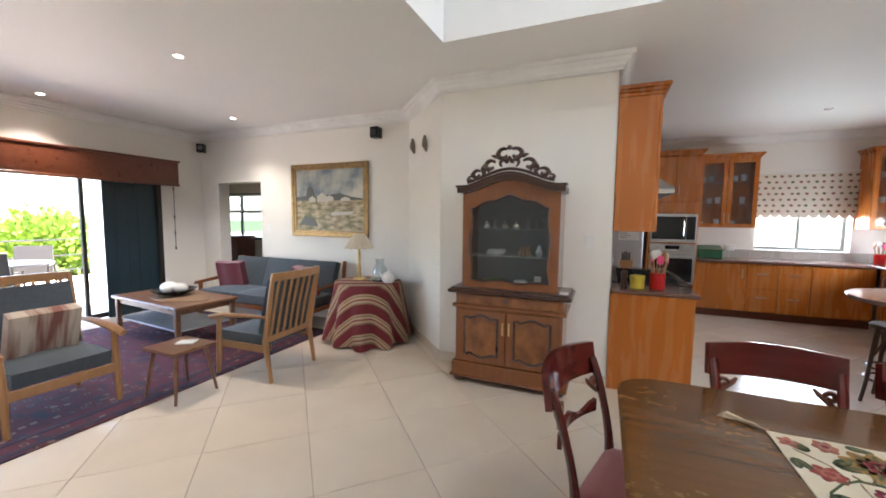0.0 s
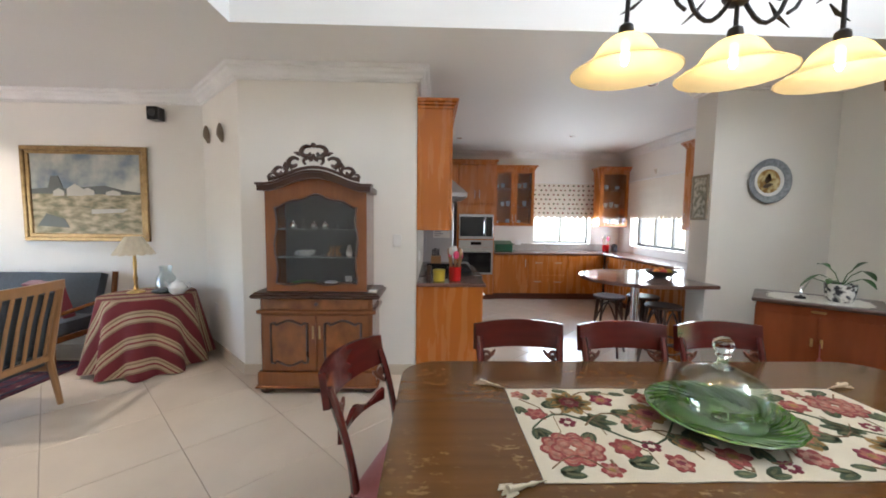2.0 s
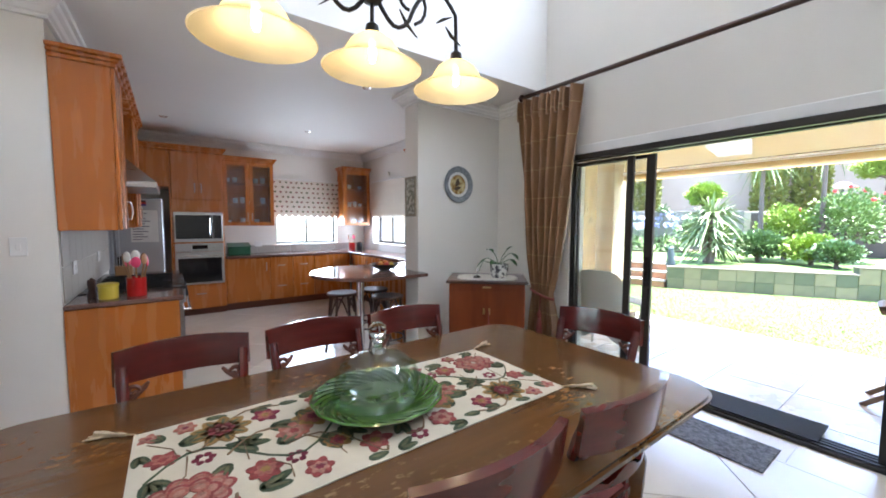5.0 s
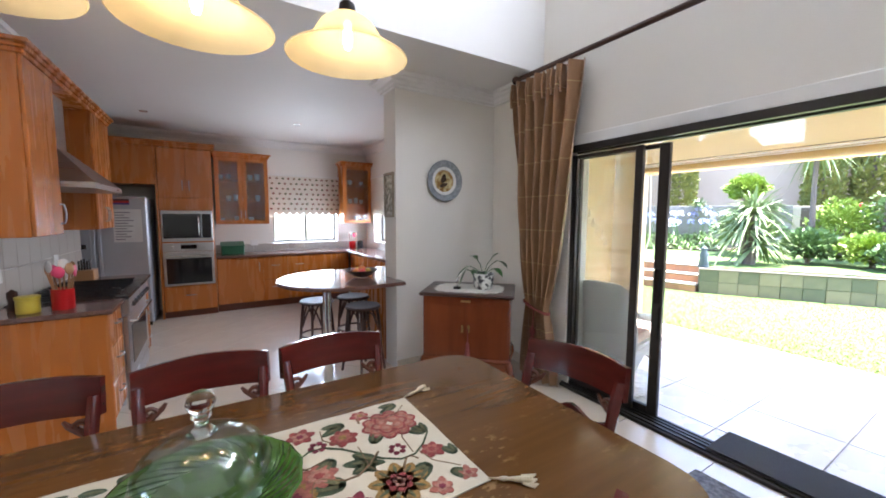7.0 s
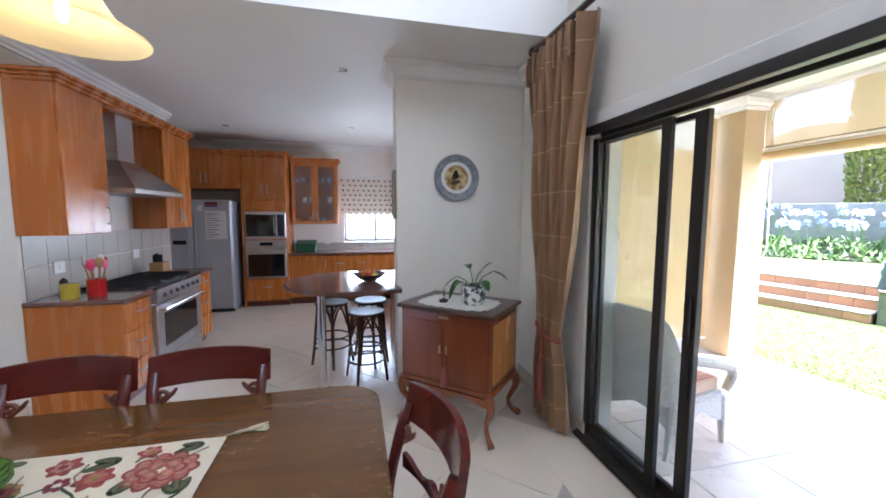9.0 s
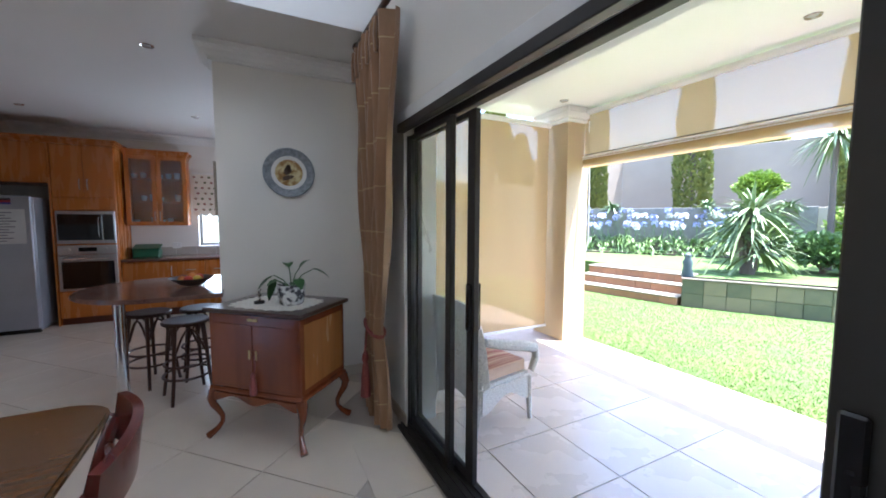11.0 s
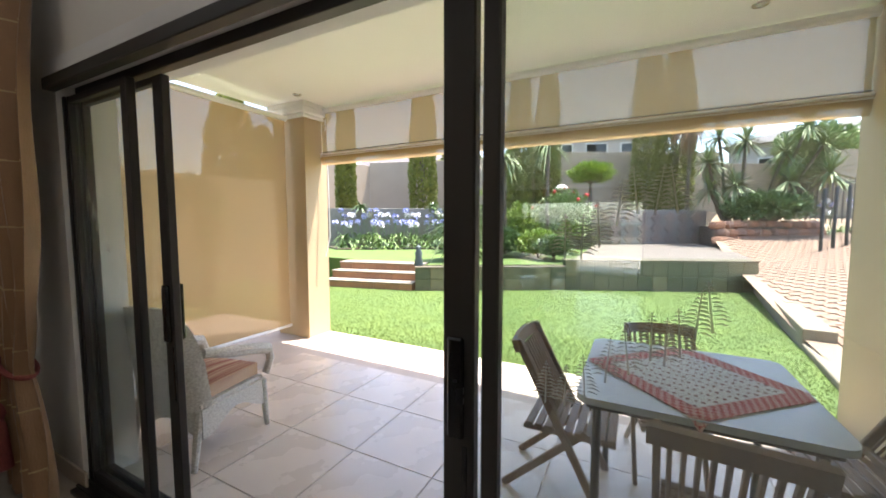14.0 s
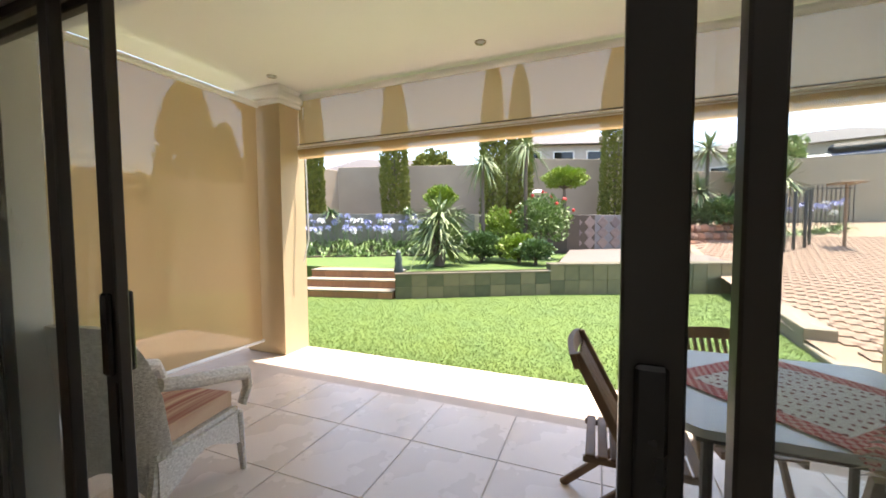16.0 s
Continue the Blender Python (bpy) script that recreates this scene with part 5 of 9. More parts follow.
KG = "kitchen units"
u = thing("base_cabinet", "cherry wood base cabinet with three drawers", "cabinet", group=KG)
part("body", Geo().box(0.003, 4.495, 0.1, 0.62, 4.9, 0.86, 0.002), CHERRY, u)
part("end_panel", Geo().box(0.003, 4.478, 0.0, 0.64, 4.494, 0.86, 0.002), CHERRY, u)
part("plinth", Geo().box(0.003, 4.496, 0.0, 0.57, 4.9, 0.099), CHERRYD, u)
for z0, z1 in ((0.1, 0.35), (0.35, 0.61), (0.61, 0.85)):
    front(u, "drawer", "x", 0.621, 4.497, 4.9, z0, z1, 1, ("h", (z0 + z1) / 2 + 0.03))
u = thing("base_cabinet", "narrow cherry wood base cabinet beside the cooker", "cabinet", group=KG)
part("body", Geo().box(0.003, 5.9, 0.1, 0.62, 6.3, 0.86, 0.002), CHERRY, u)
part("plinth", Geo().box(0.003, 5.9, 0.0, 0.57, 6.3, 0.099), CHERRYD, u)
for z0, z1 in ((0.1, 0.35), (0.35, 0.61), (0.61, 0.85)):
    front(u, "drawer", "x", 0.621, 5.9, 6.3, z0, z1, 1, ("h", (z0 + z1) / 2 + 0.03))
solid("worktop", Geo().box(0.003, 4.465, 0.862, 0.67, 4.9, 0.898, 0.008), GRAN, "polished brown granite worktop beside the cooker", "worktop")
solid("worktop", Geo().box(0.003, 5.9, 0.862, 0.67, 6.32, 0.898, 0.008), GRAN, "polished brown granite worktop", "worktop")

ck = thing("range_cooker", "stainless steel range cooker with a gas hob", "cooker", pose(0, 5.4, 0))
part("body", Geo().box(0.01, -0.49, 0.08, 0.64, 0.49, 0.88, 0.004), STEEL, ck)
part("hob", Geo().box(0.01, -0.495, 0.88, 0.69, 0.495, 0.905, 0.005), BLACK, ck)
part("control_panel", Geo().box(0.64, -0.49, 0.76, 0.69, 0.49, 0.88, 0.006), STEEL, ck)
for k in range(7):
    part("knob", Geo().lathe([(0.022, 0), (0.02, 0.02), (0.012, 0.024)], 14, pose(0.69, -0.36 + 0.12 * k, 0.82, 0, 90)), BLACK, ck)
od = part("oven_door", Geo().box(0.641, -0.48, 0.22, 0.675, 0.48, 0.745, 0.006), STEEL, ck)
part("oven_glass", Geo().box(0.675, -0.36, 0.32, 0.679, 0.36, 0.64, 0.002), DGLASS, od)
part("handle", Geo().tube([(0.675, -0.42, 0.69), (0.72, -0.42, 0.69), (0.72, 0.42, 0.69), (0.675, 0.42, 0.69)], 0.011, 8), CHROME, od)
part("drawer", Geo().box(0.641, -0.48, 0.08, 0.67, 0.48, 0.205, 0.005), STEEL, ck)
for k in range(4):
    g = Geo()
    y = -0.36 + 0.24 * k
    for j in range(3):
        g.box(0.08, y - 0.09 + 0.09 * j - 0.005, 0.915, 0.6, y - 0.09 + 0.09 * j + 0.005, 0.927, 0.002)
    for x in (0.1, 0.34, 0.58):
        g.box(x - 0.005, y - 0.1, 0.905, x + 0.005, y + 0.1, 0.92, 0.002)
    part("grate", g, BLACK, ck)
    for x in (0.2, 0.46):
        part("burner", Geo().lathe([(0.04, 0.905), (0.042, 0.913), (0.03, 0.916), (0.001, 0.917)], 14, pose(x, y, 0)), BLACK, ck)
for k in range(2):
    for x in (0.08, 0.6):
        part("foot", Geo().lathe([(0.02, 0), (0.02, 0.08)], 10, pose(x, -0.42 + 0.84 * k, 0)), STEEL, ck)

u = thing("wall_cabinet", "tall cherry wood wall cabinet with a plain door", "cabinet", group=KG)
part("body", Geo().box(0.003, 4.48, 1.4, 0.31, 5.0, 2.52, 0.003), CHERRY, u)
front(u, "door", "x", 0.311, 4.48, 5.0, 1.4, 2.52, 1, ("v", 4.95, 1.55))
crown(u, 0.003, 4.48, 0.331, 6.7, 2.521, "XyY")
u2 = thing("wall_cabinet", "cherry wood wall cabinet beside the cooker hood", "cabinet", group=KG)
part("body", Geo().box(0.003, 6.0, 1.4, 0.31, 6.7, 2.519, 0.003), CHERRY, u2)
front(u2, "door", "x", 0.311, 6.0, 6.35, 1.4, 2.515, 1, ("v", 6.31, 1.55))
front(u2, "door", "x", 0.311, 6.35, 6.7, 1.4, 2.515, 1, ("v", 6.39, 1.55))
hd = thing("cooker_hood", "stainless steel canopy cooker hood", "cooker hood", pose(0, 5.5, 0))
vs = [(0.004, -0.48, 1.8), (0.52, -0.48, 1.8), (0.52, 0.48, 1.8), (0.004, 0.48, 1.8), (0.004, -0.15, 2.08), (0.24, -0.15, 2.08), (0.24, 0.15, 2.08), (0.004, 0.15, 2.08)]
fs = [(3, 2, 1, 0), (4, 5, 6, 7), (0, 1, 5, 4), (1, 2, 6, 5), (2, 3, 7, 6), (3, 0, 4, 7)]
part("canopy", Geo().add(vs, fs), STEEL, hd)
part("rim", Geo().box(0.004, -0.485, 1.75, 0.525, 0.485, 1.799, 0.004), STEEL, hd)
part("chimney", Geo().box(0.004, -0.14, 2.081, 0.23, 0.14, 2.515, 0.003), STEEL, hd)

fr = thing("fridge_freezer", "silver side-by-side fridge with papers stuck on the door", "fridge", pose(0.06, 7.62, 0))
part("body", Geo().box(-0.44, 0.06, 0.03, 0.46, 0.72, 1.78, 0.01), FRIDGE, fr)
d1 = part("freezer_door", Geo().box(-0.44, 0.0, 0.06, -0.085, 0.056, 1.79, 0.014), FRIDGE, fr)
d2 = part("fridge_door", Geo().box(-0.075, 0.0, 0.06, 0.46, 0.056, 1.79, 0.014), FRIDGE, fr)
for dd, x in ((d1, -0.13), (d2, -0.03)):
    part("handle", Geo().tube([(x, 0.0, 0.75), (x, -0.045, 0.78), (x, -0.045, 1.45), (x, 0.0, 1.48)], 0.012, 8), FRIDGE, dd)
part("kick_plate", Geo().box(-0.42, 0.05, 0.0, 0.44, 0.1, 0.058), BLACK, fr)
part("badge", Geo().box(-0.36, -0.003, 1.1, -0.18, 0.0, 1.16, 0.001), BLACK, d1)
PAPER = M("paper", (0.72, 0.72, 0.7), 0.8, scale=6, bump=0)
INK = M("ink_bars", (0.18, 0.18, 0.2), 0.8, scale=6, bump=0)
nt = solid("paper_note", Geo().box(0.1, -0.002, 1.18, 0.4, -0.0006, 1.62), PAPER, "white paper list on the fridge door", "paper", fr.matrix_basis)
g = Geo()
for k in range(11):
    g.box(0.12, -0.0032, 1.21 + 0.036 * k, 0.22 + 0.012 * ((k * 5) % 9), -0.0021, 1.222 + 0.036 * k)
part("print_lines", g, INK, nt)
fl = thing("flag_magnet", "small striped flag magnet on the fridge", "magnet", fr.matrix_basis @ pose(0.19, -0.001, 1.7))
for k, cc in enumerate(((0.02, 0.02, 0.02), (0.4, 0.01, 0.01), (0.05, 0.04, 0.2))):
    part("stripe", Geo().box(-0.09, -0.004, 0.03 - 0.025 * k, 0.09, 0, 0.055 - 0.025 * k), M("flag_colour", cc, 0.6, bump=0), fl)
for x, z in ((-0.3, 1.55), (-0.26, 1.4), (0.03, 1.66)):
    solid("note", Geo().box(-0.035, -0.002, -0.045, 0.035, 0, 0.045), PAPER, "small paper note on the fridge", "paper", fr.matrix_basis @ pose(x, -0.001, z))

u = thing("fridge_cabinet", "cherry wood cabinet above the fridge", "cabinet", group=KG)
part("body", Geo().box(-0.45, 7.92, 1.98, 0.6, 8.58, 2.52, 0.003), CHERRY, u)
for k in range(2):
    front(u, "door", "y", 7.919, -0.45 + 0.525 * k, 0.075 + 0.525 * k, 1.98, 2.52, -1, ("v", 0.035 + 0.08 * k, 2.15))
part("side_panel", Geo().box(0.6, 7.9, 0.0, 0.62, 8.58, 2.52, 0.002), CHERRY, u)
crown(u, -0.45, 7.9, 1.3, 8.58, 2.521, "yX")
u = thing("oven_tower", "tall cherry wood oven housing with doors above", "cabinet", group=KG)
part("body", Geo().box(0.622, 7.93, 0.1, 1.3, 8.58, 2.519, 0.003), CHERRY, u)
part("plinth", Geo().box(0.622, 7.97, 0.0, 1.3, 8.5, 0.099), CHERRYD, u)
front(u, "drawer", "y", 7.929, 0.625, 1.298, 0.1, 0.47, -1, ("h", 0.34))
for k in range(2):
    front(u, "door", "y", 7.929, 0.625 + 0.337 * k, 0.962 + 0.337 * k, 1.8, 2.515, -1, ("v", 0.92 + 0.085 * k, 1.98))
part("filler", Geo().box(0.625, 7.91, 1.63, 1.298, 7.929, 1.79, 0.003), CHERRY, u)
ov = thing("built_in_oven", "stainless built-in oven with a dark glass door", "oven", pose(0.96, 7.928, 0))
part("fascia", Geo().box(-0.32, -0.025, 1.0, 0.32, 0, 1.13, 0.004), STEEL, ov)
part("display", Geo().box(-0.1, -0.028, 1.04, 0.1, -0.0255, 1.1, 0.001), DGLASS, ov)
for x in (-0.2, 0.2):
    part("knob", Geo().lathe([(0.022, 0), (0.02, 0.018), (0.012, 0.02)], 14, pose(x, -0.025, 1.07, 90)), STEEL, ov)
od = part("oven_door", Geo().box(-0.32, -0.03, 0.49, 0.32, 0, 0.995, 0.005), STEEL, ov)
part("oven_glass", Geo().box(-0.285, -0.034, 0.52, 0.285, -0.0305, 0.9, 0.002), DGLASS, od)
part("handle", Geo().tube([(-0.25, -0.03, 0.94), (-0.25, -0.065, 0.94), (0.25, -0.065, 0.94), (0.25, -0.03, 0.94)], 0.009, 8), CHROME, od)
mw = thing("microwave", "built-in stainless microwave with a black glass door", "microwave", pose(0.96, 7.928, 0))
part("frame", Geo().box(-0.32, -0.02, 1.15, 0.32, 0, 1.61, 0.004), STEEL, mw)
part("door", Geo().box(-0.3, -0.03, 1.2, 0.17, -0.0205, 1.565, 0.003), DGLASS, mw)
part("control_panel", Geo().box(0.18, -0.03, 1.2, 0.3, -0.0205, 1.565, 0.003), BLACK, mw)
part("handle", Geo().tube([(0.14, -0.03, 1.25), (0.14, -0.05, 1.27), (0.14, -0.05, 1.5), (0.14, -0.03, 1.52)], 0.007, 7), CHROME, mw)

u = thing("base_cabinet", "cherry wood base cabinets with steel handles", "cabinet", group=KG)
part("body", Geo().box(1.305, 7.98, 0.12, 3.42, 8.58, 0.86, 0.002), CHERRY, u)
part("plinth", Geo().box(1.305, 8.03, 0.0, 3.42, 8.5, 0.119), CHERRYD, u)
front(u, "door", "y", 7.979, 1.31, 1.97, 0.12, 0.85, -1, ("v", 1.91, 0.7))
for c in range(2):
    for z0, z1 in ((0.12, 0.48), (0.48, 0.85)):
        front(u, "drawer", "y", 7.979, 1.97 + 0.38 * c, 2.35 + 0.38 * c, z0, z1, -1, ("h", z0 + 0.23))
front(u, "door", "y", 7.979, 2.73, 3.41, 0.12, 0.85, -1)
u = thing("base_cabinet", "cherry wood base cabinets below the side window", "cabinet", group=KG)
part("body", Geo().box(3.44, 4.75, 0.12, 3.99, 7.95, 0.86, 0.002), CHERRY, u)
part("plinth", Geo().box(3.5, 4.75, 0.0, 3.99, 7.95, 0.119), CHERRYD, u)
for k in range(5):
    front(u, "door", "x", 3.439, 4.76 + 0.62 * k, 5.38 + 0.62 * k, 0.12, 0.85, -1, ("v", 5.3 + 0.62 * k, 0.7))
g = Geo().box(1.305, 7.93, 0.862, 3.4, 8.595, 0.9, 0.008).box(3.4, 4.75, 0.862, 3.995, 8.595, 0.9, 0.008)
solid("worktop", g, GRAN, "long polished brown granite corner worktop", "worktop")
SPL = M("splashback_tile", (0.42, 0.38, 0.33), 0.3, col2=(0.36, 0.32, 0.27), scale=3, bump=0.02)
g = Geo()
for k in range(9):
    x = 1.31 + 0.29 * k
    g.box(x, 8.588, 0.902, min(x + 0.287, 3.98), 8.597, 1.036, 0.002)
for k in range(10):
    y = 4.52 + 0.23 * k
    for z in (0.905, 1.155):
        g.box(0.002, y, z, 0.01, y + 0.227, z + 0.244, 0.002)
struct("splashback", g, SPL, "beige tiled splashback", 0)


def glazed_unit(x0, x1, y0, y1, z0, z1, doors, label):
    u = thing("glass_cabinet", label, "cabinet", group=KG)
    g = Geo().box(x0, y0, z0, x0 + 0.02, y1, z1).box(x1 - 0.02, y0, z0, x1, y1, z1).box(x0 + 0.02, y1 - 0.015, z0, x1 - 0.02, y1, z1).box(x0 + 0.02, y0, z0, x1 - 0.02, y1 - 0.015, z0 + 0.02).box(x0 + 0.02, y0, z1 - 0.02, x1 - 0.02, y1 - 0.015, z1)
    part("body", g, CHERRY, u)
    for z in (z0 + (z1 - z0) * 0.34, z0 + (z1 - z0) * 0.67):
        part("shelf", Geo().box(x0 + 0.021, y0 + 0.03, z, x1 - 0.021, y1 - 0.016, z + 0.015, 0.002), CHERRY, u)
    w = (x1 - x0) / doors
    for k in range(doors):
        a, b, t = x0 + w * k + 0.003, x0 + w * (k + 1) - 0.003, 0.06
        g = Geo().box(a, y0 - 0.021, z0, a + t, y0 - 0.001, z1, 0.003).box(b - t, y0 - 0.021, z0, b, y0 - 0.001, z1, 0.003).box(a + t, y0 - 0.021, z0, b - t, y0 - 0.001, z0 + t, 0.003).box(a + t, y0 - 0.021, z1 - t, b - t, y0 - 0.001, z1, 0.003)
        d = part("door", g, CHERRY, u)
        pn = part("glass", Geo().box(a + t, y0 - 0.012, z0 + t, b - t, y0 - 0.009, z1 - t), CABGL, d)
        pn.visible_shadow = False
        if doors > 1:
            xx = b - 0.03 if k == 0 else a + 0.03
            handle(d, (xx, y0 - 0.021, z0 + 0.08), (xx, y0 - 0.021, z0 + 0.22), off=(0, -0.026, 0))
    crown(u, x0, y0 - 0.02, x1, y1, z1 + 0.001, "xXy")
    return u


glazed_unit(1.33, 2.12, 8.26, 8.59, 1.4, 2.48, 2, "cherry wood glass-fronted cabinet with crockery")
glazed_unit(3.42, 3.98, 8.26, 8.59, 1.4, 2.48, 1, "cherry wood glazed corner cabinet with crockery")
for x0, n in ((1.42, 6), (3.5, 4)):
    for z in (1.421, 1.783, 2.14):
        for k in range(n):
            x = x0 + 0.11 * k
            if (k * 3 + int(z * 7)) % 4:
                vessel("cup", "white china cup on a cabinet shelf", "cup", [(0.022, 0), (0.035, 0.01), (0.042, 0.07 + 0.02 * (k % 3)), (0.038, 0.07 + 0.02 * (k % 3)), (0.03, 0.015)], CHINA, pose(x, 8.42, z), 12)
u = thing("wall_cabinet", "cherry wood wall cabinet by the stub wall", "cabinet", group=KG)
part("body", Geo().box(3.66, 4.78, 1.4, 3.99, 6.12, 2.52, 0.003), CHERRY, u)
for k in range(3):
    front(u, "door", "x", 3.659, 4.78 + 0.446 * k, 5.226 + 0.446 * k, 1.4, 2.52, -1, ("v", 5.18 + 0.446 * k, 1.55))
crown(u, 3.64, 4.78, 3.99, 6.12, 2.521, "xyY")

# roman blinds with printed fruit
BLF = M("cream_blind_cotton", (0.72, 0.67, 0.58), 0.85, col2=(0.68, 0.62, 0.53), scale=5, bump=0.2, bscale=200)
DOT = [M("printed_fruit", c, 0.85, scale=40, bump=0.1) for c in ((0.3, 0.12, 0.1), (0.16, 0.17, 0.09), (0.3, 0.2, 0.13))]


def blind(label, m, w, h):
    b = thing("roman_blind", label, "blind", m)
    part("cloth", Geo().slab(lambda u, v: ((u - 0.5) * w, -0.006 * math.sin(math.pi * 4 * v) ** 2 - (0.015 if v < 0.3 else 0), h * v), 12, 24, 0.004), BLF, b)
    gg = [Geo() for _ in DOT]
    r = random.Random(3)
    nx, nz = int(w / 0.1), int(h / 0.085)
    for i in range(nx):
        for j in range(nz):
            x, z = (i + 0.5 + 0.3 * (j % 2) + r.uniform(-0.15, 0.15)) * w / (nx + 0.3) - w / 2, (j + 0.5) * h / nz
            k = (i * 2 + j) % 3
            gg[k].lathe([(0.024, 0), (0.024, 0.002)], 9, pose(x, -0.0215, z, 90) @ Matrix.Diagonal((1, 0.8, 1, 1)))
    for k, g in enumerate(gg):
        tagged(part("printed_fruit", g, DOT[k], b), kind="stuff")
    g = Geo()
    n = int(w / 0.11)
    for i in range(n):
        x = -w / 2 + (i + 0.5) * w / n
        P = [(x + 0.5 * w / n * math.cos(math.pi + math.pi * k / 8), 0.07 * math.sin(math.pi + math.pi * k / 8)) for k in range(9)]
        g.prism(P, 0, 0.004, pose(0, -0.006, 0.005, 90))
    part("scalloped_edge", g, BLF, b)
    part("head_rail", Geo().box(-w / 2, -0.02, h, w / 2, 0.015, h + 0.03, 0.003), WHITE, b)


blind("cream roman blind printed with fruit", pose(2.81, 8.575, 1.62), 1.31, 0.64)
blind("cream roman blind printed with fruit", pose(3.975, 7.38, 1.62, 0, 0, 90), 1.7, 0.64)
solid("fabric_bow", Geo().ball((0, 0, 0), 0.025, 6).tube([(0, 0, 0), (0, -0.03, -0.06)], 0.015, 6), BLF, "cream fabric bow above the blind", "bow", pose(3.98, 7.4, 2.4))

# breakfast bar and stools
P = [(2.82, 4.3), (2.82, 5.45)] + [(2.35 + 0.6 * math.cos(t) * 0.98, 4.87 + 0.6 * math.sin(t)) for t in [math.pi / 2 + math.pi * k / 22 for k in range(23)]]
bar = thing("breakfast_bar", "rounded brown granite breakfast bar on a steel post", "counter")
g = Geo()
for ins, z0, z1 in ((0.008, 0.888, 0.896), (0.0, 0.896, 0.914), (0.008, 0.914, 0.922)):
    g.prism([(x + (ins if x < 2.6 else 0), y + ins * (1 if y < 4.8 else -1)) for x, y in P], z0, z1)
part("top", g, GRAN, bar)
part("post", Geo().lathe([(0.07, 0), (0.07, 0.008), (0.038, 0.012), (0.038, 0.87), (0.06, 0.875), (0.06, 0.888)], 24, pose(2.13, 4.5, 0)), CHROME, bar)
part("end_panel", Geo().box(2.815, 4.76, 0, 2.85, 5.45, 0.887, 0.003), CHERRY, bar)
part("rear_panel", Geo().box(2.85, 5.41, 0, 3.43, 5.45, 0.887, 0.003), CHERRY, bar)
part("bridge", Geo().box(2.821, 4.745, 0.888, 3.39, 5.45, 0.922, 0.006), GRAN, bar)


def stool(m):
    s = thing("bar_stool", "dark bentwood bar stool with a round seat", "stool", m, "stools at the breakfast bar")
    part("seat", Geo().lathe([(0.15, 0.63), (0.17, 0.635), (0.175, 0.65), (0.165, 0.663), (0.13, 0.66), (0.001, 0.655)], 28), M("stool_seat_wood", (0.075, 0.03, 0.015), 0.5, col2=(0.045, 0.018, 0.01), scale=8, bump=0.05), s)
    for k in range(4):
        a = math.pi / 4 + k * math.pi / 2
        ca, sa = math.cos(a), math.sin(a)
        part("leg", Geo().tube([(ca * 0.14, sa * 0.14, 0.63), (ca * 0.16, sa * 0.16, 0.45), (ca * 0.18, sa * 0.18, 0.2), (ca * 0.21, sa * 0.21, 0.0)], [0.016, 0.015, 0.014, 0.013], 8), WALD, s)
        b = a + math.pi / 2
        pts = []
        for j in range(9):
            q = j / 8
            x, y = ca * 0.15 * (1 - q) + math.cos(b) * 0.15 * q, sa * 0.15 * (1 - q) + math.sin(b) * 0.15 * q
            pts.append((x, y, 0.4 + 0.2 * math.sin(math.pi * q)))
        part("brace", Geo().tube(pts, 0.009, 7), WALD, s)
    for z, r in ((0.2, 0.175), (0.3, 0.165)):
        part("foot_ring", Geo().tube([(r * math.cos(t), r * math.sin(t), z) for t in [2 * math.pi * k / 24 for k in range(24)]], 0.01, 7, 1, True), WALD, s)
    return s


st = stool(pose(2.52, 4.66, 0, 0, 0, 20))
copy_thing(st, pose(2.18, 5.12, 0, 0, 0, 50))
copy_thing(st, pose(2.58, 5.14, 0, 0, 0, 10))
fb = thing("fruit_bowl", "dark metal fruit bowl on the breakfast bar", "bowl", pose(2.56, 4.8, 0.9225))
part("bowl", Geo().lathe([(0.06, 0), (0.06, 0.008), (0.1, 0.025), (0.165, 0.07), (0.17, 0.075), (0.16, 0.072), (0.09, 0.03), (0.001, 0.02)], 32, None, False), M("pewter", (0.16, 0.15, 0.15), 0.3, metal=0.8, bump=0.02), fb)
FRC = [M("fruit_skin", c, 0.4, scale=20, bump=0.05) for c in ((0.6, 0.2, 0.03), (0.5, 0.05, 0.03), (0.55, 0.4, 0.05), (0.2, 0.06, 0.05))]
for k in range(7):
    a = k * 0.9
    solid("fruit", Geo().ball((0, 0, 0), 0.036, 9, 0.92), FRC[k % 4], "ripe fruit in the bowl", "fruit", pose(2.56 + 0.075 * math.cos(a) * (k > 0), 4.8 + 0.075 * math.sin(a) * (k > 0), 0.985 + 0.02 * (k == 0)))


def crock(m, label):
    c = thing("utensil_crock", label, "utensil pot", m)
    part("pot", Geo().lathe([(0.058, 0), (0.062, 0.006), (0.062, 0.135), (0.066, 0.14), (0.06, 0.142), (0.056, 0.12), (0.001, 0.11)], 24), RED, c)
    for k in range(8):
        a = k * 0.8
        t = (math.cos(a) * 0.07, math.sin(a) * 0.07, 0.24 + 0.02 * (k % 3))
        w = part("utensil", Geo().tube([(math.cos(a) * 0.03, math.sin(a) * 0.03, 0.06), t], 0.006, 6), LOAK, c)
        part("utensil_head", Geo().ball((0, 0, 0), 0.03, 7, 1.4, pose(t[0], t[1], t[2] + 0.02, 0, 0, math.degrees(a)) @ Matrix.Diagonal((0.3, 1, 1, 1))), (PINK, LOAK, CHINA)[k % 3], w)
    return c


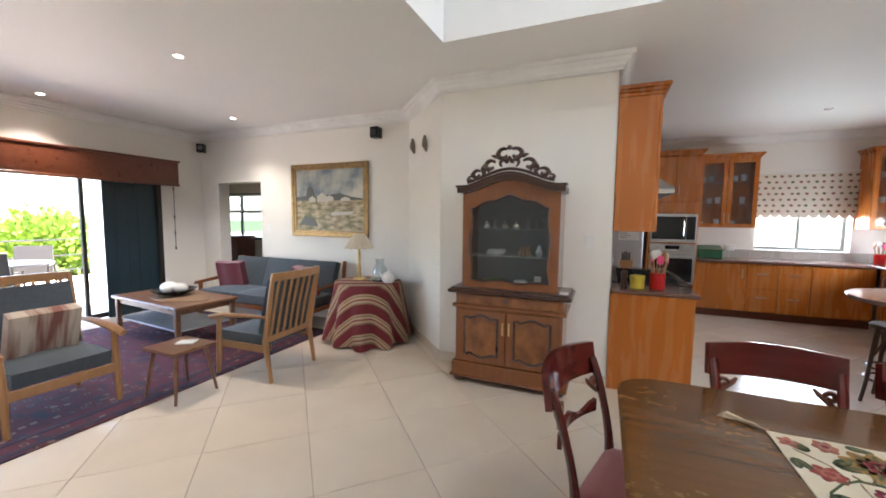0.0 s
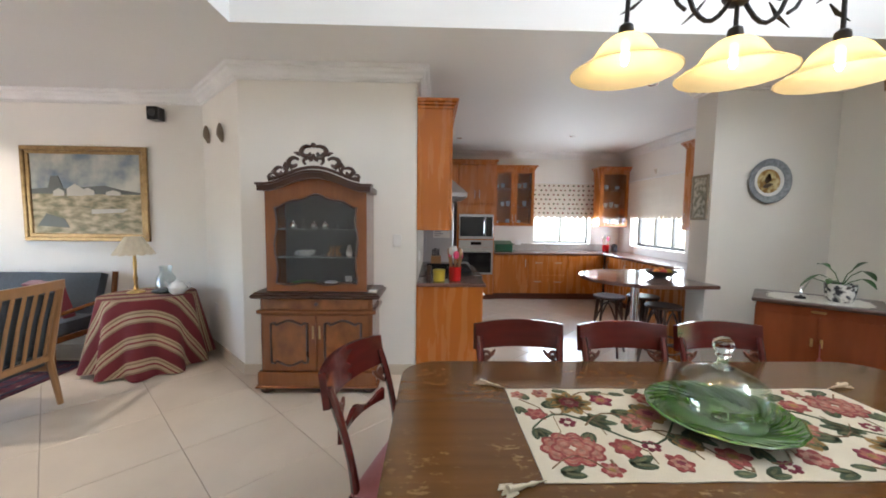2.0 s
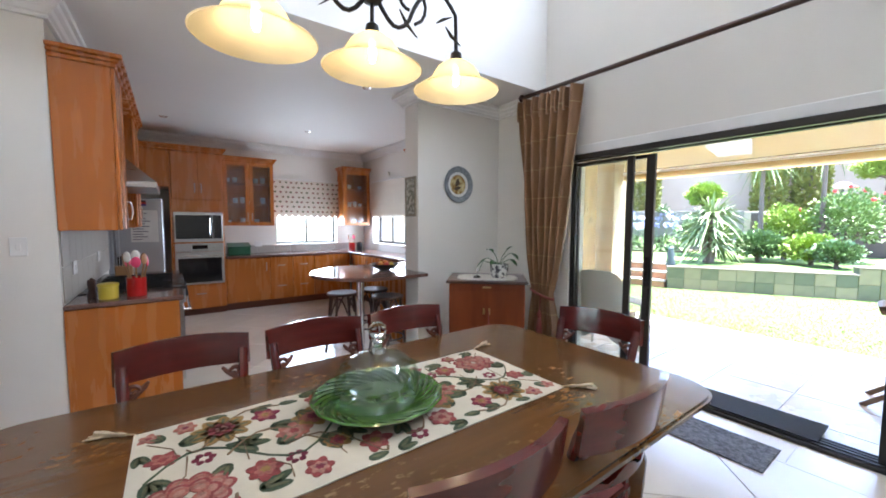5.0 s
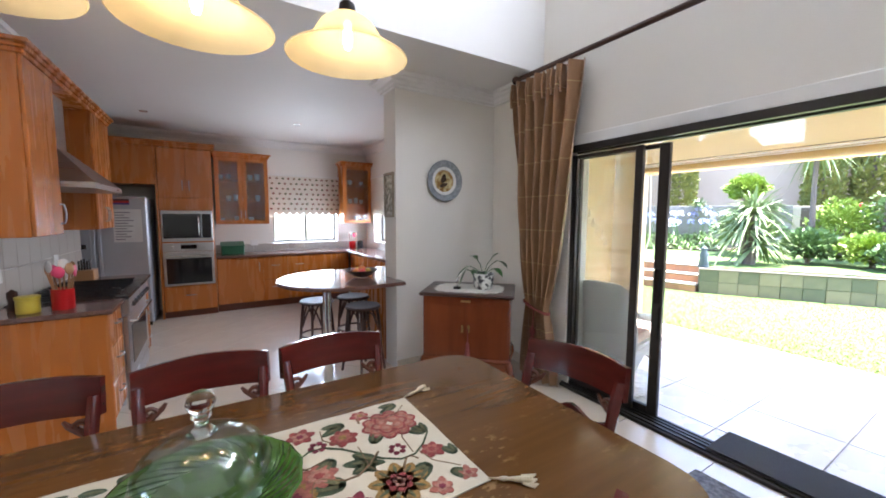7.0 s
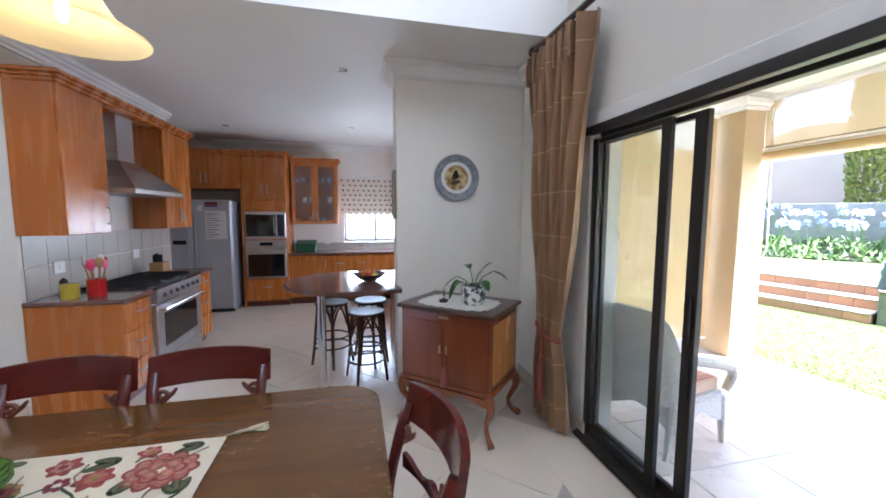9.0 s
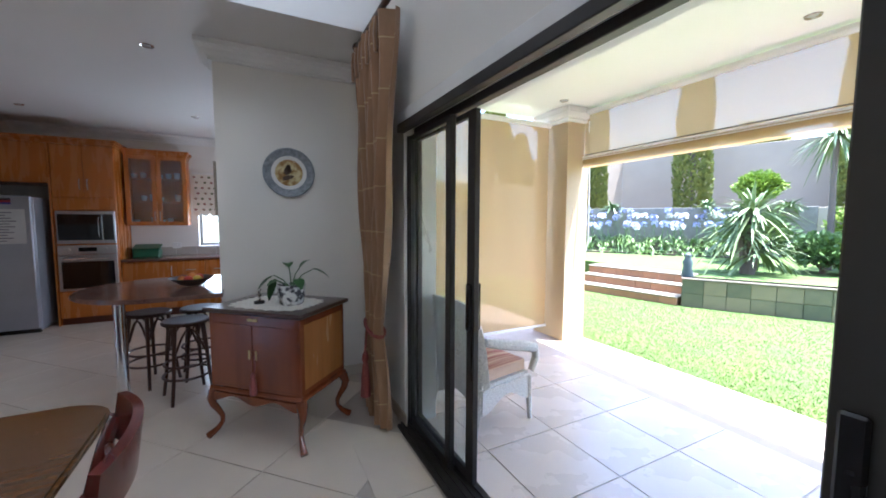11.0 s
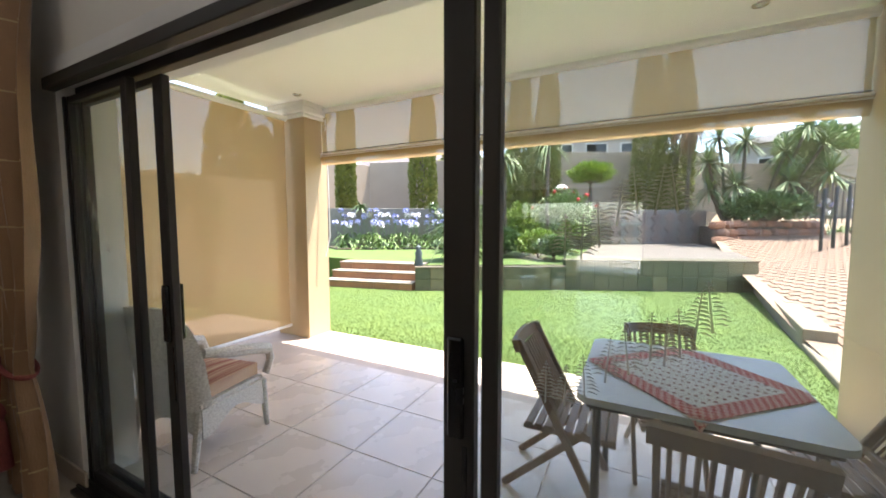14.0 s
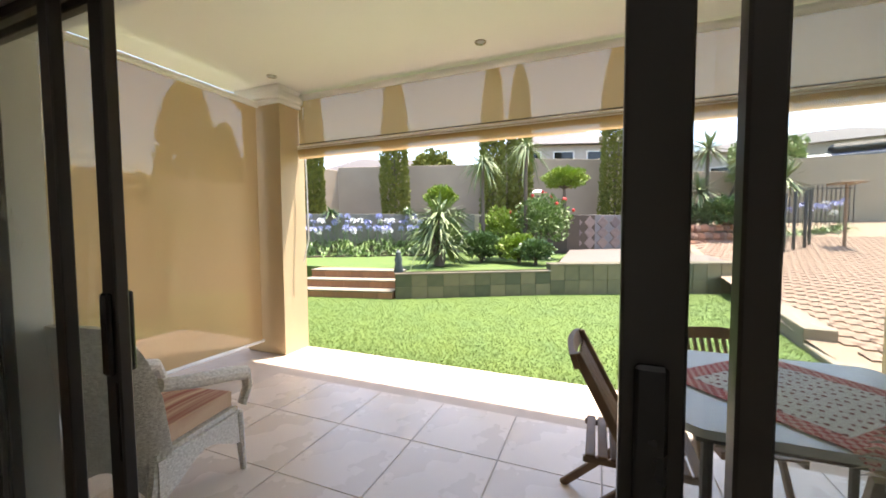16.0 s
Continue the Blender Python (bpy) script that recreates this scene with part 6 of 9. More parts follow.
k1 = crock(pose(0.38, 4.66, 0.8985), "red enamel pot full of wooden and pink utensils")
copy_thing(k1, pose(3.62, 8.35, 0.9005))
vessel("yellow_tin", "round yellow tin with a lid", "tin", [(0.055, 0), (0.058, 0.004), (0.058, 0.09), (0.062, 0.092), (0.062, 0.11), (0.05, 0.114), (0.001, 0.116)], YEL, pose(0.22, 4.62, 0.8985), 24)
vessel("pepper_mill", "dark wooden pepper mill", "mill", [(0.03, 0), (0.032, 0.02), (0.022, 0.06), (0.028, 0.1), (0.026, 0.13), (0.001, 0.15)], WALD, pose(0.12, 4.72, 0.8985))
kb = thing("knife_block", "light wooden block with knives", "knife block", pose(0.2, 6.08, 0.8985))
part("block", Geo().box(-0.07, -0.09, 0, 0.07, 0.09, 0.11, 0.006), LOAK, kb)
for k in range(5):
    part("knife_handle", Geo().box(-0.05 + 0.02 * k, -0.05, 0.1, -0.038 + 0.02 * k, -0.02, 0.2 + 0.01 * (k % 3), 0.003), BLACK, kb)
bb = thing("bread_bin", "dark green metal bread bin", "bread bin", pose(1.55, 8.35, 0.9005))
part("body", Geo().box(-0.17, -0.12, 0, 0.17, 0.12, 0.12, 0.012), GREENBOX, bb)
part("lid", Geo().slab(lambda u, v: (-0.175 + 0.35 * u, -0.125 + 0.25 * v, 0.128 + 0.06 * v), 2, 2, 0.02), GREENBOX, bb)
for m in (pose(1.9, 8.587, 1.06), pose(0.011, 4.85, 1.12, 0, 0, 90), pose(0.011, 5.98, 1.12, 0, 0, 90)):
    switch(m, 0.12, 0.1)
vessel("kettle_jar", "dark storage jar on the worktop", "jar", [(0.05, 0), (0.055, 0.01), (0.055, 0.14), (0.03, 0.16), (0.001, 0.17)], BLACK, pose(3.72, 8.2, 0.9005))

# recessed lights
DLM = glow("downlight_lens", (1.0, 0.86, 0.66), 3)
DLO = M("downlight_lens_off", (0.4, 0.4, 0.38), 0.3, bump=0)


def downlight(x, y, z, on=True):
    d = thing("downlight", "small round recessed ceiling light", "ceiling light", pose(x, y, z), "recessed ceiling lights")
    part("ring", Geo().lathe([(0.03, -0.002), (0.045, -0.008), (0.05, -0.002)], 24, None, False), CHROME, d)
    part("lens", Geo().lathe([(0.03, -0.001), (0.028, -0.004), (0.001, -0.004)], 20, None, False), DLM if on else DLO, d)
    if on:
        ld = bpy.data.lights.new("downlight", "SPOT")
        ld.energy, ld.color, ld.spot_size, ld.spot_blend, ld.shadow_soft_size = LOUNGE_W, (1.0, 0.9, 0.78), radians(105), 1.0, 0.03
        lo = new("downlight_lamp", ld)
        lo.location = (x, y, z - 0.02)


LOUNGE_W = 9
for x, y in ((-3.54, 3.13), (-6.1, 3.19), (-4.96, 4.75), (-3.5, 0.8)):
    downlight(x, y, C)
for x, y in ((2.34, 4.75), (0.58, 7.37), (2.4, 7.08)):
    downlight(x, y, C, False)
for x, y in ((6.3, 4.2), (6.45, 2.12), (6.45, 0.1)):
    downlight(x - 0.05, y, 2.86, False)

# ---- lounge ----
RUGM = bpy.data.materials.new("persian_rug_wool")
RUGM.use_nodes = True
N, L = RUGM.node_tree.nodes, RUGM.node_tree.links
tc, mp = N.new("ShaderNodeTexCoord"), N.new("ShaderNodeMapping")
vo, n1, rp = N.new("ShaderNodeTexVoronoi"), N.new("ShaderNodeTexNoise"), N.new("ShaderNodeValToRGB")
vo.inputs["Scale"].default_value = 11
vo.distance = "CHEBYCHEV"
L.new(tc.outputs["Object"], vo.inputs["Vector"])
els = rp.color_ramp.elements
els[0].color, els[0].position = (0.012, 0.012, 0.032, 1), 0.0
els[1].color, els[1].position = (0.07, 0.01, 0.022, 1), 0.35
for pz, cc in ((0.14, (0.17, 0.11, 0.09, 1)), (0.2, (0.06, 0.008, 0.018, 1)), (0.55, (0.025, 0.012, 0.03, 1)), (0.68, (0.15, 0.09, 0.08, 1)), (0.74, (0.07, 0.01, 0.02, 1))):
    e = els.new(pz)
    e.color = cc
rp.color_ramp.interpolation = "CONSTANT"
L.new(vo.outputs["Distance"], rp.inputs[0])
L.new(rp.outputs[0], N["Principled BSDF"].inputs["Base Color"])
N["Principled BSDF"].inputs["Roughness"].default_value = 0.95
rug = thing("persian_rug", "dark red patterned Persian rug with a fringe", "rug", pose(-4.75, 2.6, 0.0), )
part("pile", Geo().box(-1.42, -2.2, 0.001, 1.42, 2.2, 0.012, 0.004), RUGM, rug)
g = Geo()
for a in (1.36, 1.2):
    for s in (-1, 1):
        g.box(s * a - 0.02, -2.15, 0.012, s * a + 0.02, 2.15, 0.0145)
for b in (2.13, 1.97):
    for s in (-1, 1):
        g.box(-1.34, s * b - 0.02, 0.012, 1.34, s * b + 0.02, 0.0145)
part("border_band", g, M("navy_wool", (0.02, 0.018, 0.04), 0.95, scale=60, bump=0.3), rug)
part("fringe", Geo().box(-1.4, -2.27, 0.001, 1.4, -2.2, 0.006).box(-1.4, 2.2, 0.001, 1.4, 2.27, 0.006), TASS, rug)


def lounge_chair(m, fabric):
    c = thing("armchair", "light wood slat-back armchair with blue-grey cushions", "armchair", m)
    for s in (-1, 1):
        part("rear_leg", Geo().tube([(s * 0.29, -0.04, 0), (s * 0.29, 0.02, 0.36), (s * 0.3, -0.1, 0.98)], [0.02, 0.026, 0.018], 8, 1.2), LOAK, c)
        part("front_leg", Geo().tube([(s * 0.31, 0.58, 0), (s * 0.31, 0.56, 0.3), (s * 0.31, 0.55, 0.56)], [0.018, 0.026, 0.02], 8, 1.2), LOAK, c)
        part("arm", Geo().tube([(s * 0.31, -0.02, 0.6), (s * 0.33, 0.2, 0.6), (s * 0.33, 0.45, 0.585), (s * 0.33, 0.64, 0.55)], [0.02, 0.026, 0.034, 0.028], 8, 0.6), LOAK, c)
        part("seat_rail", Geo().box(s * 0.29 - 0.015, 0.0, 0.27, s * 0.29 + 0.015, 0.57, 0.33, 0.004), LOAK, c)
    part("top_rail", Geo().slab(lambda u, v: (-0.31 + 0.62 * u, -0.1 - 0.035 * math.sin(math.pi * u), 0.93 + 0.07 * v), 12, 2, 0.025), LOAK, c)
    part("lower_rail", Geo().box(-0.29, 0.0, 0.36, 0.29, 0.025, 0.41, 0.004), LOAK, c)
    for k in range(7):
        x = -0.24 + 0.08 * k
        part("slat", Geo().tube([(x, 0.01, 0.4), (x, -0.05, 0.68), (x * 1.02, -0.12, 0.945)], 0.013, 6, 0.6), LOAK, c)
    part("back_cushion", Geo().slab(lambda u, v: (-0.26 + 0.52 * u, 0.08 - 0.13 * v + 0.03 * math.sin(math.pi * u), 0.42 + 0.5 * v), 10, 8, 0.09), fabric, c)
    part("seat_cushion", Geo().slab(lambda u, v: (-0.27 + 0.54 * u, 0.04 + 0.54 * v, 0.37 + 0.03 * math.sin(math.pi * u) * math.sin(math.pi * v)), 10, 8, 0.1), fabric, c)
    part("front_rail", Geo().box(-0.3, 0.56, 0.24, 0.3, 0.585, 0.31, 0.004), LOAK, c)
    return c


lounge_chair(pose(-2.83, 3.62, 0, 0, 0, 93), BLUEF)
l2 = lounge_chair(pose(-4.2, 2.3, 0.012, 0, 0, -92), BLUEF)
cw = solid("striped_cushion", Geo().slab(lambda u, v: (-0.2 + 0.4 * u, 0.0, 0.36 * v), 8, 8, 0.09), M("striped_cushion_cloth", (0.5, 0.42, 0.34), 0.9, col2=(0.2, 0.08, 0.06), scale=14, stretch=(1, 0.1, 0.1), contrast=0.1), "striped cushion leaning in the armchair", "cushion", pose(-4.02, 2.3, 0.44, -20, 0, -92))

so = thing("sofa", "wood-framed three-seat sofa with blue-grey cushions", "sofa", pose(-4.45, 5.2, 0.012, 0, 0, 180))
for s in (-1, 1):
    part("arm", Geo().tube([(s * 1.0, -0.02, 0.56), (s * 1.02, 0.3, 0.56), (s * 1.02, 0.75, 0.52)], [0.025, 0.035, 0.03], 8, 0.6), WALN, so)
    part("front_leg", Geo().tube([(s * 1.0, 0.7, 0), (s * 1.0, 0.68, 0.54)], 0.028, 8), WALN, so)
    part("rear_leg", Geo().tube([(s * 1.0, 0.02, 0), (s * 1.0, 0.0, 0.4), (s * 1.0, -0.07, 0.86)], 0.028, 8), WALN, so)
part("seat_frame", Geo().box(-0.98, 0.0, 0.24, 0.98, 0.72, 0.3, 0.006), WALN, so)
for k in range(3):
    x0 = -0.96 + 0.645 * k
    part("seat_cushion", Geo().slab(lambda u, v, x0=x0: (x0 + 0.63 * u, 0.06 + 0.66 * v, 0.37 + 0.03 * math.sin(math.pi * u) * math.sin(math.pi * v)), 8, 8, 0.12), BLUEF, so)
    part("back_cushion", Geo().slab(lambda u, v, x0=x0: (x0 + 0.63 * u, 0.16 - 0.14 * v + 0.02 * math.sin(math.pi * u), 0.43 + 0.42 * v), 8, 8, 0.11), BLUEF, so)
for x, a in ((-5.2, 18), (-3.75, -14)):
    solid("red_cushion", Geo().slab(lambda u, v: (-0.2 + 0.4 * u, 0.012 * math.sin(9 * u), 0.38 * v), 10, 10, 0.1), REDF, "dark red velvet cushion on the sofa", "cushion", pose(x, 4.86, 0.452, 14, 0, a))
ct = thing("coffee_table", "low wooden coffee table with a lower shelf", "coffee table", pose(-4.9, 3.82, 0.012, 0, 0, -4))
part("top", Geo().box(-0.7, -0.36, 0.46, 0.7, 0.36, 0.5, 0.008), TABW, ct)
part("shelf", Geo().box(-0.62, -0.3, 0.2, 0.62, 0.3, 0.22, 0.004), M("shelf_glass_grey", (0.4, 0.4, 0.4), 0.2, bump=0), ct)
part("apron", Geo().box(-0.64, -0.31, 0.4, 0.64, 0.31, 0.459, 0.004), TABW, ct)
for x in (-0.64, 0.64):
    for y in (-0.31, 0.31):
        part("leg", Geo().box(x - 0.025, y - 0.025, 0, x + 0.025, y + 0.025, 0.458, 0.005), TABW, ct)
solid("woven_mat", Geo().prism([(0.42 * math.cos(t) * (1 + 0.15 * math.cos(2 * t)), 0.24 * math.sin(t)) for t in [2 * math.pi * k / 30 for k in range(30)]], 0, 0.006), TEAK, "brown woven table mat on the coffee table", "mat", pose(-4.78, 3.8, 0.5125), smooth=0)
bw = vessel("wooden_bowl", "dark oval wooden bowl on the coffee table", "bowl", [(0.1, 0), (0.2, 0.04), (0.24, 0.07), (0.23, 0.068), (0.18, 0.04), (0.001, 0.02)], BLACK, pose(-4.95, 3.85, 0.519), 30)
for x, y, s in ((-5.05, 3.85, 0.1), (-4.88, 3.88, 0.085), (-4.95, 3.77, 0.07)):
    solid("ostrich_egg", Geo().ball((0, 0, 0), s, 10, 0.75), CHINA, "pale ornamental egg in the bowl", "ornament", pose(x, y, 0.6))
sd = thing("side_table", "small square wooden side table with splayed legs", "side table", pose(-3.28, 2.87, 0.012))
part("top", Geo().box(-0.2, -0.18, 0.39, 0.2, 0.18, 0.415, 0.006), TABW, sd)
for x in (-1, 1):
    for y in (-1, 1):
        part("leg", Geo().tube([(x * 0.14, y * 0.12, 0.39), (x * 0.19, y * 0.17, 0.0)], [0.018, 0.011], 8), TABW, sd)
solid("paper_pad", Geo().box(-0.07, -0.05, 0, 0.07, 0.05, 0.012, 0.003), PAPER, "small pale notepad on the side table", "notepad", pose(-3.27, 2.92, 0.4275, 0, 0, 30))

# round table with striped cloth
STR = bpy.data.materials.new("striped_throw")
STR.use_nodes = True
N, L = STR.node_tree.nodes, STR.node_tree.links
wv, rp, md, dv = N.new("ShaderNodeAttribute"), N.new("ShaderNodeValToRGB"), N.new("ShaderNodeMath"), N.new("ShaderNodeMath")
wv.attribute_name = "weave"
dv.operation, md.operation = "MULTIPLY_ADD", "FRACT"
L.new(wv.outputs["Fac"], dv.inputs[0])
dv.inputs[1].default_value = 4.6
dv.inputs[2].default_value = 20.1
L.new(dv.outputs[0], md.inputs[0])
L.new(md.outputs[0], rp.inputs[0])
rp.color_ramp.interpolation = "CONSTANT"
els = rp.color_ramp.elements
els[0].color, els[0].position = (0.14, 0.014, 0.018, 1), 0
els[1].color, els[1].position = (0.34, 0.25, 0.15, 1), 0.3
for pz, cc in ((0.38, (0.2, 0.13, 0.07, 1)), (0.44, (0.38, 0.29, 0.18, 1)), (0.55, (0.18, 0.02, 0.025, 1)), (0.62, (0.35, 0.26, 0.16, 1)), (0.75, (0.2, 0.12, 0.07, 1)), (0.82, (0.14, 0.016, 0.02, 1))):
    e = els.new(pz)
    e.color = cc
L.new(rp.outputs[0], N["Principled BSDF"].inputs["Base Color"])
N["Principled BSDF"].inputs["Roughness"].default_value = 0.9
rt = thing("round_table", "round table draped to the floor in a striped cloth", "table", pose(-2.72, 4.78, 0.0))
part("table_frame", Geo().lathe([(0.3, 0.0), (0.3, 0.02), (0.04, 0.04), (0.04, 0.68), (0.38, 0.69), (0.38, 0.71)], 24), TABW, rt)
def throw(u, v):
    t = 2 * math.pi * u
    if v < 0.25:
        r, z = 0.4 * v / 0.25, 0.718
    else:
        q = (v - 0.25) / 0.75
        r = 0.4 + 0.1 * q * (1 + 0.3 * math.cos(11 * t + 0.7 * math.sin(3 * t))) + 0.035 * q * math.cos(11 * t)
        z = 0.718 - 0.69 * q + 0.02 * math.sin(2 * t) * q
    return (r * math.cos(t), r * math.sin(t), z)
def woven(x, y, z):
    """Distance across the weave, along the cloth, from the middle of the table."""
    r = math.hypot(x, y)
    along = min(r, 0.4) + max(0.0, 0.715 - z)
    return along * math.cos(math.atan2(y, x) + radians(62))


cl = part("cloth", Geo().slab(throw, 110, 24, 0.006), STR, rt, "red and cream striped cloth")
wa = cl.data.attributes.new("weave", "FLOAT", "POINT")
wa.data.foreach_set("value", [woven(*v.co) for v in cl.data.vertices])
lp = thing("table_lamp", "brass table lamp with a scalloped cream shade", "lamp", pose(-2.88, 4.82, 0.722))
part("stand", Geo().lathe([(0.08, 0), (0.075, 0.015), (0.024, 0.03), (0.014, 0.1), (0.022, 0.14), (0.013, 0.2), (0.018, 0.3), (0.01, 0.42)], 18), BRASS, lp)
part("shade", Geo().slab(lambda u, v: ((0.17 - 0.1 * v + 0.012 * math.cos(12 * 2 * math.pi * u) * (1 - v)) * math.cos(2 * math.pi * u), (0.17 - 0.1 * v + 0.012 * math.cos(12 * 2 * math.pi * u) * (1 - v)) * math.sin(2 * math.pi * u), 0.4 + 0.17 * v - 0.012 * abs(math.cos(6 * 2 * math.pi * u)) * (1 - v)), 72, 8, 0.004), M("cream_shade", (0.6, 0.52, 0.38), 0.8, scale=30, bump=0.2), lp)
jg = thing("glass_jug", "clear glass jug on a dark tray", "jug", pose(-2.6, 4.86, 0.722))
part("tray", Geo().lathe([(0.12, 0), (0.13, 0.012), (0.12, 0.025), (0.001, 0.02)], 24), BLACK, jg)
part("jug", Geo().lathe([(0.08, 0.026), (0.095, 0.06), (0.085, 0.15), (0.05, 0.21), (0.055, 0.25), (0.06, 0.27), (0.055, 0.268), (0.045, 0.21), (0.08, 0.14), (0.09, 0.06), (0.001, 0.03)], 24, None, False), GLS, jg)
tp = thing("china_teapot", "white china teapot beside the glass jug", "teapot", pose(-2.42, 4.76, 0.722))
part("pot", Geo().lathe([(0.05, 0), (0.075, 0.03), (0.08, 0.07), (0.05, 0.12), (0.025, 0.13), (0.012, 0.15), (0.001, 0.155)], 20), CHINA, tp)
part("handle", Geo().tube([(0.07, 0, 0.1), (0.12, 0, 0.12), (0.13, 0, 0.07), (0.075, 0, 0.04)], 0.008, 7), CHINA, tp)
part("spout", Geo().tube([(-0.07, 0, 0.05), (-0.11, 0, 0.09), (-0.13, 0, 0.12)], [0.014, 0.01, 0.008], 7), CHINA, tp)

# landscape painting
pa = thing("painting", "framed landscape painting of white cottages under a cloudy sky", "painting", pose(-3.76, 5.328, 1.74))
PW, PH = 0.69, 0.53
g = Geo()
for ins, y, w in ((0.0, -0.04, 0.045), (0.045, -0.028, 0.04)):
    a, b = PW - ins, PH - ins
    g.box(-a, y, -b, a, -0.002, -b + w, 0.006).box(-a, y, b - w, a, -0.002, b, 0.006).box(-a, y, -b + w, -a + w, -0.002, b - w, 0.006).box(a - w, y, -b + w, a, -0.002, b - w, 0.006)
part("frame", g, GOLD, pa, "gilt moulded frame")
a, b = PW - 0.08, PH - 0.08
part("sky", Geo().box(-a, -0.012, 0.02, a, -0.002, b), M("painted_sky", (0.56, 0.55, 0.48), 0.5, col2=(0.13, 0.18, 0.23), scale=3.2, contrast=0.14, bump=0.3, bscale=60), pa)
part("ground", Geo().box(-a, -0.012, -b, a, -0.002, 0.019), M("painted_sand", (0.56, 0.46, 0.3), 0.5, col2=(0.14, 0.13, 0.06), scale=7, stretch=(1, 1, 2.5), contrast=0.14, bump=0.3, bscale=60), pa)
HILL, COT = M("painted_hill", (0.1, 0.11, 0.1), 0.5, scale=12), M("painted_cottage", (0.6, 0.57, 0.5), 0.5, scale=12)
part("hills", Geo().prism([(-a, 0.0), (a, 0.0), (a, 0.02), (0.4, 0.05), (0.2, 0.1), (0.0, 0.08), (-0.25, 0.06), (-0.3, 0.2), (-0.38, 0.2), (-0.42, 0.07), (-a, 0.05)], 0, 0.004, pose(0, -0.012, 0, 90)), HILL, pa)
g = Geo()
for x, z, w, h in ((-0.12, -0.02, 0.09, 0.08), (-0.3, -0.02, 0.06, 0.05), (0.02, -0.01, 0.07, 0.05), (0.3, -0.01, 0.08, 0.035)):
    g.prism([(x - w, z), (x + w, z), (x + w, z + h), (x, z + h * 1.7), (x - w, z + h)], 0, 0.003, pose(0, -0.0165, 0, 90))
g.prism([(0.05, -0.22), (0.4, -0.2), (0.45, -0.16), (0.05, -0.17)], 0, 0.003, pose(0, -0.0165, 0, 90))
part("cottages", g, COT, pa)
part("shrubs", Geo().prism([(-0.55, -0.36), (-0.2, -0.38), (-0.25, -0.28), (-0.45, -0.22)], 0, 0.003, pose(0, -0.0165, 0, 90)), HILL, pa)

for x, y, rz in ((-2.9, 5.3, 0), (-6.35, 5.25, 40)):
    s = thing("wall_speaker", "small black wall-mounted loudspeaker", "loudspeaker", pose(x, y, 2.62, 0, 0, rz))
    part("cabinet", Geo().box(-0.06, -0.12, -0.07, 0.06, 0.0, 0.07, 0.006), BLACK, s)
    part("grille", Geo().lathe([(0.04, 0), (0.04, 0.004), (0.001, 0.006)], 16, pose(0, -0.121, 0, 90)), M("speaker_cone", (0.05, 0.05, 0.05), 0.6), s)
for k, (q, z) in enumerate(((0.75, 2.38), (0.35, 2.33))):
    x, y = -1.63 - 0.82 * q, 4.49 + 0.84 * q
    solid("bird_ornament", Geo().tube([(0, -0.02, -0.09), (0.0, -0.04, -0.02), (0.0, -0.04, 0.04), (0.03, -0.05, 0.08)], [0.012, 0.035, 0.028, 0.012], 8), M("driftwood_carving", (0.22, 0.17, 0.12), 0.8, scale=30), "small carved bird on the angled wall", "ornament", pose(x, y, z, 0, 0, -45))
pm = thing("pelmet", "dark red wooden pelmet above the terrace door", "pelmet", pose(-6.5, 2.7, 2.0))
part("board", Geo().box(0.13, -2.2, 0, 0.155, 2.14, 0.33, 0.006), CHERRYD, pm)
part("top", Geo().box(0.0, -2.2, 0.33, 0.175, 2.16, 0.36, 0.008), CHERRYD, pm)
part("end", Geo().box(0.0, 2.115, 0, 0.13, 2.14, 0.33, 0.004), CHERRYD, pm)
part("lower_moulding", Geo().box(0.12, -2.2, -0.04, 0.165, 2.15, 0.0, 0.01), CHERRYD, pm)
shu = thing("stacked_shutter", "dark teal stacked folding door leaves", "shutter", pose(-6.57, 3.92, 0))
TEALS = M("dark_teal_shutter", (0.014, 0.036, 0.05), 0.45, scale=8)
for k in range(5):
    part("shutter_leaf", Geo().box(-0.014 + 0.006 * (k % 2), 0.14 * k, 0.02, 0.012 + 0.006 * (k % 2), 0.14 * k + 0.139, 2.05, 0.004), TEALS, shu)
cd = thing("blind_cord", "thin blind cord with wooden toggles", "cord", pose(-6.46, 4.82, 0))
part("cord", Geo().tube([(0, 0, 2.0), (0, 0, 0.95)], 0.004, 5), WALD, cd)
for z in (1.9, 1.45, 1.2, 0.95):
    part("toggle", Geo().lathe([(0.004, 0), (0.014, 0.02), (0.004, 0.05)], 10, pose(0, 0, z)), WALD, cd)
hc = thing("hall_chest", "dark red wooden chest of drawers in the hall", "chest", pose(-7.62, 6.75, 0))
part("body", Geo().box(-0.4, -0.22, 0, 0.4, 0.22, 1.05, 0.006), CHERRYD, hc)
part("top", Geo().box(-0.43, -0.25, 1.05, 0.43, 0.23, 1.085, 0.008), CHERRYD, hc)
for k in range(4):
    part("drawer", Geo().box(-0.37, -0.235, 0.08 + 0.24 * k, 0.37, -0.221, 0.3 + 0.24 * k, 0.004), CHERRYD, hc)
g = Geo()
for k in range(14):
    g.box(-8.45, 7.04, 1.6 + 0.028 * k, -6.95, 7.05, 1.618 + 0.028 * k)
solid("slat_blind", g, WHITE, "white slatted blind in the hall window", "blind", smooth=0)

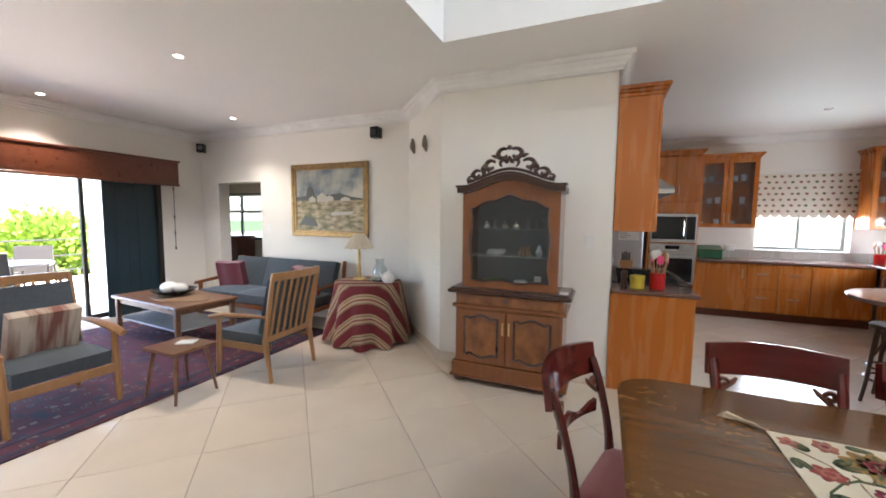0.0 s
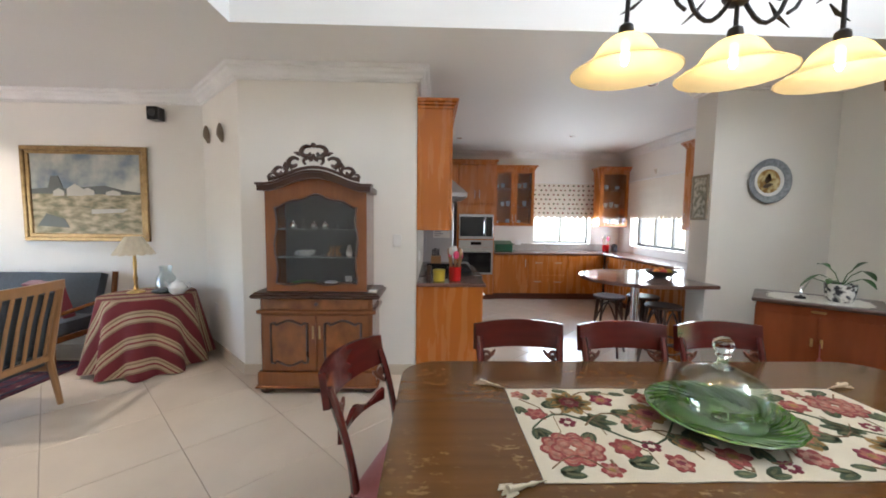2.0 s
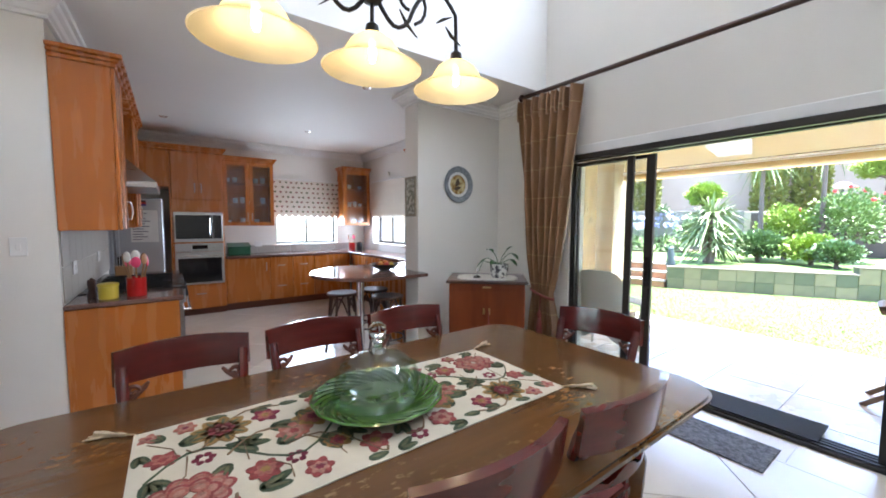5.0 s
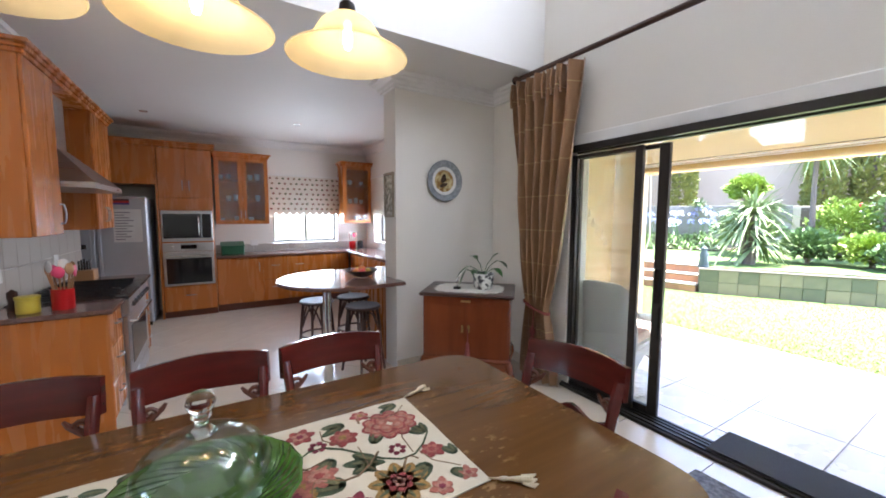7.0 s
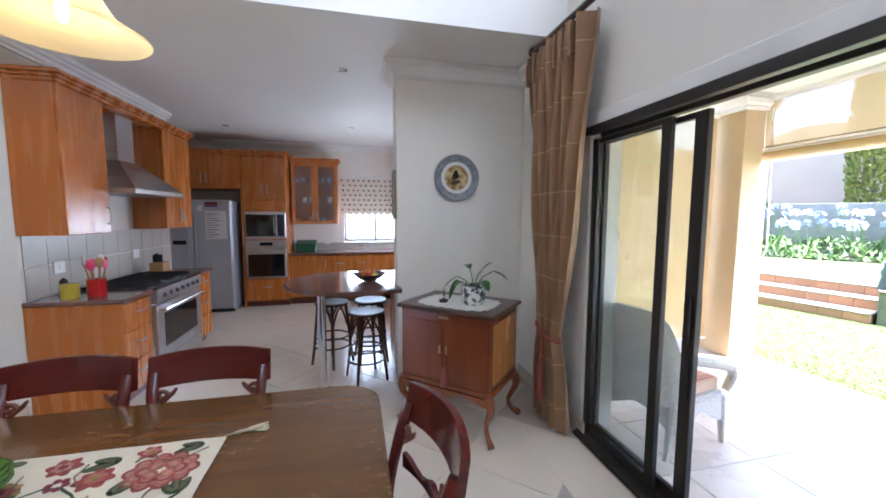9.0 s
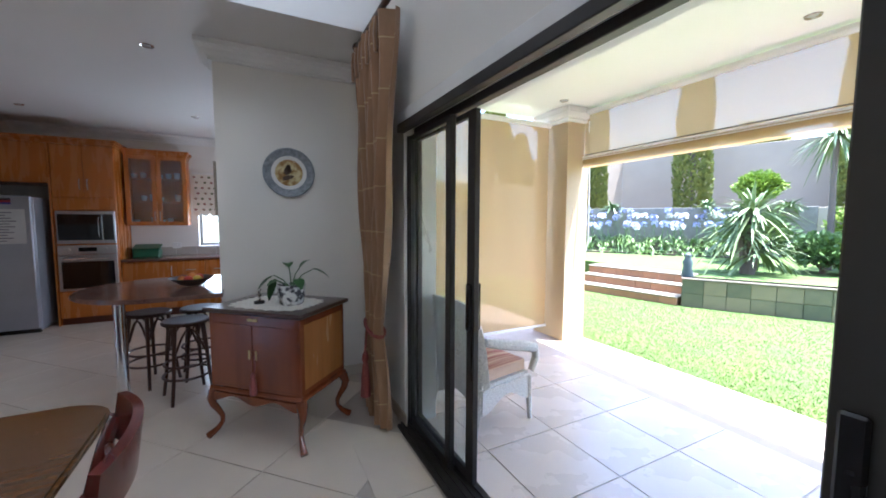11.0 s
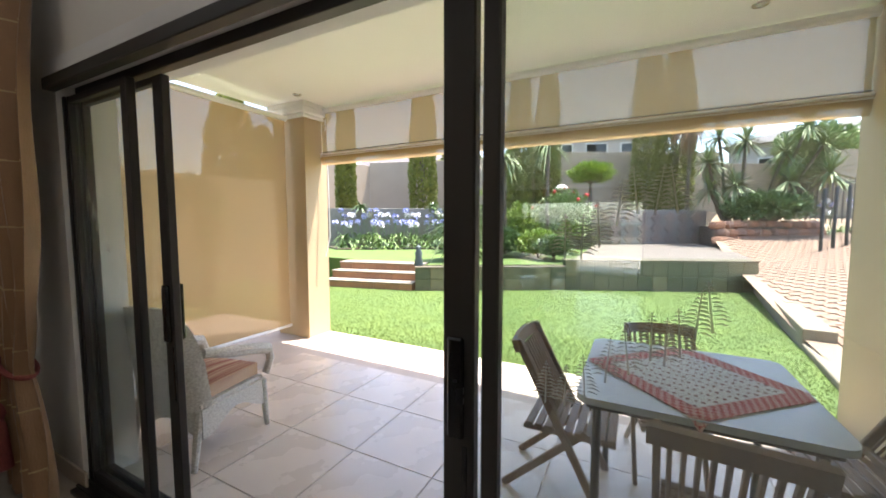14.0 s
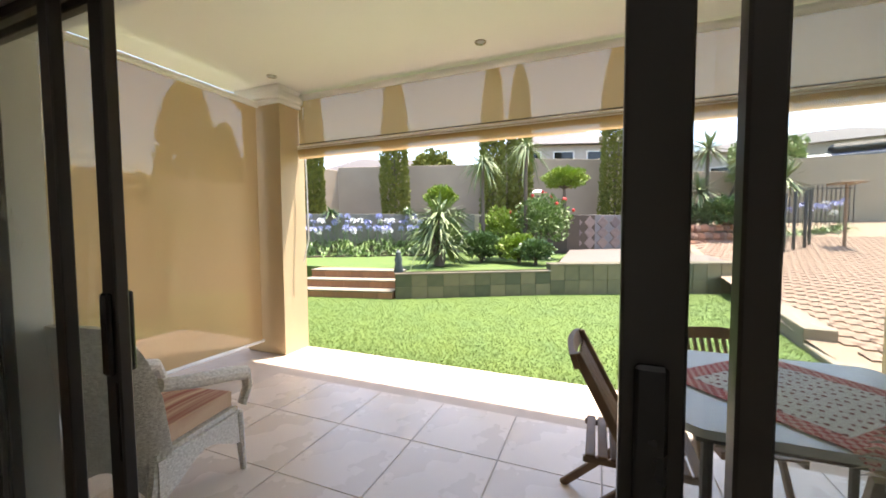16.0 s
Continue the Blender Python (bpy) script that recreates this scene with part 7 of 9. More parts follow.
# terrace furniture
tt = thing("terrace_table", "round outdoor table on the terrace", "table", pose(-8.6, 3.6, 0))
part("top", Geo().lathe([(0.5, 0.7), (0.52, 0.71), (0.52, 0.73), (0.001, 0.735)], 30), M("grey_metal", (0.12, 0.12, 0.13), 0.4, metal=0.4), tt)
part("stem", Geo().lathe([(0.25, 0), (0.25, 0.02), (0.035, 0.05), (0.035, 0.7)], 16), BRONZE, tt)
def terrace_chair(m):
    c = thing("terrace_chair", "dark woven terrace chair with metal legs", "chair", m, "chairs on the terrace")
    part("seat", Geo().slab(lambda u, v: (-0.24 + 0.48 * u, 0.48 * v, 0.43 - 0.02 * math.sin(math.pi * v)), 4, 6, 0.02), BRONZE, c)
    part("backrest", Geo().slab(lambda u, v: (-0.24 + 0.48 * u, -0.12 * v, 0.46 + 0.48 * v), 4, 6, 0.02), BRONZE, c)
    for s in (-1, 1):
        part("leg_frame", Geo().tube([(s * 0.26, 0.48, 0), (s * 0.26, 0.46, 0.62), (s * 0.26, 0.0, 0.64), (s * 0.26, -0.08, 0)], 0.014, 7), BRONZE, c)
    return c
tcx = terrace_chair(pose(-8.0, 3.2, 0, 0, 0, 60))
copy_thing(tcx, pose(-8.75, 2.85, 0, 0, 0, 10))
copy_thing(tcx, pose(-9.2, 4.1, 0, 0, 0, -120))
rl = thing("terrace_rail", "thin dark metal balustrade along the terrace edge", "railing", pose(-10.35, 0.6, 0))
for z in (0.35, 0.65, 0.98):
    part("bar", Geo().tube([(0, -4.4, z), (0, 4.7, z)], 0.015, 7), BRONZE, rl)
for k in range(8):
    part("post", Geo().tube([(0, -4.4 + 1.3 * k, 0), (0, -4.4 + 1.3 * k, 0.98)], 0.02, 7), BRONZE, rl)

# ---- patio ----
SCREEN = cloth_translucent("tan_sun_screen", (0.66, 0.5, 0.28), 0.3, 0.55)
b1 = thing("patio_blind", "tan mesh sun blind half lowered across the patio", "blind", pose(6.72, 1.87, 0))
part("cloth", Geo().slab(lambda u, v: (0.012 * math.sin(9 * v) * 0.3, -2.44 + 4.88 * u, 2.2 + 0.59 * v), 6, 6, 0.003), SCREEN, b1)
part("hem", Geo().slab(lambda u, v: (-0.03 * math.sin(math.pi * v), -2.44 + 4.88 * u, 2.14 + 0.13 * v), 6, 4, 0.004), SCREEN, b1)
part("bottom_bar", Geo().tube([(-0.015, -2.46, 2.275), (-0.015, 2.46, 2.275)], 0.012, 8).tube([(-0.015, -2.46, 2.25), (-0.015, 2.46, 2.25)], 0.008, 8), WHITE, b1)
part("seam", Geo().tube([(-0.008, -2.44, 2.3), (-0.008, 2.44, 2.3)], 0.006, 6).tube([(-0.008, -2.44, 2.235), (-0.008, 2.44, 2.235)], 0.005, 6), BRONZE, b1)
part("roller", Geo().tube([(0, -2.46, 2.805), (0, 2.46, 2.805)], 0.035, 10), CORN, b1)
part("side_cord", Geo().tube([(0, 2.38, 2.7), (0.02, 2.37, 1.9), (0.0, 2.34, 1.25), (-0.04, 2.38, 1.0)], 0.008, 6), WHITE, b1)
b2 = thing("patio_blind", "tan mesh sun blind lowered at the patio's end", "blind", pose(5.35, 4.6, 0))
part("cloth", Geo().slab(lambda u, v: (-1.05 + 2.1 * u, 0.004 * math.sin(12 * u), 0.15 + 2.5 * v), 8, 8, 0.003), SCREEN, b2)
part("bottom_bar", Geo().tube([(-1.07, 0, 0.14), (1.07, 0, 0.14)], 0.018, 8), WHITE, b2)
part("roller", Geo().tube([(-1.07, 0, 2.68), (1.07, 0, 2.68)], 0.032, 10), CORN, b2)


def wicker_chair(m):
    c = thing("wicker_chair", "white woven wicker armchair with a curved high back", "armchair", m)
    def back(u, v):
        a = math.pi * (0.08 + 0.84 * u)
        h = 0.34 + (0.57 * (1 - abs(2 * u - 1) ** 4) ** 0.7) * v + 0.06 * v
        return (0.31 * math.cos(a), -0.05 - 0.22 * math.sin(a) - 0.1 * v * math.sin(math.pi * u), h)
    part("backrest", Geo().slab(back, 28, 12, 0.03), CANE, c)
    part("seat", Geo().slab(lambda u, v: (-0.29 + 0.58 * u, -0.18 + 0.62 * v, 0.36), 6, 6, 0.03), CANE, c)
    def apron(u, v):
        t = u * 4
        P = [(-0.3, -0.18), (-0.3, 0.45), (0.3, 0.45), (0.3, -0.18), (-0.3, -0.18)]
        i = min(3, int(t))
        q = t - i
        x, y = P[i][0] * (1 - q) + P[i + 1][0] * q, P[i][1] * (1 - q) + P[i + 1][1] * q
        return (x, y, 0.35 - (0.13 + 0.05 * math.cos(2 * math.pi * q)) * v)
    part("apron", Geo().slab(apron, 48, 4, 0.02), CANE, c)
    for s in (-1, 1):
        part("arm", Geo().tube([(s * 0.3, -0.15, 0.68), (s * 0.33, 0.05, 0.64), (s * 0.34, 0.3, 0.6), (s * 0.34, 0.46, 0.56), (s * 0.33, 0.5, 0.48), (s * 0.31, 0.46, 0.38)], [0.03, 0.036, 0.04, 0.04, 0.034, 0.03], 9), CANE, c)
        part("front_leg", Geo().tube([(s * 0.29, 0.44, 0.34), (s * 0.3, 0.47, 0.0)], [0.034, 0.02], 8), CANE, c)
        part("rear_leg", Geo().tube([(s * 0.27, -0.17, 0.34), (s * 0.28, -0.25, 0.0)], [0.034, 0.02], 8), CANE, c)
    return c


wicker_chair(pose(4.48, 3.26, 0, 0, 0, -79) @ Matrix.Diagonal((0.88, 0.77, 1, 1)))
CUSH = M("striped_cotton", (0.6, 0.42, 0.28), 0.9, col2=(0.3, 0.08, 0.06), scale=22, stretch=(1, 0.02, 0.02), contrast=0.1, bump=0.2)
solid("chair_cushion", Geo().slab(lambda u, v: (-0.26 + 0.52 * u, -0.24 + 0.5 * v, 0.02 * math.sin(math.pi * u) * math.sin(math.pi * v)), 10, 10, 0.08), CUSH, "striped seat cushion on the wicker chair", "cushion", pose(4.59, 3.28, 0.422, 0, 0, -79) @ Matrix.Diagonal((0.9, 0.8, 1, 1)))

GREYT = M("grey_white_tabletop", (0.5, 0.51, 0.5), 0.35, scale=5, bump=0.02)
pt = thing("patio_table", "pale grey patio table with dark metal legs", "table", pose(5.16, 0.54, 0))
part("tabletop", Geo().prism(rounded_rect(-0.43, -0.43, 0.43, 0.43, 0.07), 0.712, 0.74), GREYT, pt)
for x in (-0.35, 0.35):
    for y in (-0.35, 0.35):
        part("leg", Geo().tube([(x, y, 0.712), (x, y, 0.0)], 0.018, 8), BRONZE, pt)
part("frame", Geo().tube([(-0.38, -0.38, 0.69), (0.38, -0.38, 0.69), (0.38, 0.38, 0.69), (-0.38, 0.38, 0.69)], 0.014, 6, 1, True), BRONZE, pt)
tcv = thing("tablecloth", "white cherry-print tablecloth with a red gingham border", "tablecloth", pose(5.15, 0.53, 0.742, 0, 0, 43))
WCL = M("white_cotton", (0.68, 0.68, 0.68), 0.85, scale=9, bump=0.1, bscale=200)
GIN = bpy.data.materials.new("red_gingham")
GIN.use_nodes = True
N, L = GIN.node_tree.nodes, GIN.node_tree.links
tc, ck1 = N.new("ShaderNodeTexCoord"), N.new("ShaderNodeTexChecker")
L.new(tc.outputs["Object"], ck1.inputs["Vector"])
ck1.inputs["Scale"].default_value = 55
ck1.inputs["Color1"].default_value, ck1.inputs["Color2"].default_value = (0.42, 0.06, 0.07, 1), (0.6, 0.36, 0.35, 1)
L.new(ck1.outputs[0], N["Principled BSDF"].inputs["Base Color"])
N["Principled BSDF"].inputs["Roughness"].default_value = 0.9
HH = 0.315
def drape(x, y):
    """Cloth height; what passes the table's edge hangs down."""
    c, s = math.cos(radians(43)), math.sin(radians(43))
    wx, wy = x * c - y * s - 0.01, x * s + y * c - 0.01
    o = max(abs(wx) - 0.425, abs(wy) - 0.425, 0)
    return 0.003 - o * 1.5
part("cloth", Geo().slab(lambda u, v: ((2 * u - 1) * (HH - 0.08), (2 * v - 1) * (HH - 0.08), drape((2 * u - 1) * (HH - 0.08), (2 * v - 1) * (HH - 0.08))), 24, 24, 0.003), WCL, tcv)
for k in range(4):
    a = k * math.pi / 2
    def edge(u, v, a=a):
        x, y = -HH + 2 * HH * u, HH - 0.08 + 0.08 * v
        x = max(-HH + 0.08 * (1 - v), min(HH - 0.08 * (1 - v), x))
        X, Y = x * math.cos(a) - y * math.sin(a), x * math.sin(a) + y * math.cos(a)
        return (X, Y, drape(X, Y))
    part("gingham_border", Geo().slab(edge, 24, 3, 0.003), GIN, tcv)
g = Geo()
for i in range(9):
    for j in range(9):
        x, y = -0.215 + 0.0537 * i + 0.016 * math.sin(j * 3.1), -0.215 + 0.0537 * j + 0.016 * math.cos(i * 2.3)
        if drape(x, y) > 0:
            g.lathe([(0.008, 0.0042), (0.008, 0.0055)], 7, pose(x, y, 0))
            g.lathe([(0.006, 0.0042), (0.006, 0.0055)], 7, pose(x + 0.02, y + 0.012, 0))
pc = part("printed_cherry", g, M("cherry_print", (0.2, 0.03, 0.05), 0.9), tcv)
tagged(pc, kind="stuff")


def folding_chair(m):
    c = thing("folding_chair", "slatted teak folding garden chair", "chair", m, "teak chairs round the patio table")
    for s in (-1, 1):
        part("back_leg", Geo().box(-0.013, -0.02, 0, 0.013, 0.02, 1.04, 0.005, pose(s * 0.21, 0.34, 0.0, 24, 0, 0)), TEAK, c)
        part("front_leg", Geo().box(-0.013, -0.02, 0, 0.013, 0.02, 0.62, 0.005, pose(s * 0.185, -0.16, 0.0, -43, 0, 0)), TEAK, c)
        part("seat_rail", Geo().box(s * 0.185 - 0.012, -0.05, 0.4, s * 0.185 + 0.012, 0.4, 0.43, 0.004), TEAK, c)
    part("top_rail", Geo().slab(lambda u, v: (-0.24 + 0.48 * u, -0.075 - 0.02 * math.sin(math.pi * u) - 0.02 * v, 0.88 + 0.07 * v + 0.012 * math.sin(math.pi * u)), 10, 2, 0.026), TEAK, c)
    part("lower_rail", Geo().box(-0.2, 0.105, 0.47, 0.2, 0.13, 0.51, 0.004), TEAK, c)
    for k in range(9):
        x = -0.17 + 0.0425 * k
        part("back_slat", Geo().tube([(x, 0.115, 0.49), (x, 0.02, 0.7), (x, -0.07, 0.9)], 0.012, 4, 0.6), TEAK, c)
    for k in range(9):
        part("seat_slat", Geo().box(-0.2, -0.04 + 0.05 * k, 0.431, 0.2, 0.0 + 0.05 * k, 0.446, 0.004), TEAK, c)
    return c


FCS = Matrix.Diagonal((0.92, 1, 0.87, 1))
fc = folding_chair(pose(5.26, 1.22, 0, 0, 0, 180) @ FCS)
FCT = Matrix.Diagonal((0.9, 1, 0.96, 1))
copy_thing(fc, pose(5.76, 0.61, 0, 0, 0, 99) @ FCT)
copy_thing(fc, pose(4.46, 0.51, 0, 0, 0, -95) @ Matrix.Diagonal((0.92, 1, 1.04, 1)))
copy_thing(fc, pose(5.35, -0.32, 0, 0, 0, 4) @ FCT)
MATM = M("charcoal_coir", (0.035, 0.035, 0.04), 0.95, scale=60, bump=0.6, bscale=180)
solid("doormat", Geo().box(-0.17, -0.38, 0, 0.17, 0.38, 0.012, 0.004), MATM, "charcoal doormat laid across the door threshold", "doormat", pose(4.15, 1.83, 0.033))
solid("floor_mat", Geo().box(-0.19, -0.29, 0, 0.19, 0.29, 0.01, 0.004), M("grey_mottled_mat", (0.2, 0.2, 0.22), 0.95, col2=(0.08, 0.08, 0.09), scale=40, contrast=0.15, bump=0.5), "grey mottled mat inside the door", "mat", pose(3.55, 1.87, 0.001))
solid("dining_rug", Geo().box(-1.25, -0.85, 0, 1.25, 0.85, 0.01, 0.004), RUGM, "red patterned rug under the dining table", "rug", pose(1.3, 2.15, 0.001))

# fern stickers on the glass
FERN = cloth_translucent("frosted_fern_sticker", (0.62, 0.58, 0.5), 0.3, 0.75, (0.7, 0.7, 0.68))
def fern_mesh():
    g = Geo()
    for k in range(10):
        z = 0.0078 * k
        l = 0.036 * (1 - k / 10.8) * (0.75 if k == 0 else 1.0)
        for s in (-1, 1):
            g.add([(0, 0, z), (0, s * l * 0.5, z + 0.1 * l + 0.0012), (0, s * l, z - 0.12 * l), (0, s * l * 0.45, z + 0.1 * l - 0.0022)], [(0, 1, 2, 3)])
    g.add([(0, -0.002, -0.015), (0, 0.002, -0.015), (0, 0.001, 0.078), (0, -0.001, 0.078)], [(0, 1, 2, 3)])
    return g
FERNROWS = [((0.946, 1.065), (0.752, 1.156), 5), ((0.746, 1.194), (0.631, 1.253), 5), ((0.91, 1.375), (0.687, 1.503), 7), ((3.24, 1.58), (3.02, 1.25), 5)]
fern0 = None
for (ya, za), (yb, zb), n in FERNROWS:
    for k in range(n):
        q = (k + 0.5) / n
        m = pose(4.036 if ya > 2 else 3.9605, ya + (yb - ya) * q, za + (zb - za) * q + 0.02 * math.sin(5 * k), 12 * math.sin(3 * k), 0, 0)
        if fern0 is None:
            fern0 = solid("fern_sticker", fern_mesh(), FERN, "frosted fern-shaped sticker on the glass", "sticker", m, "fern stickers on the sliding door", smooth=0)
        else:
            copy_thing(fern0, m)
g = Geo().tube([(0, 0.28, 0.02), (0.02, 0.12, 0.06), (0.03, -0.02, 0.0), (0.02, -0.12, -0.16), (0.0, -0.16, -0.3), (0.01, -0.1, -0.42), (0, -0.14, -0.55)], [0.01, 0.018, 0.024, 0.028, 0.022, 0.03, 0.02], 8)
g.tube([(0.02, 0.1, 0.06), (0, 0.2, 0.1), (0.02, 0.34, 0.08)], [0.012, 0.01, 0.005], 6)
solid("driftwood_branch", g, WALD, "dark twisted branch hung on the patio wall", "branch", pose(6.0, -0.555, 2.0, 0, 0, 90))

# ---- garden ----
GRASS = M("lawn_grass", (0.09, 0.14, 0.02), 0.85, col2=(0.045, 0.095, 0.012), scale=2.2, contrast=0.3, bump=0.6, bscale=90)
SOIL = M("garden_soil", (0.09, 0.065, 0.045), 0.95, scale=8, bump=0.6, bscale=30)
FAR = M("far_ground", (0.12, 0.12, 0.06), 0.95, scale=0.2, bump=0.0)
SLATE = M("green_slate_tile", (0.18, 0.155, 0.08), 0.75, col2=(0.08, 0.085, 0.042), scale=4, contrast=0.42, bump=0.3, bscale=30, rnd=1.0)
COPE = M("stone_coping", (0.24, 0.2, 0.145), 0.8, scale=6, bump=0.3, rnd=0.4)
STEPT = M("terracotta_step_tile", (0.36, 0.17, 0.08), 0.7, col2=(0.24, 0.12, 0.06), scale=5, contrast=0.35, bump=0.2, rnd=0.5)
BRICKM = M("red_paving_brick", (0.31, 0.2, 0.14), 0.8, col2=(0.22, 0.14, 0.1), scale=9, contrast=0.35, bump=0.3, bscale=60, rnd=0.7)
DARKL = M("strap_leaf", (0.11, 0.17, 0.055), 0.4, col2=(0.065, 0.12, 0.035), scale=9, bump=0.05)
YUCL = M("yucca_leaf", (0.2, 0.25, 0.1), 0.6, col2=(0.11, 0.16, 0.06), scale=6, bump=0.05)
CYPL = M("cypress_foliage", (0.2, 0.21, 0.035), 0.8, col2=(0.1, 0.125, 0.022), scale=5, contrast=0.3, bump=0.4, bscale=30)
LIMEL = M("bright_leaf", (0.24, 0.32, 0.03), 0.6, col2=(0.13, 0.21, 0.02), scale=7, contrast=0.3, bump=0.2)
BARK = M("bark", (0.13, 0.1, 0.075), 0.9, scale=12, stretch=(1, 1, 3), bump=0.6, bscale=30)

ground = Geo()
ground.grid(lambda u, v: (-400 + 900 * u, -450 + 900 * v, -0.35), 8, 8)
struct("ground", ground, FAR, "distant ground")
LAWN = [(6.8, -0.8), (7.5, -0.88), (9.9, -1.05), (13.0, -1.42), (11.55, 2.1), (9.95, 4.9), (9.6, 6.9), (9.2, 9.5), (6.8, 9.5)]
struct("lawn", Geo().prism(LAWN, -0.3, -0.04), GRASS, "green kikuyu lawn")
UP = [(10.95, 12.5), (10.72, 6.95), (10.9, 5.06), (10.15, 4.98), (11.7, 2.2), (17.7, 2.2), (17.2, 5.6), (14.2, 11.0), (12.2, 12.5)]
g = Geo()
g.prism(UP, -0.3, 0.46)
struct("upper_lawn", g, GRASS, "raised lawn behind the planter")


def inside(poly, x, y):
    r = False
    for (x0, y0), (x1, y1) in zip(poly, poly[1:] + poly[:1]):
        if (y0 > y) != (y1 > y) and x < (x1 - x0) * (y - y0) / (y1 - y0) + x0:
            r = not r
    return r


rg = random.Random(2)
vs, fs = [], []
while len(fs) < 90000:
    x, y = 6.8 + 6.2 * rg.random() ** 1.5, rg.uniform(-1.5, 8.0)
    if not inside(LAWN, x, y):
        continue
    a, h, w = rg.uniform(0, 6.28), rg.uniform(0.01, 0.026), rg.uniform(0.003, 0.006)
    k = len(vs)
    lx, ly = rg.uniform(-0.025, 0.025), rg.uniform(-0.025, 0.025)
    vs += [(x - w * math.cos(a), y - w * math.sin(a), -0.042), (x + w * math.cos(a), y + w * math.sin(a), -0.042), (x + lx, y + ly, -0.04 + h)]
    fs.append((k, k + 1, k + 2))
gr = Geo()
gr.v, gr.f = vs, fs
BLADE = M("grass_blade", (0.115, 0.165, 0.022), 0.7, col2=(0.075, 0.12, 0.02), scale=1.6, contrast=0.3, bump=0)
tagged(part("grass", gr, BLADE, None, "short dense green grass blades", 0), category="grass", kind="stuff")


def low_wall(name, a, b, h, t, label):
    """A retaining wall between two plan points with slate face tiles and a coping."""
    a, b = Vector(a), Vector(b)
    L, ang = (b - a).length, math.degrees(math.atan2((b - a).y, (b - a).x))
    w = thing(name, label, "wall", pose(a.x, a.y, -0.05, 0, 0, ang), kind="structure")
    part("core", Geo().box(0, 0.012, 0, L, t, h, 0.003), SLATE, w)
    n, rows = max(1, round(L / 0.31)), max(1, round(h / 0.29))
    tw, th = L / n, (h - 0.04) / rows
    me = mesh_of("slate_tile", Geo().box(0.004, -0.004, 0.004, tw - 0.004, 0.014, th - 0.004, 0.005), SLATE, 0)
    for i in range(n):
        for j in range(rows):
            o = new("slate_tile", me)
            o.parent, o.location = w, (i * tw, rg.uniform(-0.003, 0.003), j * th)
    part("coping", Geo().box(-0.01, -0.02, h - 0.035, L + 0.01, t + 0.02, h, 0.008), COPE, w)
    return w


low_wall("planter_wall", (9.95, 4.95), (11.55, 2.12), 0.53, 0.25, "low planter wall faced with green slate tiles")
low_wall("planter_wall", (11.55, 2.12), (13.05, -1.5), 0.67, 0.3, "higher planter wall faced with green slate tiles")
# garden steps
sang = math.degrees(math.atan2(6.85 - 5.0, 9.6 - 9.97)) - 90
for k in range(3):
    s = thing("garden_step", "terracotta tiled garden step", "step", pose(9.72 + 0.33 * k, 5.93 + 0.06 * k, -0.05, 0, 0, sang), "steps up to the raised lawn")
    part("core", Geo().box(0, -0.95, 0, 0.5, 1.2, 0.17 * (k + 1), 0.004), STEPT, s)
    me = mesh_of("step_tile", Geo().box(-0.012, 0.004, 0.17 * k + 0.005, 0.0, 0.296, 0.17 * (k + 1) - 0.035, 0.003), STEPT, 0)
    for j in range(7):
        o = new("step_tile", me)
        o.parent, o.location = s, (0, -0.95 + 0.3 * j, 0)
    part("nosing", Geo().box(-0.03, -0.96, 0.17 * (k + 1) - 0.03, 0.33, 1.2, 0.17 * (k + 1) + 0.004, 0.01), COPE, s)
# kerb, brick drive
def kerb(a, b, z0, z1, w=0.28):
    a, b = Vector(a), Vector(b)
    L, ang = (b - a).length, math.degrees(math.atan2((b - a).y, (b - a).x))
    return struct("kerb", Geo().box(0, -w, z0, L, 0, z1, 0.01, pose(a.x, a.y, 0, 0, 0, ang)), COPE, "stone kerb beside the lawn", 30)
kerb((6.85, -0.78), (8.9, -0.98), -0.2, 0.03)
kerb((8.9, -0.98), (13.0, -1.42), -0.2, 0.2, 0.3)
def drive_z(x, y):
    return 0.0 + max(0, x - 7.5) * 0.066 + max(0, x - 15) * 0.06
g = Geo()
g.grid(lambda u, v: (6.8 + 22 * u, -14 + (13.0 - 0.1 * 22 * u * 0) * v - 0.1 * max(0, 6.8 + 22 * u - 9) * 0.5, drive_z(6.8 + 22 * u, 0) - 0.02), 30, 6)
struct("drive", g, M("brick_sand_bed", (0.28, 0.2, 0.14), 0.95, scale=20, bump=0.4), "brick driveway bed")
g = Geo()
g.prism([(13.15, -1.5), (11.9, 2.0), (17.6, 2.1), (20.2, -1.5), (18.0, -1.7)], 0.3, 0.6)
struct("raised_paving", g, M("brown_paving", (0.15, 0.12, 0.1), 0.85, col2=(0.1, 0.085, 0.075), scale=3, contrast=0.35, bump=0.3), "raised stone paving behind the planter")

# retaining wall, boundary walls
def plain_wall(name, a, b, z0, z1, t, mat, label):
    a, b = Vector(a), Vector(b)
    L, ang = (b - a).length, math.degrees(math.atan2((b - a).y, (b - a).x))
    return struct(name, Geo().box(0, 0, z0, L, t, z1, 0.01, pose(a.x, a.y, 0, 0, 0, ang)), mat, label, 30)
plain_wall("retaining_wall", (17.29, 5.6), (13.2, 12.2), -0.3, 1.93, -0.25, M("grey_stone_wall", (0.21, 0.19, 0.16), 0.85, col2=(0.14, 0.13, 0.11), scale=7, bump=0.5), "grey stone retaining wall")
plain_wall("retaining_wall", (17.62, 2.2), (17.29, 5.6), -0.3, 1.9, -0.25, GWALL, "grey retaining wall")
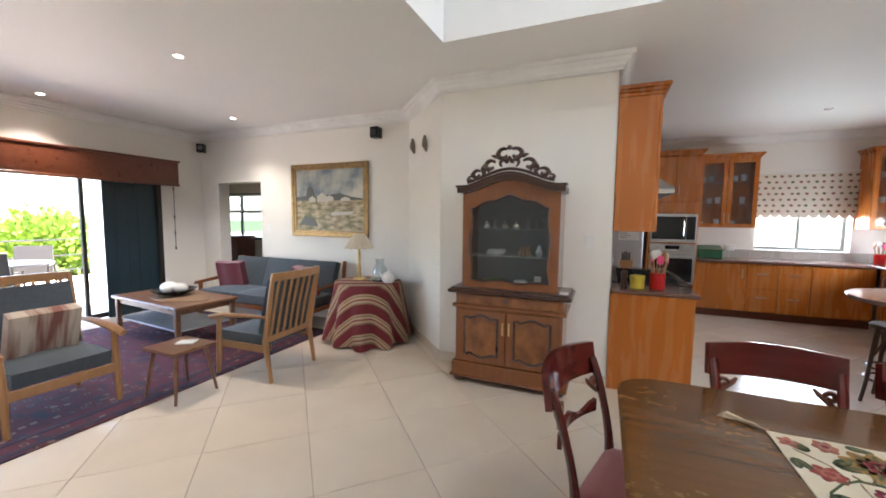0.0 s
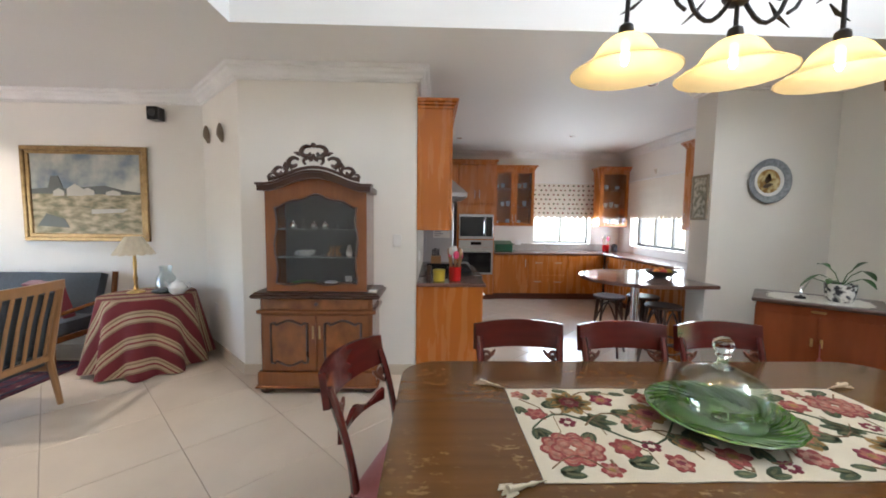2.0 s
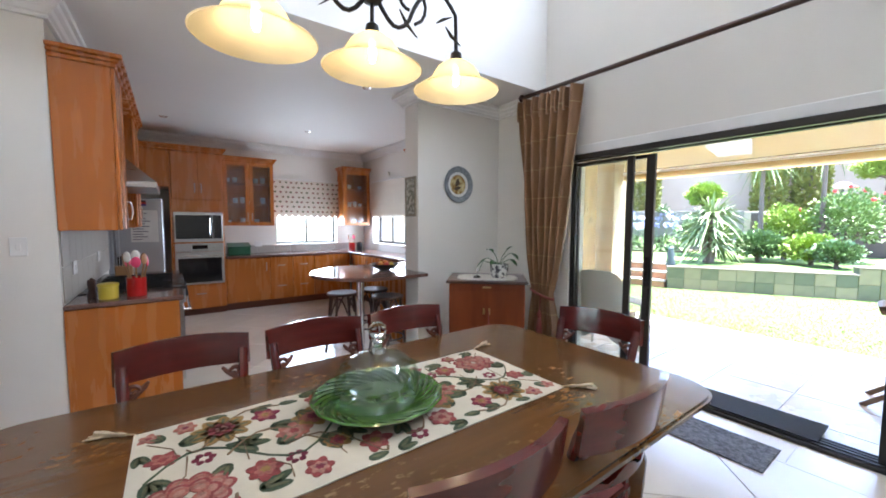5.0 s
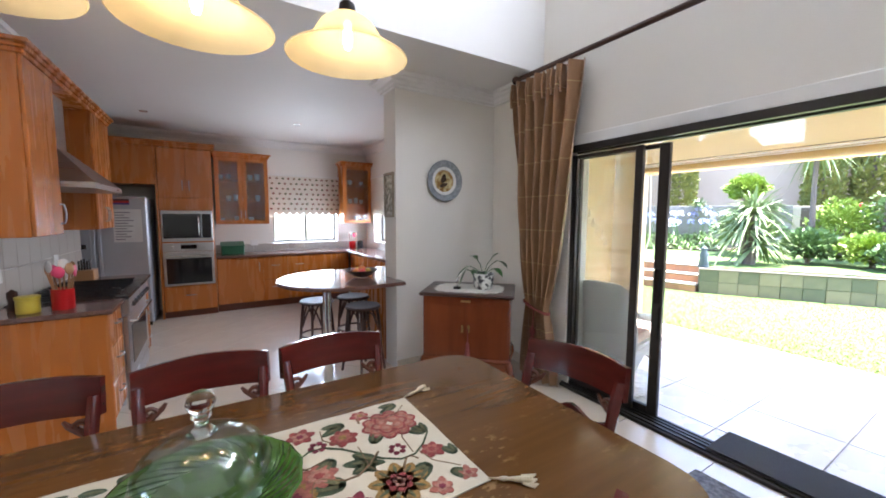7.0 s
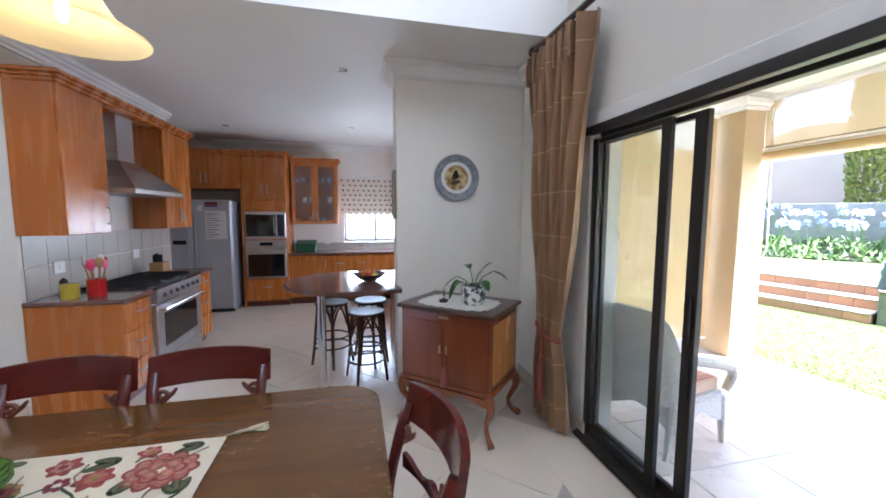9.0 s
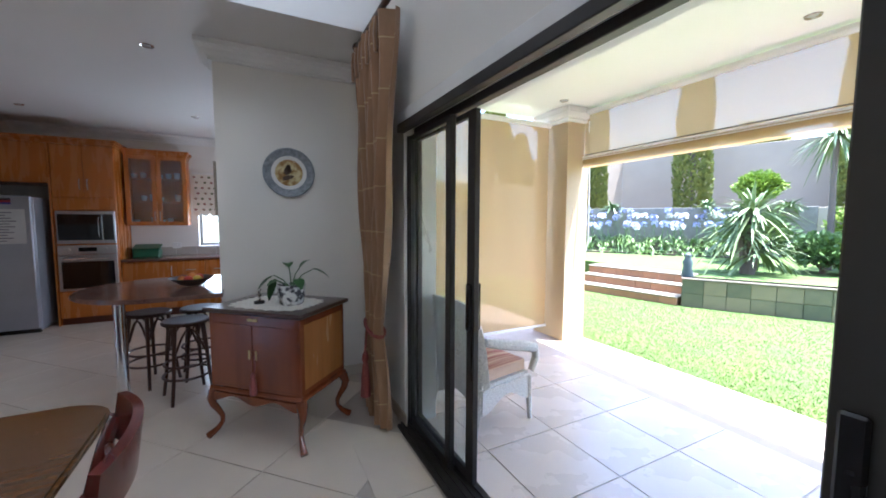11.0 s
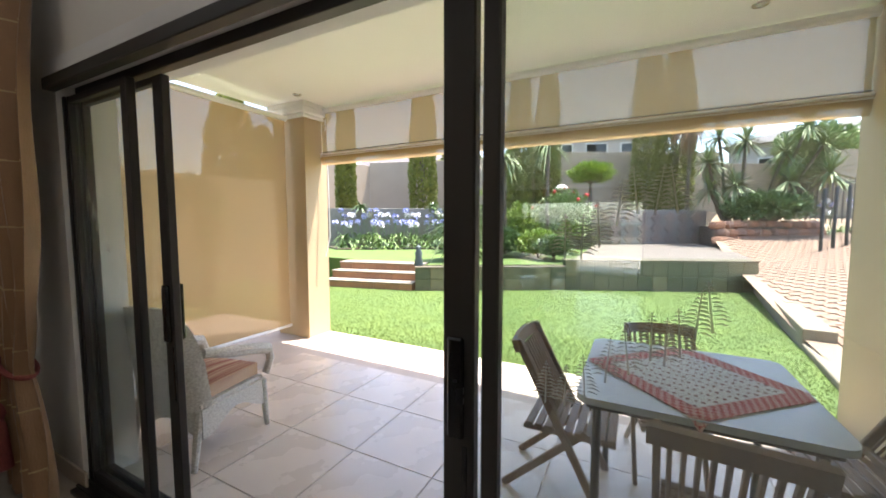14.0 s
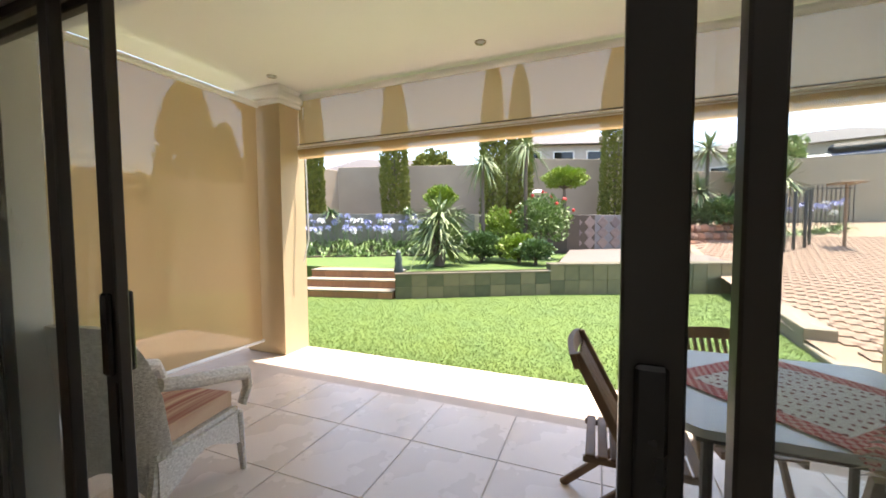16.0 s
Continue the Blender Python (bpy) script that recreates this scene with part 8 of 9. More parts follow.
plain_wall("boundary_wall", (20.9, 6.4), (18.9, 13.2), -0.3, 4.45, -0.25, GWALL, "tall beige plaster boundary wall")
plain_wall("boundary_wall", (18.9, 13.2), (14.0, 15.0), -0.3, 4.3, -0.25, GWALL, "tall beige plaster boundary wall")
plain_wall("boundary_wall", (25.5, -2.6), (20.9, 6.4), -0.3, 4.75, -0.25, GWALL, "tall beige plaster boundary wall")
plain_wall("boundary_wall", (27.5, -6.5), (25.5, -2.6), -0.3, 4.2, -0.25, GWALL, "beige plaster boundary wall")
g = Geo()
g.prism([(17.45, 2.2), (17.3, 5.6), (13.3, 12.2), (14.2, 14.9), (18.8, 13.1), (20.8, 6.4), (25.4, -2.6), (20.3, -1.5)], -0.3, 1.84)
struct("upper_terrace", g, SOIL, "planted upper terrace soil")
# diamond stone wall
dw = thing("diamond_wall", "stone wall inlaid with diamond-set blocks", "wall", kind="structure")
a, b = Vector((17.55, 2.15)), Vector((20.1, -1.5))
L, ang = (b - a).length, math.degrees(math.atan2((b - a).y, (b - a).x))
mw_ = pose(a.x, a.y, 0.55, 0, 0, ang)
part("core", Geo().box(0, 0, 0, L, 0.25, 1.3, 0.01, mw_), M("grey_render", (0.2, 0.18, 0.17), 0.9, scale=6, bump=0.4), dw)
me = mesh_of("stone_block", Geo().box(-0.17, -0.03, -0.17, 0.17, 0.01, 0.17, 0.015), M("purple_stone", (0.24, 0.17, 0.14), 0.85, col2=(0.15, 0.11, 0.1), scale=8, bump=0.4, rnd=0.6), 0)
for i in range(8):
    for j in range(3):
        o = new("stone_block", me)
        o.parent = dw
        o.matrix_basis = mw_ @ pose(0.3 + 0.53 * i, 0, 0.28 + 0.37 * j, 0, 45 + rg.uniform(-4, 4), 0)
# rubble planter
rbm = [M("rubble_stone", c, 0.85, scale=9, bump=0.5, rnd=0.6) for c in ((0.36, 0.17, 0.1), (0.25, 0.14, 0.1))]
rb = thing("rubble_planter", "planter bed edged with reddish stacked stones", "planter", pose(17.9, -1.55, 0.72))
stones = [mesh_of("stone", Geo().lathe([(0.1, -0.13), (0.21, -0.1), (0.24, 0.0), (0.2, 0.1), (0.1, 0.13)], 6, None, True, 0.12, 3), rbm[k], 0) for k in range(2)]
for i in range(12):
    for j in range(3):
        q = (i + 0.5 * (j % 2)) / 12
        o = new("stone", stones[(i + j) % 2])
        o.parent = rb
        o.matrix_basis = pose(1.25 * q + 0.1 * j + 0.25 * math.sin(3 * q), -2.9 * q, 0.1 + 0.25 * j, rg.uniform(-15, 15), rg.uniform(-15, 15), rg.uniform(0, 360))
part("soil", Geo().prism([(0.2, 0.0), (1.5, -2.9), (3.2, -2.4), (2.2, 0.3)], -0.2, 0.55), SOIL, rb)


def strap_plant(name, label, m, n, l, w, mat, up=(0.2, 1.3), droop=(0.3, 0.9), trunk=0.0, heads=((0, 0, 0),), seed=1, cat="plant"):
    """A rosette of long pointed leaves, or several on trunks."""
    r = random.Random(seed)
    p = thing(name, label, cat, m)
    g, gt = Geo(), Geo()
    for hx, hy, hz in heads:
        for k in range(n):
            leaf_geo(g, (hx, hy, hz + 0.02), r.uniform(0, 6.28), r.uniform(*up), l * r.uniform(0.7, 1.1), w * r.uniform(0.8, 1.2), r.uniform(*droop), 5)
        if hz > 0.25:
            gt.tube([(hx * 0.3, hy * 0.3, 0), (hx * 0.6 + 0.04, hy * 0.6, hz * 0.35), (hx * 0.8 - 0.03, hy * 0.8, hz * 0.7), (hx, hy, hz)], [0.085, 0.062, 0.052, 0.05], 8)
    part("crown", g, mat, p)
    if gt.v:
        part("trunk", gt, BARK, p)
    return p


strap_plant("spiky_plant", "large spiky strap-leaved plant in the planter", pose(11.7, 4.75, 0.46), 130, 0.92, 0.05, YUCL, (-0.3, 1.5), (0.2, 0.9), heads=((0.1, -0.12, 0.4), (-0.05, 0.1, 0.75), (0.0, -0.05, 1.15)), seed=4)
strap_plant("slim_palm", "slim palm with drooping leaves", pose(14.0, 4.31, 0.46), 170, 0.8, 0.03, YUCL, (-0.2, 1.4), (0.4, 1.2), heads=((0, 0, 2.75),), seed=6, cat="palm")
strap_plant("slim_palm", "slim palm with drooping leaves", pose(14.45, 3.15, 0.46), 170, 0.85, 0.03, YUCL, (-0.2, 1.4), (0.4, 1.2), heads=((0, 0, 3.15),), seed=7, cat="palm")
YHEADS = ((-0.5, 1.0, 2.2), (0.0, -0.1, 2.9), (0.2, -1.2, 2.5), (0.5, -2.2, 2.7), (0.4, 0.6, 3.2), (-0.3, -1.2, 1.5), (-0.4, 0.2, 1.4), (0.1, -1.7, 3.3), (-0.2, -2.2, 1.7), (-0.3, 0.9, 1.3))
strap_plant("yucca_tree", "many-headed yucca tree with spiky crowns", pose(19.4, -2.3, 1.2), 120, 0.85, 0.05, YUCL, (-0.7, 1.5), (0.05, 0.5), heads=YHEADS, seed=8, cat="tree")
strap_plant("dry_palm", "palm with hanging dry brown leaves", pose(20.4, -0.9, 1.8), 130, 1.0, 0.06, M("dry_palm_leaf", (0.3, 0.18, 0.09), 0.85, col2=(0.17, 0.1, 0.05), scale=9), (-1.3, -0.3), (0.3, 0.9), heads=((0, 0, 3.7),), seed=9, cat="palm")


def clump_tree(name, label, m, size, n, leaf, mat, taper=0.0, stem=0.0, seed=1, cat="tree", flowers=None):
    """A crown of many small leaf tufts over an uneven body, with a stem and limbs."""
    r = random.Random(seed)
    p = thing(name, label, cat, m)
    g = Geo()
    sx, sy, sz = size
    for k in range(n):
        z = r.random()
        a = r.uniform(0, 6.28)
        if taper:
            rad = (1 - z ** 4) ** 0.6 * (0.86 + 0.14 * math.sin(5 * a + 9 * z)) * (0.75 + 0.25 * r.random())
            x, y, zz = sx * rad * math.cos(a), sy * rad * math.sin(a), sz * z
            d = Vector((math.cos(a), math.sin(a), 1.2))
        else:
            q = r.random() ** 0.4
            t = math.acos(r.uniform(-0.85, 1))
            b = 0.82 + 0.18 * math.sin(4 * a) * math.sin(5 * t)
            x, y, zz = sx * q * b * math.sin(t) * math.cos(a), sy * q * b * math.sin(t) * math.sin(a), sz * (1 + q * b * math.cos(t))
            d = Vector((math.sin(t) * math.cos(a), math.sin(t) * math.sin(a), math.cos(t) + 0.3))
        d = (d + Vector((r.uniform(-0.7, 0.7), r.uniform(-0.7, 0.7), r.uniform(-0.5, 0.5)))).normalized()
        s = d.orthogonal().normalized()
        s = (s * math.cos(k) + d.cross(s) * math.sin(k))
        l, w = leaf * r.uniform(0.7, 1.4), leaf * 0.42
        c = Vector((x, y, zz + stem))
        g.add([c - s * w * 0.3, c + d * l * 0.5 + s * w, c + d * l, c + d * l * 0.5 - s * w], [(0, 1, 2, 3)])
    part("crown", g, mat, p)
    gt = Geo()
    top = stem + sz * (0.7 if not taper else 0.8)
    gt.tube([(0, 0, -0.05), (0.03, 0.0, stem * 0.6 + 0.05), (0, 0.02, top)], [max(0.05, sx * 0.1), max(0.04, sx * 0.08), 0.02], 8)
    for k in range(5):
        a = k * 1.26
        gt.tube([(0, 0, stem + sz * 0.15), (sx * 0.35 * math.cos(a), sy * 0.35 * math.sin(a), stem + sz * 0.5), (sx * 0.6 * math.cos(a), sy * 0.6 * math.sin(a), stem + sz * 0.8)], [0.03, 0.02, 0.01], 6)
    part("trunk", gt, BARK, p)
    if flowers:
        fm, cnt, fr_ = flowers
        for k in range(cnt):
            a, t = r.uniform(0, 6.28), r.uniform(0.2, 1.5)
            c = (sx * math.sin(t) * math.cos(a), sy * math.sin(t) * math.sin(a), stem + sz * (1 + math.cos(t)))
            part("flower", Geo().ball(c, fr_, 5), fm, p)
    return p


for k, (x, y, h, w) in enumerate(((16.1, 12.3, 2.7, 0.42), (18.2, 9.6, 3.0, 0.62), (20.0, 5.6, 3.3, 0.55), (20.6, 4.5, 3.2, 0.55), (21.9, 0.5, 3.6, 0.65), (22.4, -0.6, 3.6, 0.7))):
    clump_tree("cypress", "tall narrow green cypress by the boundary wall", pose(x, y, 1.8), (1.05 * w, 1.05 * w, 2.1 * h), 9000, 0.12, CYPL, 1.0, 0.0, 20 + k, "tree")
clump_tree("umbrella_topiary", "clipped umbrella-shaped bright green shrub", pose(18.0, 2.35, 1.8), (0.9, 0.9, 0.45), 9000, 0.06, LIMEL, 0, 0.95, 31, "shrub")
clump_tree("round_topiary", "clipped round bright green shrub", pose(15.1, 6.1, 0.46), (0.6, 0.6, 0.45), 7000, 0.06, LIMEL, 0, 1.5, 32, "shrub")
RFL = M("rose_petal", (0.6, 0.05, 0.04), 0.6, bump=0)
clump_tree("rose_bush", "leafy rose bush with a few red flowers", pose(14.9, 2.75, 0.5), (0.95, 0.95, 0.85), 3000, 0.085, M("rose_leaf", (0.16, 0.24, 0.06), 0.5, col2=(0.08, 0.14, 0.03), scale=6), 0, 0.25, 33, "shrub", (RFL, 9, 0.05))
clump_tree("shrub", "leafy green shrub beside the slim palms", pose(14.6, 3.9, 0.46), (0.7, 0.7, 0.65), 1900, 0.085, LIMEL, 0, 0.3, 51, "shrub")
clump_tree("shrub", "broad dark green shrub behind the spiky plant", pose(13.9, 5.6, 0.46), (0.8, 0.8, 0.55), 3200, 0.1, DARKL, 0, 0.2, 52, "shrub")
clump_tree("shrub", "dark green shrub below the yucca tree", pose(18.9, -2.9, 1.25), (0.9, 1.4, 0.55), 3600, 0.11, DARKL, 0, 0.1, 53, "shrub")
clump_tree("shrub", "low dark green shrub in the planter", pose(13.1, 4.1, 0.46), (0.6, 0.6, 0.4), 2400, 0.09, DARKL, 0, 0.05, 34, "shrub")
clump_tree("shrub", "low green shrub in the planter", pose(13.2, 3.1, 0.46), (0.6, 0.7, 0.35), 2200, 0.09, LIMEL, 0, 0.05, 35, "shrub")
clump_tree("shrub", "low grey-green shrub by the stones", pose(12.7, 2.6, 0.5), (0.5, 0.5, 0.28), 1600, 0.08, DARKL, 0, 0.05, 36, "shrub")
clump_tree("leafy_tree", "bushy green tree beyond the wall", pose(26.0, -6.2, 2.0), (1.7, 1.7, 1.5), 7000, 0.16, M("pale_leaf", (0.22, 0.3, 0.1), 0.6, col2=(0.13, 0.2, 0.06), scale=5), 0, 1.0, 37, "tree")
clump_tree("leafy_tree", "dark green tree beyond the boundary wall", pose(24.5, 10.5, 2.0), (1.6, 1.6, 1.5), 3000, 0.26, CYPL, 0, 1.2, 38, "tree")
# side garden beyond the end blind
plain_wall("boundary_wall", (4.5, 9.7), (10.9, 9.7), -0.3, 2.5, 0.22, GWALL, "beige plaster side garden wall")
struct("side_lawn", Geo().prism([(4.4, 6.52), (6.79, 6.52), (6.79, 9.5), (4.4, 9.5)], -0.3, -0.045), GRASS, "lawn beside the patio")
strap_plant("yucca_tree", "yucca with spiky crowns by the side wall", pose(7.5, 8.4, -0.05), 90, 0.8, 0.06, YUCL, (-0.3, 1.4), (0.1, 0.7), heads=((0.0, 0.0, 2.0), (0.45, 0.1, 1.5), (0.1, -0.2, 0.9)), seed=61, cat="tree")
strap_plant("tall_palm", "tall thin palm beyond the side wall", pose(8.0, 10.4, -0.05), 90, 0.9, 0.05, YUCL, (-0.4, 1.3), (0.4, 1.1), heads=((0, 0, 6.2),), seed=62, cat="palm")
for x, y, w, h in ((9.6, 10.4, 0.75, 5.2), (10.6, 10.5, 0.5, 4.4), (6.2, 10.4, 0.6, 5.4)):
    clump_tree("cypress", "tall narrow green cypress behind the side wall", pose(x, y, -0.3), (w, w, h), 6000, 0.13, CYPL, 1.0, 0.0, int(70 + x), "tree")
# trees beyond the lounge terrace
for x, y, z, r in ((-14.5, 6.2, -1.4, 1.5), (-17.5, 4.0, -1.9, 1.6)):
    clump_tree("leafy_tree", "sunlit green tree beyond the terrace rail", pose(x, y, z), (r, r, 0.9 * r), 3000, 0.18, LIMEL, 0, 0.5, int(80 - x), "tree")
# agapanthus bed
AGL = M("agapanthus_leaf", (0.17, 0.27, 0.07), 0.4, col2=(0.09, 0.16, 0.04), scale=7, bump=0.05)
AGB = [M("agapanthus_" + n_, c, 0.7, bump=0) for n_, c in (("blue", (0.36, 0.38, 0.62)), ("white", (0.7, 0.7, 0.72)))]
def agapanthus(seed, white):
    r = random.Random(seed)
    p = thing("agapanthus", "agapanthus clump with pale blue flower heads", "flower", Matrix(), "agapanthus in the flower bed")
    g = Geo()
    for k in range(34):
        leaf_geo(g, (r.uniform(-0.12, 0.12), r.uniform(-0.12, 0.12), 0), r.uniform(0, 6.28), r.uniform(0.6, 1.3), r.uniform(0.45, 0.75), 0.045, r.uniform(0.5, 1.0), 4)
    part("leaves", g, AGL, p)
    for j in range(2):
        x, y, h = r.uniform(-0.3, 0.3), r.uniform(-0.3, 0.3), r.uniform(0.65, 1.1)
        part("stalk", Geo().tube([(x * 0.3, y * 0.3, 0), (x, y, h)], 0.008, 5), DARKL, p)
        g = Geo()
        for k in range(40):
            d = Vector((r.gauss(0, 1), r.gauss(0, 1), r.gauss(0.3, 0.8))).normalized()
            s = d.orthogonal().normalized() * 0.025
            c = Vector((x, y, h)) + d * 0.035
            g.add([c, c + d * 0.06 + s, c + d * 0.09, c + d * 0.06 - s], [(0, 1, 2, 3)])
        part("flower_head", g, AGB[white], p)
    return p
protos = [agapanthus(40 + k, k % 2) for k in range(3)]
spots = []
for i in range(10):
    for j in range(3):
        q = i / 9
        spots.append((13.2 + 1.9 * q + 0.42 * j + rg.uniform(-0.15, 0.15), 9.9 - 3.2 * q + 0.3 * j + rg.uniform(-0.15, 0.15), 0.46 + 0.16 * j, ))
for i in range(7):
    spots.append((19.6 + 0.2 * i, -4.6 - 0.35 * i, 1.0 + 0.04 * i))
for k, (x, y, z) in enumerate(spots):
    m = pose(x, y, z, 0, 0, 77 * k)
    if k < 3:
        protos[k].matrix_basis = m
    else:
        copy_thing(protos[k % 3], m)
for x, y in ((14.3, 10.0), (15.6, 7.6), (16.6, 6.0)):
    strap_plant("groundcover", "green strap-leaved ground cover", pose(x, y, 1.84), 60, 0.6, 0.06, DARKL, (0.3, 1.3), (0.3, 0.9), seed=int(10 * x))
g = Geo()
g.prism([(12.9, 9.9), (14.9, 6.6), (16.6, 6.6), (13.7, 11.2)], 0.3, 0.5)
struct("flower_bed", g, SOIL, "dark flower bed soil")
# garden lamp, statue, posts, fence
gl = thing("garden_lamp", "white mushroom garden lamp on a post", "lamp", pose(16.2, 3.05, 0.46))
part("post", Geo().tube([(0, 0, 0), (0, 0, 2.0)], 0.03, 8), BRONZE, gl)
part("head", Geo().lathe([(0.04, 2.0), (0.14, 2.02), (0.22, 2.08), (0.12, 2.17), (0.001, 2.2)], 16), WHITE, gl)
solid("garden_figure", Geo().lathe([(0.09, 0), (0.1, 0.05), (0.07, 0.2), (0.085, 0.28), (0.05, 0.36), (0.06, 0.42), (0.001, 0.48)], 12), M("weathered_bronze", (0.06, 0.08, 0.08), 0.7, scale=12, bump=0.3), "small weathered garden ornament on the wall", "ornament", pose(10.15, 4.98, 0.46))
for k, (x, y) in enumerate(((16.4, -3.5), (16.9, -3.9), (17.3, -4.3), (17.8, -4.6))):
    solid("metal_post", Geo().lathe([(0.04, 0), (0.04, 1.62), (0.03, 1.64)], 10), BRONZE, "slim dark metal bollard post", "post", pose(x, y, drive_z(x, y) - 0.02), "posts beside the drive")
bt = thing("bird_table", "wooden bird table on thin posts", "bird table", pose(17.6, -5.3, drive_z(17.6, 0)))
part("tray", Geo().box(-0.4, -0.3, 1.75, 0.4, 0.3, 1.8, 0.01), TEAK, bt)
part("post", Geo().tube([(0, 0, 0), (0, 0, 1.75)], 0.04, 8), TEAK, bt)
fn = thing("metal_fence", "dark steel palisade fence beside the drive", "fence", pose(21.8, -4.6, 1.3, 0, 0, -68))
for k in range(22):
    part("bar", Geo().tube([(0.18 * k, 0, 0), (0.18 * k, 0, 1.75)], 0.018, 5), BRONZE, fn)
for z in (0.25, 1.55):
    part("rail", Geo().box(0, -0.02, z, 3.8, 0.02, z + 0.05), BRONZE, fn)


def house(m, w, d, h, wins, label, wall, roof):
    p = thing("house", label, "house", m)
    part("wall", Geo().box(-w / 2, 0, 0, w / 2, d, h), wall, p)
    part("roof", Geo().add([(-w / 2 - 0.5, -0.5, h), (w / 2 + 0.5, -0.5, h), (w / 2 + 0.5, d + 0.5, h), (-w / 2 - 0.5, d + 0.5, h), (-w / 4, d / 2, h + 1.6), (w / 4, d / 2, h + 1.6)], [(0, 1, 5, 4), (1, 2, 5), (2, 3, 4, 5), (3, 0, 4), (3, 2, 1, 0)]), roof, p)
    for x, z, ww, wh in wins:
        wd = part("window", Geo().box(x - ww / 2, -0.04, z, x + ww / 2, 0.02, z + wh), WHITE, p)
        part("pane", Geo().box(x - ww / 2 + 0.07, -0.05, z + 0.07, x + ww / 2 - 0.07, -0.041, z + wh - 0.07), DGLASS, wd)
    return p


HW, HR = M("far_house_render", (0.42, 0.38, 0.34), 0.85, scale=2), M("dark_roof_tiles", (0.08, 0.07, 0.07), 0.8, scale=8, bump=0.4)
house(pose(30.5, 3.0, 0, 0, 0, -72), 8, 6, 7.0, ((-2.6, 5.6, 1.4, 1.0), (-0.4, 5.6, 1.4, 1.0), (1.8, 5.6, 1.4, 1.0)), "grey house behind the garden wall", HW, HR)
house(pose(27.5, 15.5, 0, 0, 0, -60), 9, 6, 5.4, ((-1, 4.0, 1.2, 0.9),), "house with a dark roof beyond the wall", HW, HR)
house(pose(40.5, -12.5, 0, 0, 0, -107), 14, 8, 7.6, ((-3.5, 5.2, 3.2, 1.3), (2.5, 5.2, 3.2, 1.3)), "pale house up the drive", M("far_house_white", (0.34, 0.32, 0.29), 0.85, scale=2), HR)
car = thing("car", "dark blue car parked up the drive", "car", pose(30.0, -11.2, drive_z(30, 0) - 0.1 + 2.0, 0, 0, 70))
part("body", Geo().box(-2.1, -0.85, 0.3, 2.1, 0.85, 0.95, 0.15), M("blue_car_paint", (0.03, 0.05, 0.1), 0.2, coat=0.6), car)
part("cabin", Geo().box(-1.3, -0.75, 0.95, 1.0, 0.75, 1.45, 0.2), DGLASS, car)
for x in (-1.3, 1.3):
    for y in (-0.82, 0.82):
        wl = part("wheel", Geo().lathe([(0.31, -0.1), (0.32, 0), (0.31, 0.1)], 20, pose(x, y, 0.31, 90)), BLACK, car)
g = Geo()
g.box(24, -16, -0.3, 36, -6.2, drive_z(30, 0) + 1.9)
struct("upper_drive", g, GWALL, "raised beige forecourt wall")
g = Geo()
g.box(-80, -60, -0.4, -40, 60, 1.0)
struct("backdrop", g, M("far_treeline", (0.07, 0.1, 0.05), 0.9, scale=0.3), "distant tree line beyond the terrace")

# ---- floor tiles and paving bricks ----
fl_ob = bpy.data.objects["floor"]
R2 = 0.6364
tile_me = mesh_of("tile", Geo().box(-R2 / 2 + 0.0025, -R2 / 2 + 0.0025, -0.007, R2 / 2 - 0.0025, R2 / 2 - 0.0025, 0.0, 0.0015), TILE, 0)
cells = []
for i in range(-16, 17):
    for j in range(-16, 17):
        x, y = -1.45 + 0.45 * (i + j), 3.75 + 0.45 * (i - j)
        if -6.4 < x < 3.55 and -1.5 < y < 8.3 and not (x < -0.4 and y > 5.6):
            cells.append(((x - 0.8) ** 2 + (y - 2.6) ** 2, x, y))
cells.sort()
rest = Geo()
for k, (d2, x, y) in enumerate(cells):
    if k < 300:
        o = new("tile", tile_me)
        o.parent = fl_ob
        o.matrix_basis = pose(x, y, 0.0, 0, 0, 45)
    else:
        rest.box(-R2 / 2 + 0.0025, -R2 / 2 + 0.0025, -0.007, R2 / 2 - 0.0025, R2 / 2 - 0.0025, 0.0, 0, pose(x, y, 0, 0, 0, 45))
if rest.v:
    tagged(part("tile_field", rest, TILE, fl_ob, "", 0), kind="stuff")
edge_me = mesh_of("border_tile", Geo().box(-0.165, -0.2975, -0.007, 0.165, 0.2975, 0.001, 0.0015), TILE, 0)
for k in range(8):
    o = new("border_tile", edge_me)
    o.parent = fl_ob
    o.matrix_basis = pose(3.76, 3.03 - 0.6 * k, 0.0005)
ps_ob = bpy.data.objects["patio_slab"]
pt_me = mesh_of("patio_tile", Geo().box(0.0025, 0.0025, -0.007, 0.5575, 0.5575, 0.0, 0.0015), PTILE, 0)
